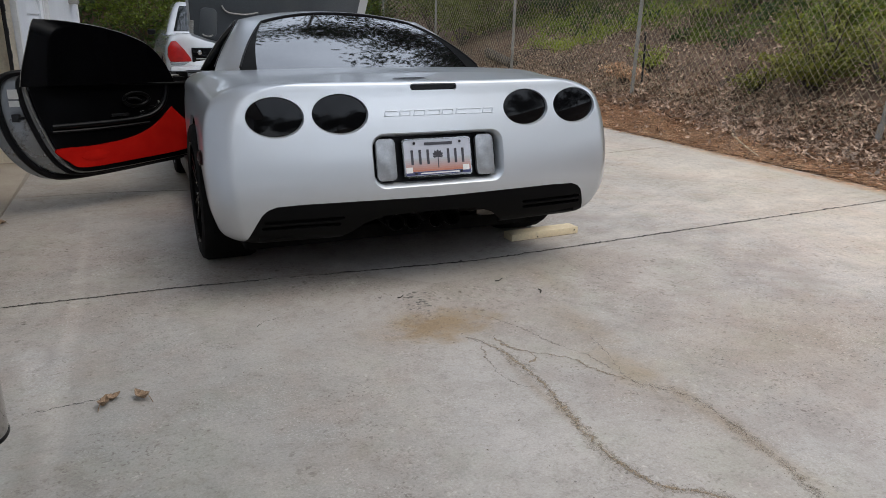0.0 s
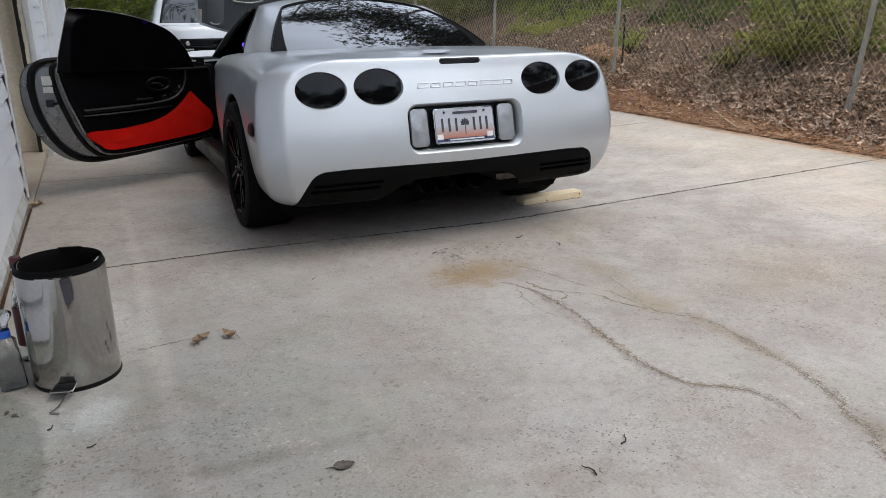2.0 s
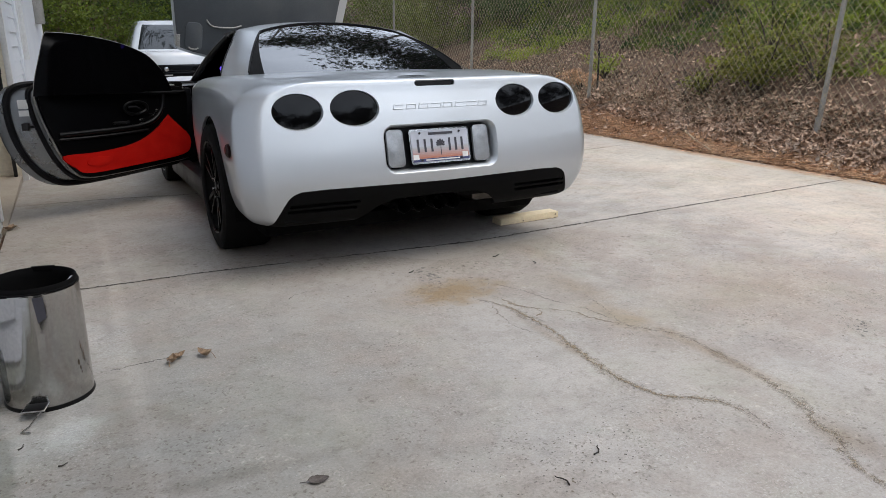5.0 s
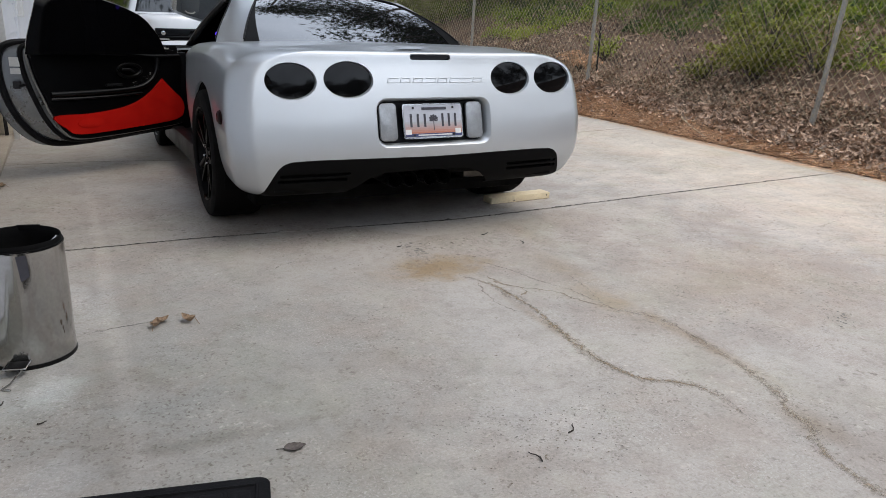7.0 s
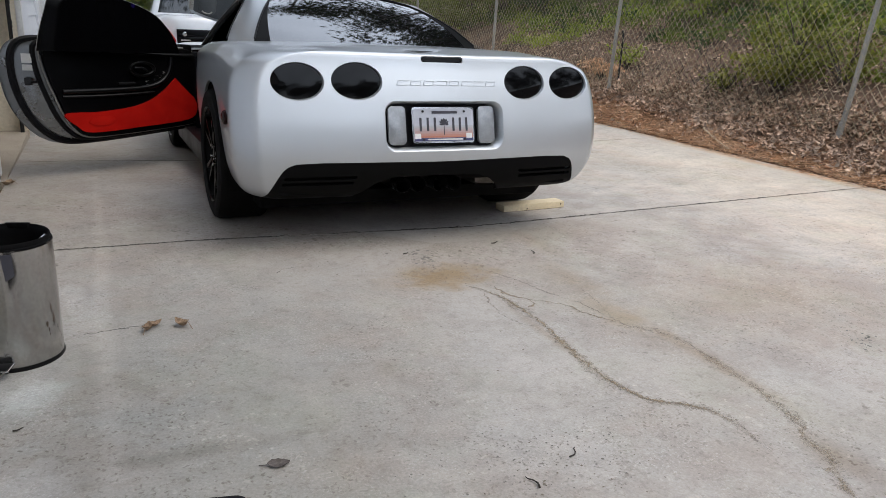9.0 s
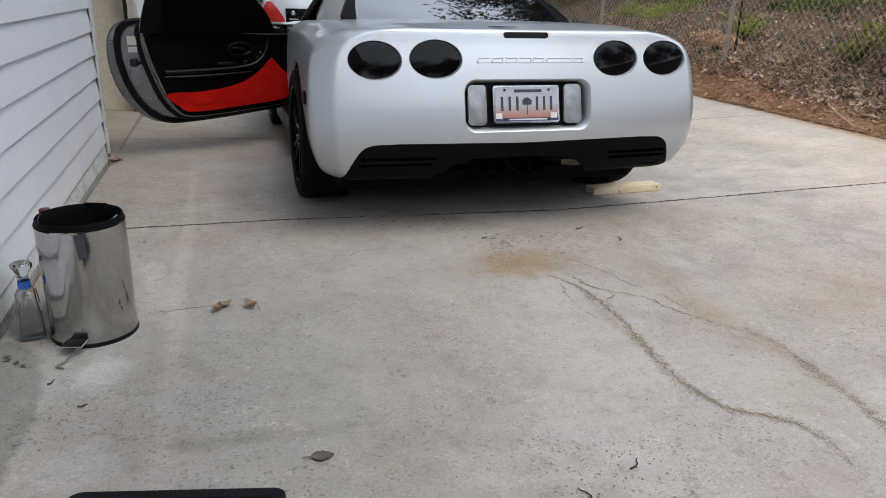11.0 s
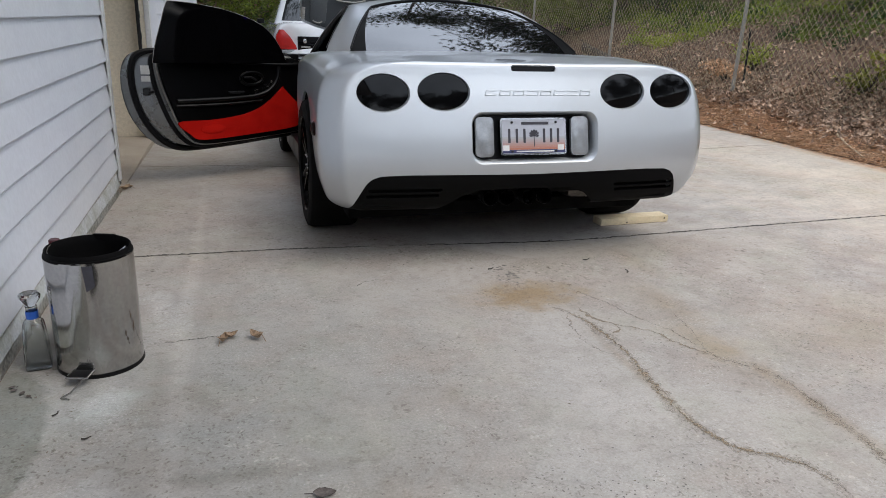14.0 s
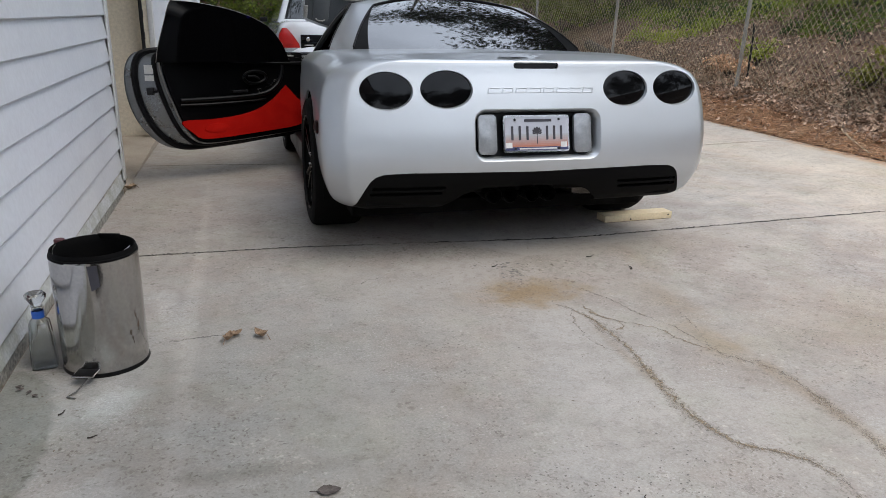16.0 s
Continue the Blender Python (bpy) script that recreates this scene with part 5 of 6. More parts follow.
# driver's door, standing open
def make_door():
    th = radians(60)
    X, Z = Vector((-math.sin(th), -math.cos(th), 0)), Vector((0, 0, 1))
    Y = Z.cross(X)
    dm = Matrix((X, Y, Z)).transposed().to_4x4()
    dm.translation = Vector((-0.785, 2.60, 0.01))
    dm = dm @ Matrix.Diagonal((1.03, 1, 1.0, 1))
    outer = smoothed([(0.0, 0, 0.30), (0.0, 0, 0.55), (0.0, 0, 0.80), (0.30, 0, 0.825), (0.62, 0, 0.845), (0.95, 0, 0.858), (1.15, 0, 0.852), (1.235, 0, 0.785),
                      (1.26, 0, 0.65), (1.235, 0, 0.49), (1.165, 0, 0.35), (1.05, 0, 0.24), (0.91, 0, 0.20), (0.6, 0, 0.205), (0.3, 0, 0.225), (0.04, 0, 0.245)], 6, True)
    inner = smoothed([(0.02, 0, 0.32), (0.02, 0, 0.55), (0.02, 0, 0.79), (0.30, 0, 0.815), (0.62, 0, 0.835), (0.92, 0, 0.85), (1.06, 0, 0.83), (1.08, 0, 0.765),
                      (1.055, 0, 0.64), (1.015, 0, 0.52), (0.97, 0, 0.40), (0.91, 0, 0.30), (0.82, 0, 0.245), (0.58, 0, 0.245), (0.3, 0, 0.26), (0.05, 0, 0.28)], 6, True)
    b = bmesh.new()
    n = len(outer)
    cx, cz = 0.6, 0.5
    ring = lambda pts, s, y: [b.verts.new((cx + (p.x - cx) * s, y, cz + (p.z - cz) * s)) for p in pts]
    rr = [ring(outer, 0.90, -0.155), ring(outer, 0.985, -0.140), ring(outer, 1.0, -0.118), ring(outer, 0.995, -0.108), ring(outer, 0.965, -0.105)]
    for t, y in ((0.35, -0.085), (0.55, -0.045), (0.8, -0.015), (1.0, 0.0)):
        rr.append([b.verts.new(((o.x * 0.965 + cx * 0.035) * (1 - t) + i.x * t, y, (o.z * 0.965 + cz * 0.035) * (1 - t) + i.z * t)) for o, i in zip(outer, inner)])
    for a, c in zip(rr, rr[1:]):
        for k in range(n):
            b.faces.new((a[k], a[(k + 1) % n], c[(k + 1) % n], c[k]))
    b.faces.new(rr[0])
    b.faces.new(rr[-1][::-1])
    bmesh.ops.recalc_face_normals(b, faces=b.faces)
    lid = taken(b, [f for f in b.faces if f.calc_center_median().y > -0.135])
    for q in (b, lid):
        bmesh.ops.transform(q, matrix=dm, verts=q.verts)
    d = part("door", b, PAINT, car, "open driver's door with black and red trim")
    part("jamb", lid, SHADED_PAINT, d, "silver door jamb in a darker paint that holds its shade")
    strip = [dm @ Vector((o.x * 0.16 + i.x * 0.84, -0.016, o.z * 0.16 + i.z * 0.84)) for o, i in zip(outer, inner)]
    part("inner_seal", tube(strip + strip[:1], 0.017, 8), BLACK, d)
    # weather strip round the jamb
    strip = [dm @ Vector((o.x * 0.72 + i.x * 0.28, -0.088, o.z * 0.72 + i.z * 0.28)) for o, i in zip(outer, inner)]
    part("weather_strip", tube(strip + strip[:1], 0.021, 8), BLACK, d)
    strip = [dm @ Vector((i.x + 0.004, 0.012, i.z)) for i in inner]
    part("edge_piping", tube(strip + strip[:1], 0.0055, 6), GALV, d)
    # trim panel
    b = plate([(p.x * 0.985 + 0.006, p.z * 0.985 + 0.006) for p in inner], 0.035, dm @ Matrix.Translation((0, 0.0, 0)), 0.01)
    part("trim_panel", b, CABIN, d, "black moulded trim panel")
    red = smoothed([(0.975, 0, 0.402), (0.75, 0, 0.405), (0.53, 0, 0.425), (0.39, 0, 0.465), (0.285, 0, 0.525), (0.195, 0, 0.602), (0.185, 0, 0.606), (0.175, 0, 0.596), (0.10, 0, 0.52), (0.035, 0, 0.455), (0.025, 0, 0.375), (0.10, 0, 0.315), (0.45, 0, 0.288), (0.81, 0, 0.275), (0.905, 0, 0.32)], 4, True)
    rp = part("lower_panel", plate([(p.x, p.z) for p in red], 0.014, dm @ Matrix.Translation((0, 0.031, 0))), REDTRIM, d, "bright red carpeted lower panel")
    part("pocket", plate([(0.74 + 0.09 * math.cos(a), 0.345 + 0.032 * math.sin(a)) for a in np.linspace(0, 2 * math.pi, 25)[:-1]], 0.006, dm @ Matrix.Translation((0, 0.043, 0)), 0.002), REDTRIM, rp)
    arm = [(0.215, 0.045, 0.775), (0.225, 0.05, 0.70), (0.26, 0.055, 0.63), (0.33, 0.062, 0.578), (0.44, 0.062, 0.552), (0.65, 0.06, 0.543), (0.98, 0.045, 0.54)]
    part("armrest", tube([dm @ Vector(p) for p in smoothed(arm, 6)], 0.016, 10), GLOSSTRIM, d)
    part("map_pocket", tube([dm @ Vector(p) for p in smoothed([(0.36, 0.05, 0.52), (0.55, 0.055, 0.512), (0.78, 0.05, 0.508), (0.98, 0.04, 0.51)], 6)], 0.009, 8), GLOSSTRIM, d)
    q = random.Random(4)
    for k in range(26):
        t = q.random()
        x, z = 0.275 + 0.15 * t, 0.66 - 0.085 * t ** 0.6 + q.uniform(-0.012, 0.016)
        part("speaker_slot", box((x, 0.050, z), (x + q.uniform(0.004, 0.010), 0.058, z + q.uniform(0.003, 0.006)), 0, None, dm), GALV if k % 4 == 0 else DARKMETAL, d)
    part("belt_rail", tube([dm @ Vector(p) for p in smoothed([(0.04, 0.05, 0.765), (0.25, 0.056, 0.768), (0.6, 0.056, 0.79), (1.02, 0.048, 0.81)], 6)], 0.012, 8), GLOSSTRIM, d)
    b = tube([dm @ Vector((0.43 + 0.085 * math.cos(a), 0.04, 0.672 + 0.042 * math.sin(a))) for a in np.linspace(0, 2 * math.pi, 25)], 0.012, 8)
    pu = part("pull_bezel", b, GLOSSTRIM, d, "glossy black handle bezel")
    part("handle", tube([dm @ Vector((0.40, 0.045, 0.662)), dm @ Vector((0.44, 0.055, 0.682)), dm @ Vector((0.49, 0.045, 0.682))], 0.008, 8), DARKMETAL, pu)
    part("switch_panel", box((0.50, 0.045, 0.575), (0.62, 0.066, 0.592), 0.006, None, dm @ pose(0, 0, 0)), DARKMETAL, d)
    # jamb furniture
    jm = dm @ Matrix.Translation((1.122, -0.048, 0.655)) @ pose(0, 0, 0, 0, 0, -38)
    for z, h in ((0.085, 0.055), (0.03, 0.035)):
        part("sticker", box((-0.028, 0.026, z - h / 2), (0.026, 0.029, z + h / 2), 0, None, jm), PAPER, d, "white specification sticker")
    part("latch", box((-0.02, 0.0, -0.075), (0.02, 0.045, -0.03), 0.005, None, jm), DARKMETAL, d)
    part("latch_pin", tube([jm @ Vector((0.0, 0.03, -0.06)), jm @ Vector((-0.05, 0.055, -0.05))], 0.008, 8), BLACK, d)
    # window and mirror
    gl = [(0.26, 0.80), (0.33, 0.925), (0.43, 1.028), (0.53, 1.08), (0.645, 1.118), (0.77, 1.146), (0.93, 1.168), (1.075, 1.176), (1.11, 1.162), (1.145, 1.04), (1.18, 0.91), (1.195, 0.81)]
    gl = [(p.x, p.z) for p in smoothed([(x, 0, z) for x, z in gl], 4)]
    gm = dm @ Matrix.Translation((0, -0.03, 0)) @ pose(0, 0, 0, -9) @ Matrix.Translation((0, 0.12, 0.012))
    pane = part("door_glass", plate(gl, 0.005, gm), FILM, d, "dark tinted frameless window", smooth=False)
    # A thin metal line gives the glass edge the light it catches.
    part("edge_glint", tube([gm @ Vector((x, 0.001, z)) for x, z in gl], 0.0022, 6), GALV, pane, "bright line drawn along the glass edge for its glint")
    b = box((0.02, -0.09, 0.66), (0.10, 0.02, 0.84), 0.02, None, dm)
    part("hinge_cover", b, CABIN, d)
    b = lathe([(0, -0.05), (0.05, -0.045), (0.085, -0.02), (0.09, 0.0), (0.08, 0.012), (0, 0.012)], 24, dm @ Matrix.Translation((0.13, -0.25, 0.87)) @ pose(0, 0, 0, -90) @ Matrix.Diagonal((1.1, 0.72, 1, 1)))
    mr = part("wing_mirror", b, PAINT, d, "silver wing mirror")
    part("stalk", box((0.09, -0.19, 0.80), (0.14, -0.08, 0.835), 0.01, None, dm), BLACK, mr)
    return d


make_door()
# Body-colour sill drawn black, to hold the shade below the open door.
b = box((-0.875, 1.40, 0.256), (-0.80, 2.62, 0.27), 0.005)
part("sill", b, BLACK, car, "door sill coloured black for the shade by the open door")
b = box((-0.84, 2.57, 0.25), (-0.74, 2.66, 0.80), 0.015)
part("hinge_pillar", b, CABIN, car)


# ---- parked white sedan ahead ----
def make_sedan():
    sm = Matrix.Translation((0.36, 9.0, slab_z(9.0)))
    s = thing("sedan", "white four-door sedan parked nose-away past the coupe", "car", sm)
    zt = (0.22, 0.32, 0.45, 0.60, 0.72, 0.86, 0.96, 1.02, 1.05, 1.065)
    wt = (0.86, 0.93, 0.965, 0.985, 0.985, 0.965, 0.93, 0.90, 0.86, 0.80)
    rt = (0.10, 0.0, -0.03, -0.02, 0.06, 0.075, 0.09, 0.11, 0.14, 0.19)
    b = bmesh.new()
    rings_ = []
    for z, w, r in zip(zt, wt, rt):
        half = []
        for k in range(25):
            a = math.pi / 2 * k / 24
            half.append((w * math.sin(a) ** 0.42, 0.6 - (0.6 - r) * math.cos(a) ** 0.72))
        half += [(w, y) for y in np.linspace(0.6, 4.7, 30)[1:]]
        for k in range(1, 17):
            a = math.pi / 2 * k / 16
            half.append((w * math.cos(a) ** 0.6, 4.7 + (0.7 - 0.3 * (z - 0.6)) * math.sin(a) ** 0.8))
        zf = lambda y: z if z < 0.7 else 0.7 + (z - 0.7) * float(np.interp(y, (0, 1.3, 3.6, 5.3), (1, 0.95, 0.9, 0.45)))
        ring_ = [(x, y, zf(y)) for x, y in half]
        rings_.append([b.verts.new(p) for p in [(-x, y, q) for x, y, q in ring_[:0:-1]] + ring_[:-1]])
    n = len(rings_[0])
    for a, c in zip(rings_, rings_[1:]):
        for k in range(n):
            b.faces.new((a[k], a[(k + 1) % n], c[(k + 1) % n], c[k]))
    b.faces.new(rings_[-1])
    bmesh.ops.recalc_face_normals(b, faces=b.faces)
    for yc in (1.25, 4.25):
        drop_faces(b, cut(b, lambda c: math.hypot(c.y - yc, c.z - 0.34) - 0.38, lambda c: abs(c.x) > 0.5 and c.z < 0.8 and abs(c.y - yc) < 0.6))
    part("body", b, WHITEPAINT, s, "white painted body")
    g = bmesh.new()
    gr_ = []
    for h in (0, 0.15, 0.3, 0.45, 0.6, 0.75, 0.87, 0.94, 0.98, 1.0):
        w, ya, yb = 0.90 - 0.20 * h - 0.06 * h ** 8, 1.02 + 0.60 * h + 0.1 * h ** 8, 3.62 - 0.85 * h
        half = [(w * math.sin(math.pi / 2 * k / 16) ** 0.35, ya + 0.3 * (1 - math.cos(math.pi / 2 * k / 16) ** 0.7)) for k in range(17)]
        half += [(w, y) for y in np.linspace(ya + 0.3, yb - 0.3, 14)[1:-1]]
        half += [(w * math.cos(math.pi / 2 * k / 16) ** 0.35, yb - 0.3 + 0.3 * math.sin(math.pi / 2 * k / 16) ** 0.7) for k in range(17)]
        gr_.append([g.verts.new((x, y, 1.03 + 0.52 * h)) for x, y in half] + [g.verts.new((-x, y, 1.03 + 0.52 * h)) for x, y in half[-2:0:-1]])
    n = len(gr_[0])
    for a, c in zip(gr_, gr_[1:]):
        for k in range(n):
            g.faces.new((a[k], a[(k + 1) % n], c[(k + 1) % n], c[k]))
    g.faces.new(gr_[-1])
    bmesh.ops.recalc_face_normals(g, faces=g.faces)
    hh = lambda c: (c.z - 1.03) / 0.52
    back = taken(g, cut(g, lambda c: max(abs(c.x) - 0.80 + 0.19 * hh(c), 1.08 - c.z, c.z - 1.48), lambda c: c.y < 1.9 and c.z < 1.53))
    part("rear_window", skinned(back, 0.006), WINDOW, s, "tinted rear window", 60)
    for sx in (-1, 1):
        for y0, y1 in ((1.72, 2.35), (2.42, 3.15)):
            sw = taken(g, cut(g, lambda c: max(y0 + 0.3 * hh(c) * (1 if y0 < 2 else 0) - c.y, c.y - y1 + (0.35 * hh(c) if y0 > 2 else 0), 1.08 - c.z, c.z - 1.46), lambda c: c.x * sx > 0.4))
            if len(sw.faces):
                part("side_window", skinned(sw, 0.005), TINT, s, "", 60)
    part("roof", skinned(g, 0.02), WHITEPAINT, s)
    part("cabin", box((-0.72, 1.3, 0.5), (0.72, 3.6, 1.08), 0.05), CABIN, s)
    for sx in (-1, 1):
        ol = [(0.62, 0.655), (0.93, 0.655), (0.96, 0.74), (0.945, 0.86), (0.89, 0.955), (0.82, 0.955), (0.72, 0.84), (0.64, 0.72)]
        t = part("tail_lamp", plate([(sx * x, z) for x, z in ol], 0.16, Matrix.Translation((0, 0.045, 0)), 0.015), REDLENS, s, "red tail lamp")
        part("reverse_strip", plate([(sx * x, z) for x, z in ((0.62, 0.61), (0.92, 0.61), (0.935, 0.652), (0.62, 0.652))], 0.12, Matrix.Translation((0, 0.045, 0)), 0.006), CLEAR, t)
        b = box((sx * 1.05 - 0.07, 3.0, 1.0), (sx * 1.05 + 0.07, 3.09, 1.09), 0.03)
        part("wing_mirror", b, BLACK, s, "black wing mirror")
    band = part("trunk_band", box((-0.615, 0.035, 0.62), (0.615, 0.10, 0.86), 0.012), LENS, s, "gloss black panel across the trunk")
    part("badge", lathe([(0, 0.003), (0.026, 0.0025), (0.032, 0)], 20, Matrix.Translation((-0.50, 0.034, 0.79)) @ pose(0, 0, 0, 90)), CHROME, band)
    part("bar", box((-0.56, 0.028, 0.69), (-0.42, 0.034, 0.71), 0), GALV, band)
    part("bumper", box((-0.95, -0.10, 0.32), (0.95, 0.12, 0.60), 0.06), WHITEPAINT, s, "white rear bumper")
    for yc in (1.25, 4.25):
        for sx in (-1, 1):
            t = part("wheel", lathe([(0.2, -0.10), (0.30, -0.11), (0.335, -0.085), (0.338, 0.085), (0.30, 0.11), (0.2, 0.10)], 40, pose(sx * 0.83, yc, 0.338, 0, 90)), RUBBER, s)
            part("rim", lathe([(0.0, 0.09), (0.06, 0.10), (0.16, 0.085), (0.205, 0.10)], 32, pose(sx * 0.83, yc, 0.338, 0, sx * 90)), GALV, t)
    return s


make_sedan()


# ---- things on the slab by the wall ----
def tube_strip():
    """A short tapered strip bent to the shell's curve."""
    b = bmesh.new()
    rows_ = []
    for k in range(6):
        z = 0.360 - 0.078 * k / 5
        a0, a1 = -1.33 + 0.010 * k, -1.11 + 0.004 * k - (0.02 if k == 5 else 0)
        rows_.append([b.verts.new((0.1285 * math.cos(a), 0.1285 * math.sin(a), z + (0.012 * t if k == 5 else 0))) for t, a in ((t, a0 + (a1 - a0) * t) for t in (0, 0.25, 0.5, 0.75, 1))])
    for r, s in zip(rows_, rows_[1:]):
        for k in range(4):
            b.faces.new((r[k], r[k + 1], s[k + 1], s[k]))
    bmesh.ops.recalc_face_normals(b, faces=b.faces)
    return skinned(b, 0.0012)


def make_bin():
    o = thing("pedal_bin", "dented stainless steel pedal bin without its lid", "trash can", Matrix.Translation((-1.732, -0.722, 0)) @ pose(0, 0, 0, 0, 0, -14))
    prof = [(0.118, 0.012), (0.1265, 0.014), (0.1265, 0.10), (0.1265, 0.2), (0.1265, 0.3), (0.1265, 0.368), (0.1245, 0.368), (0.1245, 0.02)]
    b = lathe(prof, 64)
    for v in b.verts:
        a = math.atan2(v.co.y, v.co.x)
        dent = 0.006 * math.exp(-((a + 2.05) / 0.22) ** 2 - ((v.co.z - 0.28) / 0.07) ** 2) - 0.004 * math.exp(-((a + 1.72) / 0.10) ** 2) * min(1, v.co.z / 0.1) + 0.004 * math.exp(-((a + 2.2) / 0.35) ** 2 - ((v.co.z - 0.2) / 0.1) ** 2) + 0.001 * noise.noise((a * 2, v.co.z * 9, 0))
        v.co.x *= 1 - dent / 0.1265
        v.co.y *= 1 - dent / 0.1265
    part("shell", b, STEEL, o, "mirror-bright stainless shell")
    part("base_ring", lathe([(0.10, 0.0), (0.1275, 0.0), (0.1288, 0.004), (0.1272, 0.0125), (0.118, 0.013)], 64), BLACK, o)
    part("rim", lathe([(0.1240, 0.362), (0.1268, 0.365), (0.1262, 0.371), (0.1228, 0.373), (0.1218, 0.384), (0.1200, 0.387), (0.1180, 0.384), (0.1165, 0.36), (0.108, 0.06), (0.0, 0.055)], 64), VALANCE, o, "black inner bucket and rim")
    part("bail", tube([(0.112 * math.cos(a), 0.112 * math.sin(a), 0.385 - 0.05 * math.sin(a) ** 2) for a in np.linspace(math.pi, 2 * math.pi, 17)], 0.0025, 6), STEEL, o)
    part("hinge_tab", box((-0.035, 0.114, 0.372), (0.035, 0.124, 0.389), 0.003), VALANCE, o)
    part("tape_strip", tube_strip(), INK, o, "dark grey strip hanging below the rim")
    ped = part("pedal", box((-0.028, -0.172, 0.022), (0.028, -0.118, 0.032), 0.004), BLACK, o, "black plastic foot pedal")
    part("pedal_frame", tube([(-0.030, -0.118, 0.029), (-0.031, -0.175, 0.029), (0.031, -0.175, 0.029), (0.030, -0.118, 0.029)], 0.003, 6), STEEL, ped)
    part("pedal_wire", tube([(0.020, -0.174, 0.026), (0.0, -0.222, 0.006), (-0.014, -0.250, 0.004), (0.012, -0.257, 0.004)], 0.0028, 6), STEEL, ped)
    for a, z, r in ((-0.50, 0.125, 0.007), (-0.46, 0.105, 0.005), (-0.44, 0.09, 0.003)):
        part("rust_spot", lathe([(0, 0.0008), (r * 0.7, 0.0006), (r, 0)], 9, pose(0.1266 * math.cos(a), 0.1266 * math.sin(a), z, 0, 90, math.degrees(a)) @ Matrix.Diagonal((1.4, 0.6, 1, 1))), BARK, o, "brown spot on the shell")
    return o


make_bin()


def make_bottle():
    o = thing("liquor_bottle", "empty square clear glass bottle with a blue neck band", "bottle", Matrix.Translation((-1.912, -0.722, 0)) @ pose(0, 0, 0, 0, 0, 8))
    b = bmesh.new()
    rows_ = []
    for r, z in ((0.030, 0.0), (0.0375, 0.003), (0.038, 0.02), (0.034, 0.10), (0.0285, 0.150), (0.024, 0.158), (0.016, 0.166), (0.0155, 0.20), (0.017, 0.204)):
        n_ = 24
        sq = 5 if z < 0.155 else 2.05
        rows_.append([b.verts.new((r * math.copysign(abs(math.cos(a)) ** (2 / sq), math.cos(a)), r * math.copysign(abs(math.sin(a)) ** (2 / sq), math.sin(a)), z)) for a in np.linspace(0, 2 * math.pi, n_ + 1)[:-1]])
    for a, c in zip(rows_, rows_[1:]):
        for k in range(24):
            b.faces.new((a[k], a[(k + 1) % 24], c[(k + 1) % 24], c[k]))
    b.faces.new(rows_[0][::-1])
    skinned(b, 0.0028)
    part("glass", b, GLASSY, o, "clear glass body")
    part("neck_band", lathe([(0.0175, 0.165), (0.0178, 0.166), (0.0178, 0.188), (0.0175, 0.189)], 24), BLUE, o)
    part("stopper", lathe([(0.012, 0.20), (0.014, 0.206), (0.029, 0.228), (0.031, 0.240), (0.026, 0.246), (0, 0.247)], 8), GLASSY, o, "faceted clear stopper")
    return o


make_bottle()


def make_dark_bottle():
    o = thing("dark_bottle", "tall clear bottle with maroon labels and cap", "bottle", Matrix.Translation((-1.868, -0.525, 0)) @ Matrix.Diagonal((0.95, 0.95, 0.945, 1)))
    part("body", lathe([(0, 0.0), (0.036, 0.0), (0.038, 0.004), (0.038, 0.20), (0.034, 0.235), (0.018, 0.275), (0.016, 0.335), (0.0135, 0.335), (0.0155, 0.275), (0.0315, 0.233), (0.0355, 0.2), (0.0355, 0.008), (0, 0.008)], 32), GLASSY, o, "clear glass bottle body")
    part("label", lathe([(0.0383, 0.06), (0.0386, 0.061), (0.0386, 0.20), (0.0383, 0.201)], 32), MAROON, o, "maroon paper label")
    part("neck_label", lathe([(0.0185, 0.275), (0.0187, 0.276), (0.0172, 0.328), (0.017, 0.329)], 32), MAROON, o)
    part("neck_line", lathe([(0.0172, 0.330), (0.0176, 0.331), (0.0176, 0.336), (0.0172, 0.337)], 24), PAPER, o)
    part("cap", lathe([(0.016, 0.338), (0.0185, 0.339), (0.0185, 0.372), (0.0165, 0.376), (0, 0.376)], 24), MAROON, o, "ridged maroon cap")
    return o


make_dark_bottle()


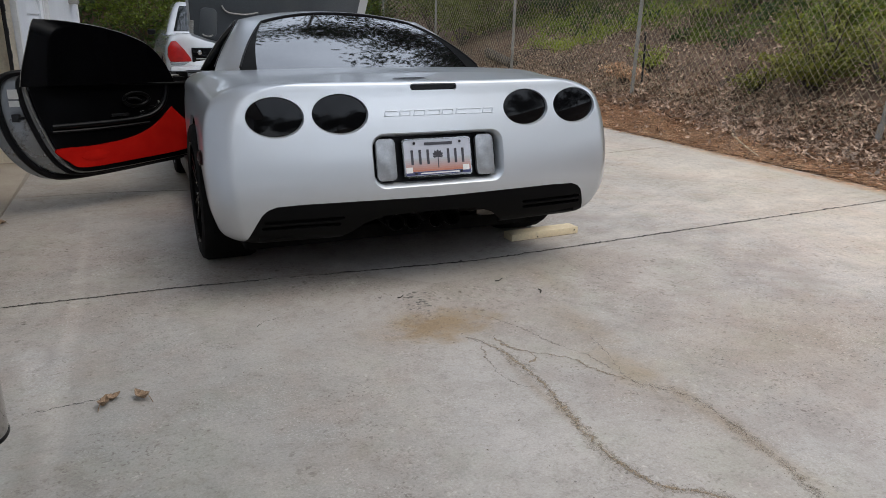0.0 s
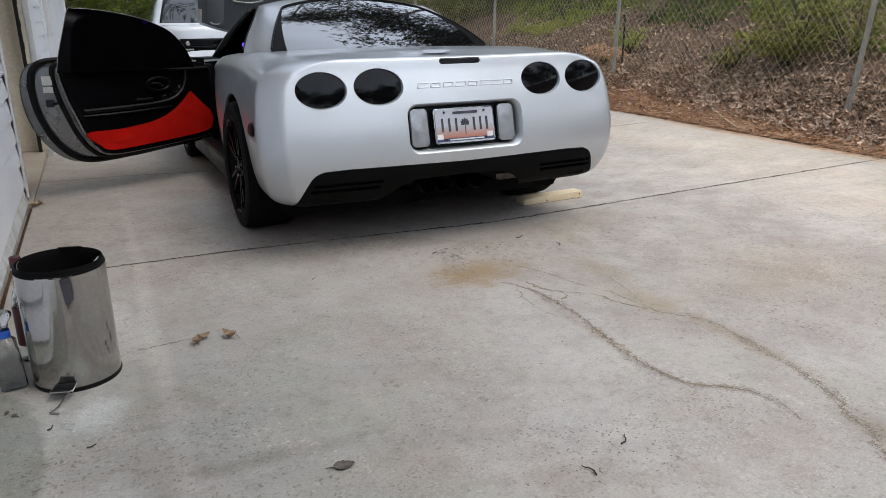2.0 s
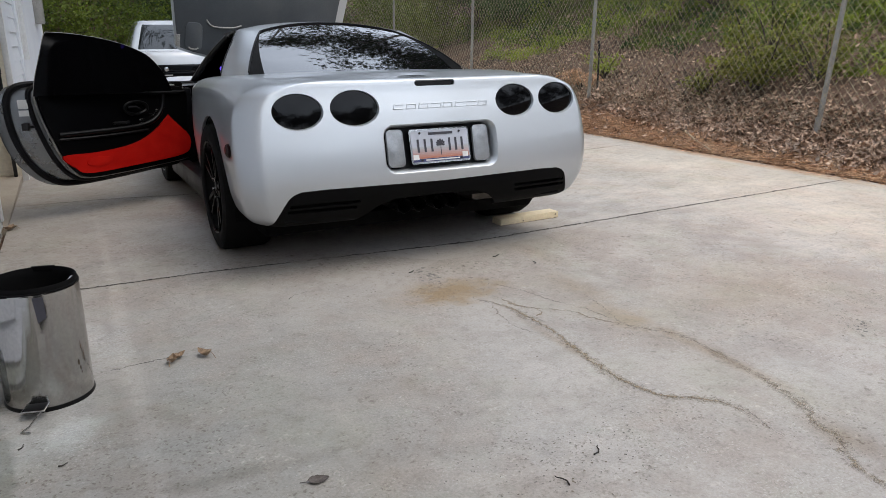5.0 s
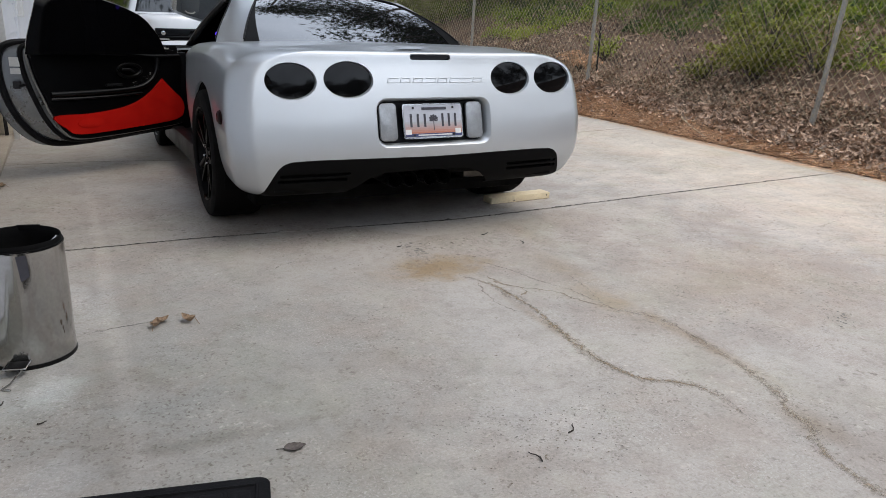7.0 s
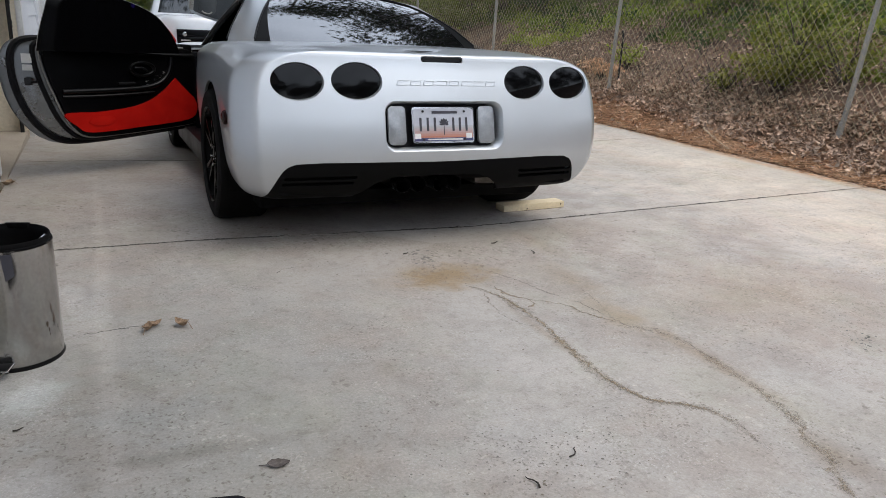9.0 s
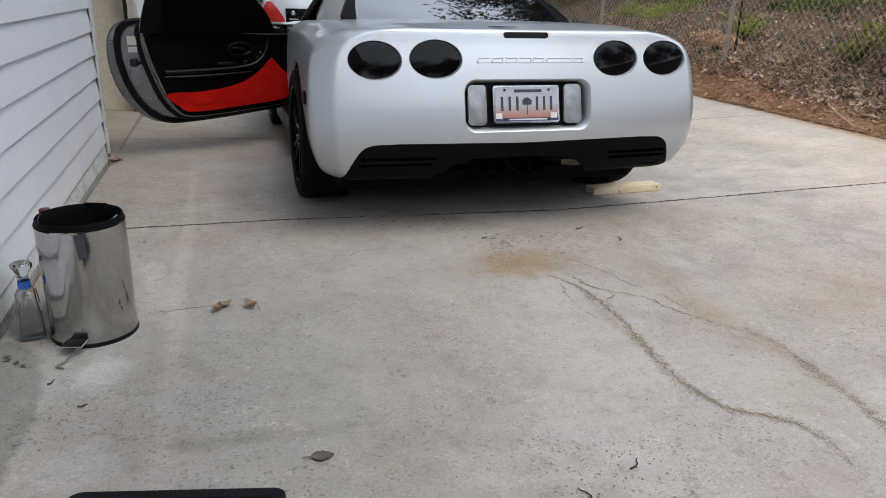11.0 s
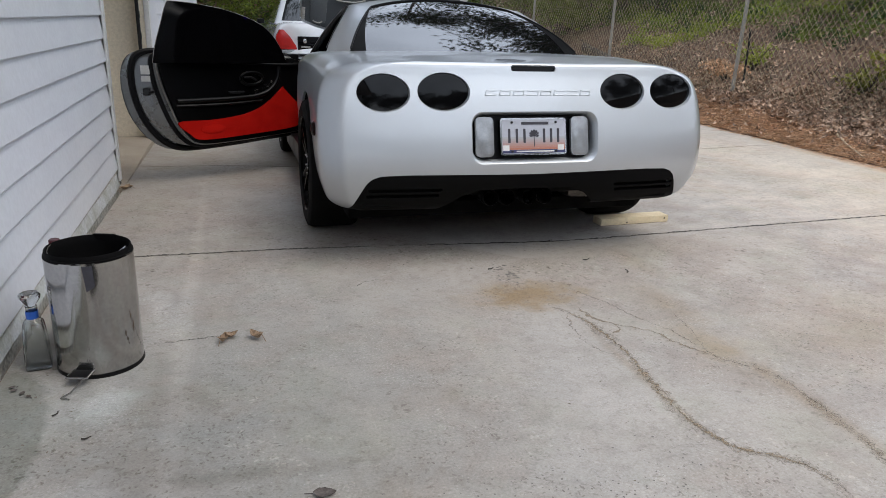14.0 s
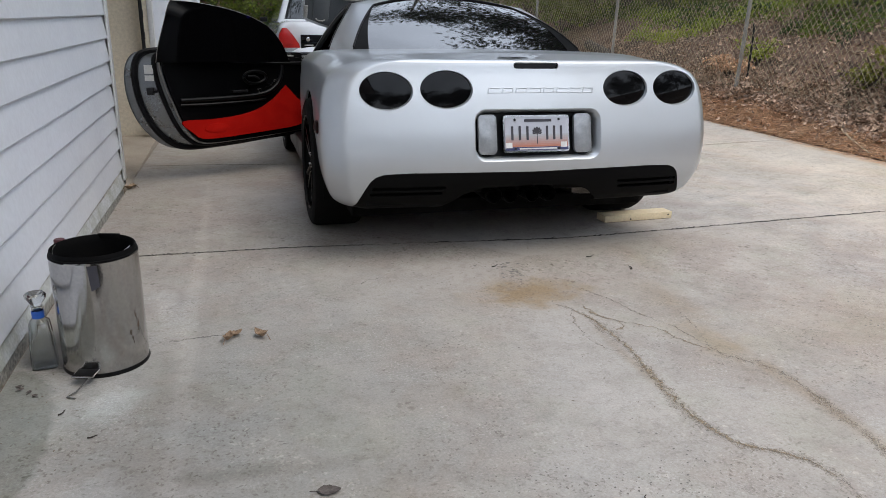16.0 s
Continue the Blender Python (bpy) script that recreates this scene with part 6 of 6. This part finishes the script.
def make_mat():
    o = thing("rubber_mat", "black rubber floor mat with a ribbed border", "floor mat", Matrix.Translation((-1.217, -1.68, 0)) @ pose(0, 0, 0, 0, 0, -12.5))
    b = plate(rounded(-0.46, -0.72, 0.0, 0.0, 0.03), 0.012, Matrix.Translation((0, 0, 0.001)) @ pose(0, 0, 0, -90) @ pose(0, 0, 0, 0, 180, 0) @ Matrix.Diagonal((-1, 1, 1, 1)))
    bmesh.ops.transform(b, matrix=Matrix.Identity(4), verts=b.verts)
    zs_ = [v.co.z for v in b.verts]
    bmesh.ops.translate(b, vec=(0, 0, 0.002 - min(zs_)), verts=b.verts)
    ys_ = [v.co.y for v in b.verts]
    bmesh.ops.translate(b, vec=(0, -max(ys_), 0), verts=b.verts)
    bmesh.ops.recalc_face_normals(b, faces=b.faces)
    part("sheet", b, MAT_RUBBER, o)
    part("border", tube([(-0.43, -0.03, 0.015), (-0.03, -0.03, 0.015), (-0.03, -0.69, 0.015), (-0.43, -0.69, 0.015), (-0.43, -0.03, 0.015)], 0.004, 6), MAT_RUBBER, o)
    for i in range(6):
        for j in range(9):
            x, y = -0.40 + i * 0.061, -0.10 - j * 0.066
            part("ridge", box((x, y, 0.012), (x + 0.05, y + 0.05, 0.018), 0.003), MAT_RUBBER, o)
    return o


make_mat()
CHM = Matrix.Translation((0.88, 0.545, slab_z(0.5) - 0.002)) @ pose(0, 0, 0, 0, 0, 3)
chock = part("wooden_chock", box((-0.235, -0.07, 0.004), (0.20, 0.02, 0.042), 0.002, None, CHM), CHOCKWOOD)
for x, z in ((-0.07, 0.014), (0.175, 0.026)):
    part("nail", lathe([(0, 0.001), (0.004, 0.0008), (0.005, 0)], 8, CHM @ Matrix.Translation((x, -0.0702, z)) @ pose(0, 0, 0, 90)), DARKMETAL, chock)
# A dark strip drawn in place of the shadow under the board.
part("underside", box((-0.228, -0.066, 0.0), (0.19, 0.018, 0.005), 0, None, CHM), BARK, chock, "dark strip in place of the shadow below the board")
tagged(chock, "pale pine board wedged behind a rear tyre", "wood block")


def dry_leaf(at, size, label, curl=0.3, spin=0.0, name="dead_leaf", material=SLABLEAF, lobes=0.0):
    b = bmesh.new()
    rows_ = []
    for k in range(9):
        t = k / 8
        w = 0.30 * size * math.sin(math.pi * t ** 0.8) ** 0.8 + 0.002
        w *= 1 + lobes * (-1) ** k
        z = curl * size * 0.5 * (2 * t - 1) ** 2
        rows_.append([b.verts.new((size * (t - 0.5), s * w, z + abs(s) * w * curl + 0.003 + 0.002 * noise.noise((k, s * 3, spin)))) for s in (-1, -0.5, 0, 0.5, 1)])
    for a, c in zip(rows_, rows_[1:]):
        for k in range(4):
            b.faces.new((a[k], a[k + 1], c[k + 1], c[k]))
    low = min(v.co.z for v in b.verts)
    bmesh.ops.translate(b, vec=(0, 0, 0.003 - low), verts=b.verts)
    skinned(b, 0.0008)
    tube([(-0.5 * size, 0, curl * size * 0.5 + 0.003 - low), (-0.85 * size, 0.02 * size, 0.004)], 0.0012, 5, b)
    o = part(name, b, material)
    o.matrix_world = Matrix.Translation((at[0], at[1], slab_z(at[1]))) @ pose(0, 0, 0, 0, 0, spin)
    return tagged(o, label, "leaf", "dead leaves on the driveway")


dry_leaf((-1.126, -1.572), 0.055, "flat grey-brown dead leaf on concrete", 0.15, 352, material=GREYLEAF, lobes=0.07)
dry_leaf((-1.250, -0.655), 0.06, "curled brown dead leaf on concrete", 0.8, 128, lobes=0.04)
dry_leaf((-1.335, -0.63), 0.05, "crumpled dead leaf on concrete", 0.75, 20, lobes=0.06)
dry_leaf((-1.36, -0.66), 0.05, "crumpled dead leaf on concrete", 0.9, 70, lobes=0.06)
for x, y, a in ((-1.945, -0.882, 20), (-1.918, -0.905, 75), (-1.897, -0.93, 140), (-1.955, -0.862, 200)):
    dry_leaf((x, y), 0.017, "small dark leaf scrap by the wall", 0.3, a, material=GREYLEAF)
dry_leaf((-1.985, 1.93), 0.09, "brown dead leaf caught at the corner post", 0.6, 60)
dry_leaf((-1.97, 2.0), 0.07, "brown dead leaf caught at the corner post", 0.4, 130)
for x, y, a, n in ((-0.416, -1.789, 40, 0.05), (-0.579, -1.858, 100, 0.05), (0.293, -0.082, 20, 0.05), (0.40, -0.27, 70, 0.05), (-1.80, -1.05, 60, 0.028), (-1.70, -1.20, 15, 0.024), (0.22, 0.23, 10, 0.07), (-0.2, -0.12, 30, 0.04)):
    c_, s_ = math.cos(radians(a)), math.sin(radians(a))
    pts = [(x + c_ * t * n - s_ * w * n, y + s_ * t * n + c_ * w * n, slab_z(y) + 0.005) for t, w in ((-0.5, 0.1), (-0.2, -0.06), (0.1, -0.02), (0.35, 0.14), (0.5, 0.12))]
    tagged(part("twig", tube(pts, 0.0026, 5, None, 0.0012), DARKDIRT), "short dark twig on the concrete", "twig", "twigs on the driveway")
rng = np.random.default_rng(5)
cr = []
for k in range(420):
    r = rng.random()
    if r < 0.35:
        x, y = rng.normal(-1.86, 0.06), rng.uniform(-1.2, 1.9)
    elif r < 0.6:
        x, y = rng.normal(-0.25, 0.25), rng.normal(-0.1, 0.18)
    else:
        x, y = rng.uniform(-1.9, 3.6), rng.uniform(-2.0, 2.0)
    cr.append((max(x, -1.98), y, slab_z(y, x) + 0.003))
tagged(leaves("debris", cr, rng.uniform(0.004, 0.013, len(cr)), GRIT, 0.5, 0.2, 0.95, 8), "scattered crumbs of dirt and leaf on the slab", "debris", kind="stuff")


# ---- chain-link fence on the bank ----
FX = 4.64


def rail_z(y):
    return 1.45 + 0.05 * (y - 1.3)


def base_z(y):
    return bank_z(FX, y)


def make_fence():
    f = thing("fence", "galvanised chain-link fence on steel posts", "fence")
    posts = [-5.26, -1.93, 1.40, 4.83, 8.07, 11.4, 14.73]
    for y in posts:
        top = rail_z(y)
        z0 = base_z(y) - 0.05
        lean = -0.12 if abs(y - 1.4) < 0.1 else -0.06
        b = tube([(FX + 0.035, y, z0), (FX + 0.035, y + lean * 0.5, (z0 + top) / 2), (FX + 0.035, y + lean, top + 0.02)], 0.023, 14)
        p = part("post", b, GALV, f, "leaning steel tube post" if lean < -0.1 else "")
        part("cap", lathe([(0.025, 0.0), (0.025, 0.02), (0.016, 0.035), (0, 0.04)], 14, Matrix.Translation((FX + 0.035, y + lean, top))), GALV, p)
        if lean < -0.1:
            part("sleeve", tube([(FX + 0.035, y, z0), (FX + 0.035, y - 0.012, z0 + 0.22)], 0.027, 14), GALV, p)
    part("top_rail", tube([(FX + 0.03, y, rail_z(y)) for y in np.linspace(-5.3, 14.8, 24)], 0.018, 10), GALV, f)
    px, pz = 0.044, 0.105
    verts, faces = [], []
    r = 0.0021
    n = int(20 / px)
    for i in range(n):
        y0 = -5.2 + i * px
        zb = base_z(y0) + 0.03
        m = int((rail_z(y0) - zb) / (pz / 2))
        for j in range(m + 1):
            sgn = 1 if (j + i) % 2 else -1
            z = rail_z(y0) - j * pz / 2
            y = y0 + sgn * px / 2 * 1.02
            sag = 0.012 * noise.noise((y * 0.8, z * 1.5, 2))
            x = FX + sgn * 0.002 + sag
            k = len(verts)
            verts += [(x + r, y, z), (x - r * 0.5, y + r, z), (x - r * 0.5, y - r, z)]
            if j:
                for q in range(3):
                    a, c = k - 3 + q, k - 3 + (q + 1) % 3
                    faces.append((a, c, c + 3, a + 3))
    me = bpy.data.meshes.new("mesh_wire")
    me.from_pydata(verts, [], faces)
    me.materials.append(WIRE)
    w = new("wire_mesh", me)
    w.parent = f
    tagged(w, "woven diamond wire", kind="stuff")
    part("tension_wire", tube([(FX, y, base_z(y) + 0.04) for y in np.linspace(-5.2, 14.7, 60)], 0.002, 5), WIRE, f)
    return f


make_fence()
b = tube([(4.95, 5.0, bank_z(4.95, 5.0)), (4.96, 5.01, 0.9), (4.94, 5.0, 1.05)], 0.014, 6)
tagged(part("stake", b, DARKMETAL), "thin dark metal stake behind the fence", "stake")
b = tube([(4.22, 2.62, bank_z(4.22, 2.62) + 0.03), (4.07, 2.3, bank_z(4.07, 2.3) + 0.025), (3.90, 1.92, bank_z(3.9, 1.92) + 0.02)], 0.010, 6, None, 0.005)
tagged(part("fallen_branch", b, PINE), "thin pale fallen branch on the leaf litter", "branch")
b = tube([(5.0, 8.6, bank_z(5, 8.6) + 0.06), (5.3, 10.2, bank_z(5.3, 10.2) + 0.08)], 0.09, 10)
tagged(part("fallen_log", b, BARK), "pale fallen log beyond the fence", "log")


# ---- litter and plants ----
def spread(n, x0, x1, y0, y1, lift, keep=lambda x, y: True, seed=3):
    r = np.random.default_rng(seed)
    out = []
    while len(out) < n:
        x, y = r.uniform(x0, x1), r.uniform(y0, y1)
        if keep(x, y):
            out.append((x, y, bank_z(x, y) + r.uniform(*lift)))
    return out


rs = np.random.default_rng(9)
straw_edge = lambda y: float(np.interp(y, (0.5, 1.2, 3.1, 4.4, 10), (3.98, 4.03, 4.22, 4.42, 4.55)))
edge_fade = lambda x, y: rs.random() < min(1, max(0.07, (x - straw_edge(y) + 0.10) / 0.25)) * (1 if x < 5.1 + 0.3 * noise.noise((y * 0.8, 1, 2)) else 0.16)
pts = spread(50000, 3.86, 7.6, -2.0, 10, (0.005, 0.045), edge_fade, 3)
tagged(leaves("leaf_litter", pts, 0.026 + 0.062 * rs.random(len(pts)) ** 1.6, DRYLEAF, 0.36, 0.9, 0.5, 4, True), "curled brown oak leaves on the bank", "leaf litter", kind="stuff")
pts = spread(62000, 3.80, 4.85, -2.5, 10, (0.004, 0.025), lambda x, y: rs.random() < min(1, max(0.06, 1 - (x - straw_edge(y)) * 4)), 5)
tagged(leaves("pine_straw", pts, rs.uniform(0.07, 0.16, len(pts)), PINESTRAW, 0.055, 0.1, 0.93, 6), "red-brown pine needles along the slab edge", "pine straw", kind="stuff")
spill = np.random.default_rng(52)
pts = []
while len(pts) < 1500:
    x, y = 3.85 - abs(spill.normal(0, 0.045)), spill.uniform(-2.2, 9)
    if spill.random() < 0.55 + 0.9 * noise.noise((y * 1.7, 4, 1)):
        pts.append((x, y, slab_z(y, x) + spill.uniform(0.003, 0.008)))
tagged(leaves("pine_straw", pts, spill.uniform(0.04, 0.12, len(pts)), PINESTRAW, 0.06, 0.1, 0.97, 53), "stray pine needles spilled over the slab edge", "pine straw", kind="stuff")


def mounds(n, x0, x1, y0, y1, keep, size, per, leaf, seed):
    """Places and sizes of leaves that heap up into n low mounds on the bank."""
    r = np.random.default_rng(seed)
    out = []
    while len(out) < n:
        x, y = r.uniform(x0, x1), r.uniform(y0, y1)
        if not keep(x, y):
            continue
        out.append(None)
        rad = r.uniform(*size)
        d = r.normal(0, 1, (per, 3))
        d /= np.linalg.norm(d, axis=1)[:, None]
        d[:, 2] = np.abs(d[:, 2]) * r.uniform(0.7, 1.5)
        c = np.array((x, y, bank_z(x, y))) + d * rad * r.uniform(0.55, 1.05, (per, 1))
        out[-1] = (c, leaf * r.uniform(0.55, 1.25, per))
    return np.vstack([c for c, _ in out]), np.concatenate([q for _, q in out])


grass_edge = lambda y: float(np.interp(y, (-2, 1, 2.5, 4, 6, 9), (5.9, 5.7, 5.8, 6.3, 6.35, 6.4)))
green_slope = lambda x, y: noise.noise((x * 0.5, y * 0.45, 11)) + 0.5 * (x - grass_edge(y)) > 0.0
sunny = lambda x, y: noise.noise((x * 0.55 + 5, y * 0.5, 3)) + 0.3 * (x - grass_edge(y) - 0.3) > 0.0
for label, count, x0, x1, keep, size, per, leaf, material, seed in (
        ("low dark green vines and weeds on the bank", 220, 5.5, 12, green_slope, (0.10, 0.30), 85, 0.075, DEEP, 7),
        ("low green weeds and vines on the bank", 620, 5.6, 12, green_slope, (0.08, 0.26), 70, 0.07, GREEN, 8)):
    pts, sz = mounds(count, x0, x1, -3, 14, keep, size, per, leaf, seed)
    tagged(leaves("undergrowth", pts, sz, material, 0.42, 0.6, 0.2, seed), label, "undergrowth", kind="stuff")
pts, sz = mounds(740, 5.7, 11, -3, 13, sunny, (0.08, 0.26), 75, 0.085, 17)
tagged(leaves("grass_patch", pts, sz, BRIGHT, 0.22, 0.7, 0.1, 9), "bright green grass and sprouts on the bank", "grass", kind="stuff")
pts = spread(26000, 5.6, 10.5, -2, 13, (0.02, 0.10), lambda x, y: x > grass_edge(y) + 0.35 * noise.noise((x * 1.3, y * 1.3, 6)), 18)
tagged(leaves("grass_patch", pts, rs.uniform(0.07, 0.17, len(pts)), GREEN, 0.14, 0.8, 0.1, 19), "long green grass over the upper bank", "grass", kind="stuff")
pts = spread(5200, 4.9, 9.5, -3, 12, (0.02, 0.16), lambda x, y: noise.noise((x * 1.1, y * 1.1, 31)) > 0.0, 33)
tagged(leaves("dead_stalks", pts, rs.uniform(0.12, 0.34, len(pts)), BARK, 0.035, 0.3, 0.1, 34), "thin dead stems and twigs on the bank", "twigs", kind="stuff")


def make_bush(x, y, h, r, n, material, label, seed, leaf=0.06, name="bush", limbs=9, loose=0.17, low=0.5):
    """A shrub: forking stems and a ragged crown of small leaves in clumps."""
    q = random.Random(seed)
    z0 = bank_z(x, y) - 0.02
    root = thing(name, label, "bush", Matrix.Translation((x, y, z0)), group="shrubs behind the fence" if name == "bush" else "thickets" if name == "thicket" else "")
    b = bmesh.new()
    tips = []
    for k in range(limbs):
        a, s = q.uniform(0, 6.28), q.uniform(0.25, 1)
        tip = Vector((math.cos(a) * r * s, math.sin(a) * r * s, h * q.uniform(low, 1.0)))
        tube([(0, 0, 0), tip * 0.4 + Vector((q.uniform(-.05, .05), q.uniform(-.05, .05), 0.05)), tip], 0.013, 5, b, 0.004)
        tips += [tip, tip * 0.75, tip * 0.55 + Vector((q.uniform(-.2, .2) * r, q.uniform(-.2, .2) * r, 0))]
    part("stem", b, BARK, root)
    cs = []
    for _ in range(n):
        t = q.choice(tips)
        cs.append((t.x + q.gauss(0, r * loose), t.y + q.gauss(0, r * loose), max(0.03, t.z + q.gauss(0, h * loose * 0.4))))
    lv = leaves("foliage", cs, [leaf * q.uniform(0.6, 1.3) for _ in range(n)], material, 0.5, 0.5, 0.3, seed)
    lv.parent = root
    return root


make_bush(5.35, 2.70, 0.95, 0.72, 3600, OLIVE, "leafy olive green shrub growing behind the fence", 21, 0.052, limbs=20, loose=0.085, low=0.22)
make_bush(5.6, 2.15, 0.72, 0.5, 1000, OLIVE, "yellow-green shrub growing behind the fence", 22, 0.045, low=0.25)
make_bush(5.12, 3.25, 0.42, 0.30, 420, OLIVE, "small yellow-green shrub behind the fence", 23, 0.05, low=0.3)
make_bush(6.1, 3.2, 1.05, 0.45, 1100, GREEN, "tall thin sapling behind the fence", 24, 0.055, loose=0.12)
make_bush(4.95, 5.35, 0.30, 0.30, 900, PINESTRAW, "dead rust-brown fern at the foot of a fence post", 29, 0.05, "dead_fern")
make_bush(5.3, 5.3, 0.35, 0.3, 500, BRIGHT, "small yellow-green weed by a fence post", 25, 0.05)
make_bush(5.5, 1.0, 0.35, 0.3, 350, GREEN, "small green weed behind the fence", 26, 0.05)
for k, (x, y, h, r) in enumerate(((7.6, 5.5, 0.9, 0.9), (8.2, 8.5, 1.1, 1.1), (7.0, 10.5, 1.2, 1.2), (8.6, 2.6, 0.9, 1.0), (9.5, 0.2, 1.1, 1.2), (6.2, 13.0, 1.6, 1.3), (3.4, 14.5, 1.9, 1.5))):
    make_bush(x, y, h, r, 2200, GREEN if k % 2 else DEEP, "green thicket on the hillside", 40 + k, 0.09, "thicket")
for k, (x, y, h, r) in enumerate(((5.6, 12.2, 1.5, 1.1), (7.2, 12.2, 2.4, 1.5), (5.8, 14.2, 2.4, 1.5), (8.8, 11.4, 1.8, 1.4), (4.6, 16.4, 2.6, 1.6), (9.6, 7.8, 2.0, 1.5), (9.8, 4.8, 1.6, 1.3))):
    make_bush(x, y, h, r, 3400, DEEP if k % 2 else GREEN, "dense dark green thicket under the trees", 180 + k, 0.10, "thicket", 14, 0.13)
for k, (x, y, h, r) in enumerate(((-3.2, 17.0, 2.4, 1.9), (-0.6, 17.4, 2.6, 1.9), (-6.2, 14.5, 2.8, 2.2), (1.6, 18.0, 2.4, 1.8), (-2.0, 19.5, 3.4, 2.2), (-5.0, 19.5, 3.6, 2.4), (1.0, 20.5, 3.2, 2.2), (4.2, 19.0, 3.0, 2.0), (-8.5, 16.5, 3.6, 2.6))):
    make_bush(x, y, h, r, 7000, GREEN if k % 3 else DEEP, "dense green shrubs at the end of the drive", 60 + k, 0.095, "thicket", 18, 0.13, 0.2)
pts = spread(24000, -12, 6, 16.3, 24, (0.05, 0.7), lambda x, y: True, 27)
tagged(leaves("undergrowth", pts, rs.uniform(0.07, 0.16, len(pts)), DEEP, 0.55, 0.5, 0.2, 28), "dark green undergrowth on the hill ahead", "undergrowth", kind="stuff")


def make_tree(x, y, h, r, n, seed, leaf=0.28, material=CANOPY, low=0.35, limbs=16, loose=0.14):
    q = random.Random(seed)
    z0 = bank_z(x, y) - 0.1
    root = thing("tree", "tall leafy woodland tree with a brown trunk", "tree", Matrix.Translation((x, y, z0)), group="trees round the drive")
    b = tube([(0, 0, 0), (q.uniform(-.15, .15), q.uniform(-.15, .15), h * 0.3), (q.uniform(-.3, .3), q.uniform(-.3, .3), h * 0.65), (q.uniform(-.4, .4), q.uniform(-.4, .4), h * 0.95)], 0.19, 10, None, 0.04)
    part("trunk", b, BARK, root)
    ends = []
    for k in range(limbs):
        f = q.uniform(low, 0.95)
        a = q.uniform(0, 6.28)
        reach = r * (1.15 - 0.75 * f) * q.uniform(0.6, 1.2)
        s, e = Vector((0, 0, h * f)), Vector((math.cos(a) * reach, math.sin(a) * reach, h * f + reach * q.uniform(0.05, 0.45)))
        part("limb", tube([s, s.lerp(e, 0.5) + Vector((0, 0, 0.15)), e], 0.06, 6, None, 0.015), BARK, root)
        ends += [e, s.lerp(e, 0.7), s.lerp(e, 0.45)]
    cs = []
    for _ in range(n):
        t = q.choice(ends)
        cs.append((t.x + q.gauss(0, r * loose), t.y + q.gauss(0, r * loose), t.z + q.gauss(0, r * loose * 0.7)))
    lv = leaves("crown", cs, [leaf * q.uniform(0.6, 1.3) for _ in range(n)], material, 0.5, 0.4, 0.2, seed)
    lv.parent = root
    return root


for k, (x, y, h, r) in enumerate(((7.5, 14.5, 13, 4.5), (4.5, 19.5, 16, 5), (13, 15, 15, 5.5), (0.5, 24, 15, 5.5), (-8, 24, 14, 5.5),  (19, 4.0, 12, 4.5), (13.0, 7.0, 20, 8.5), (12.0, 10.5, 20, 7.5))):
    make_tree(x, y, h, r, 5200 if k < 6 else 12000, 80 + k, limbs=16 if k < 6 else 30, loose=0.14 if k < 6 else 0.075)
for k, (x, y, h, r) in enumerate(((-11, 22, 9, 4.0), (-5.5, 25, 9, 4.2), (-2.0, 27, 9.5, 4.2), (3.0, 27, 9.5, 4.2))):
    make_tree(x, y, h, r, 5200, 100 + k, 0.3, CANOPY, 0.08)
make_tree(-3.2, 12.6, 14, 5.6, 6500, 140, 0.24, CANOPY, 0.48, 24, 0.085)
for k, (x, y, h, r) in enumerate(((-7.5, -14, 11, 4.2), (-3.5, -20, 8, 3.4), (3.0, -26, 7.5, 3.4), (9, -23, 7.5, 3.6), (6, -20, 6.5, 3.2), (14, -20, 8, 4.0), (19, -17, 8, 4.2), (-12, -11, 12, 4.8))):
    make_tree(x, y, h, r, 4200, 120 + k, 0.3, CANOPY, 0.2)
# Unseen thickets, raised to keep low sky off the ground under the car.
for k, (x, y, h, r) in enumerate(((-9, -13, 5.0, 2.8), (-4.5, -15, 5.0, 3.0), (0.5, -16, 5.4, 3.2), (5.0, -14.5, 5.2, 3.2), (9.5, -12, 5.0, 3.2), (14, -9, 5.0, 3.2))):
    make_bush(x, y, h, r, 4500, CANOPY, "unseen dark green shrubs across the end of the drive", 160 + k, 0.22, "thicket")
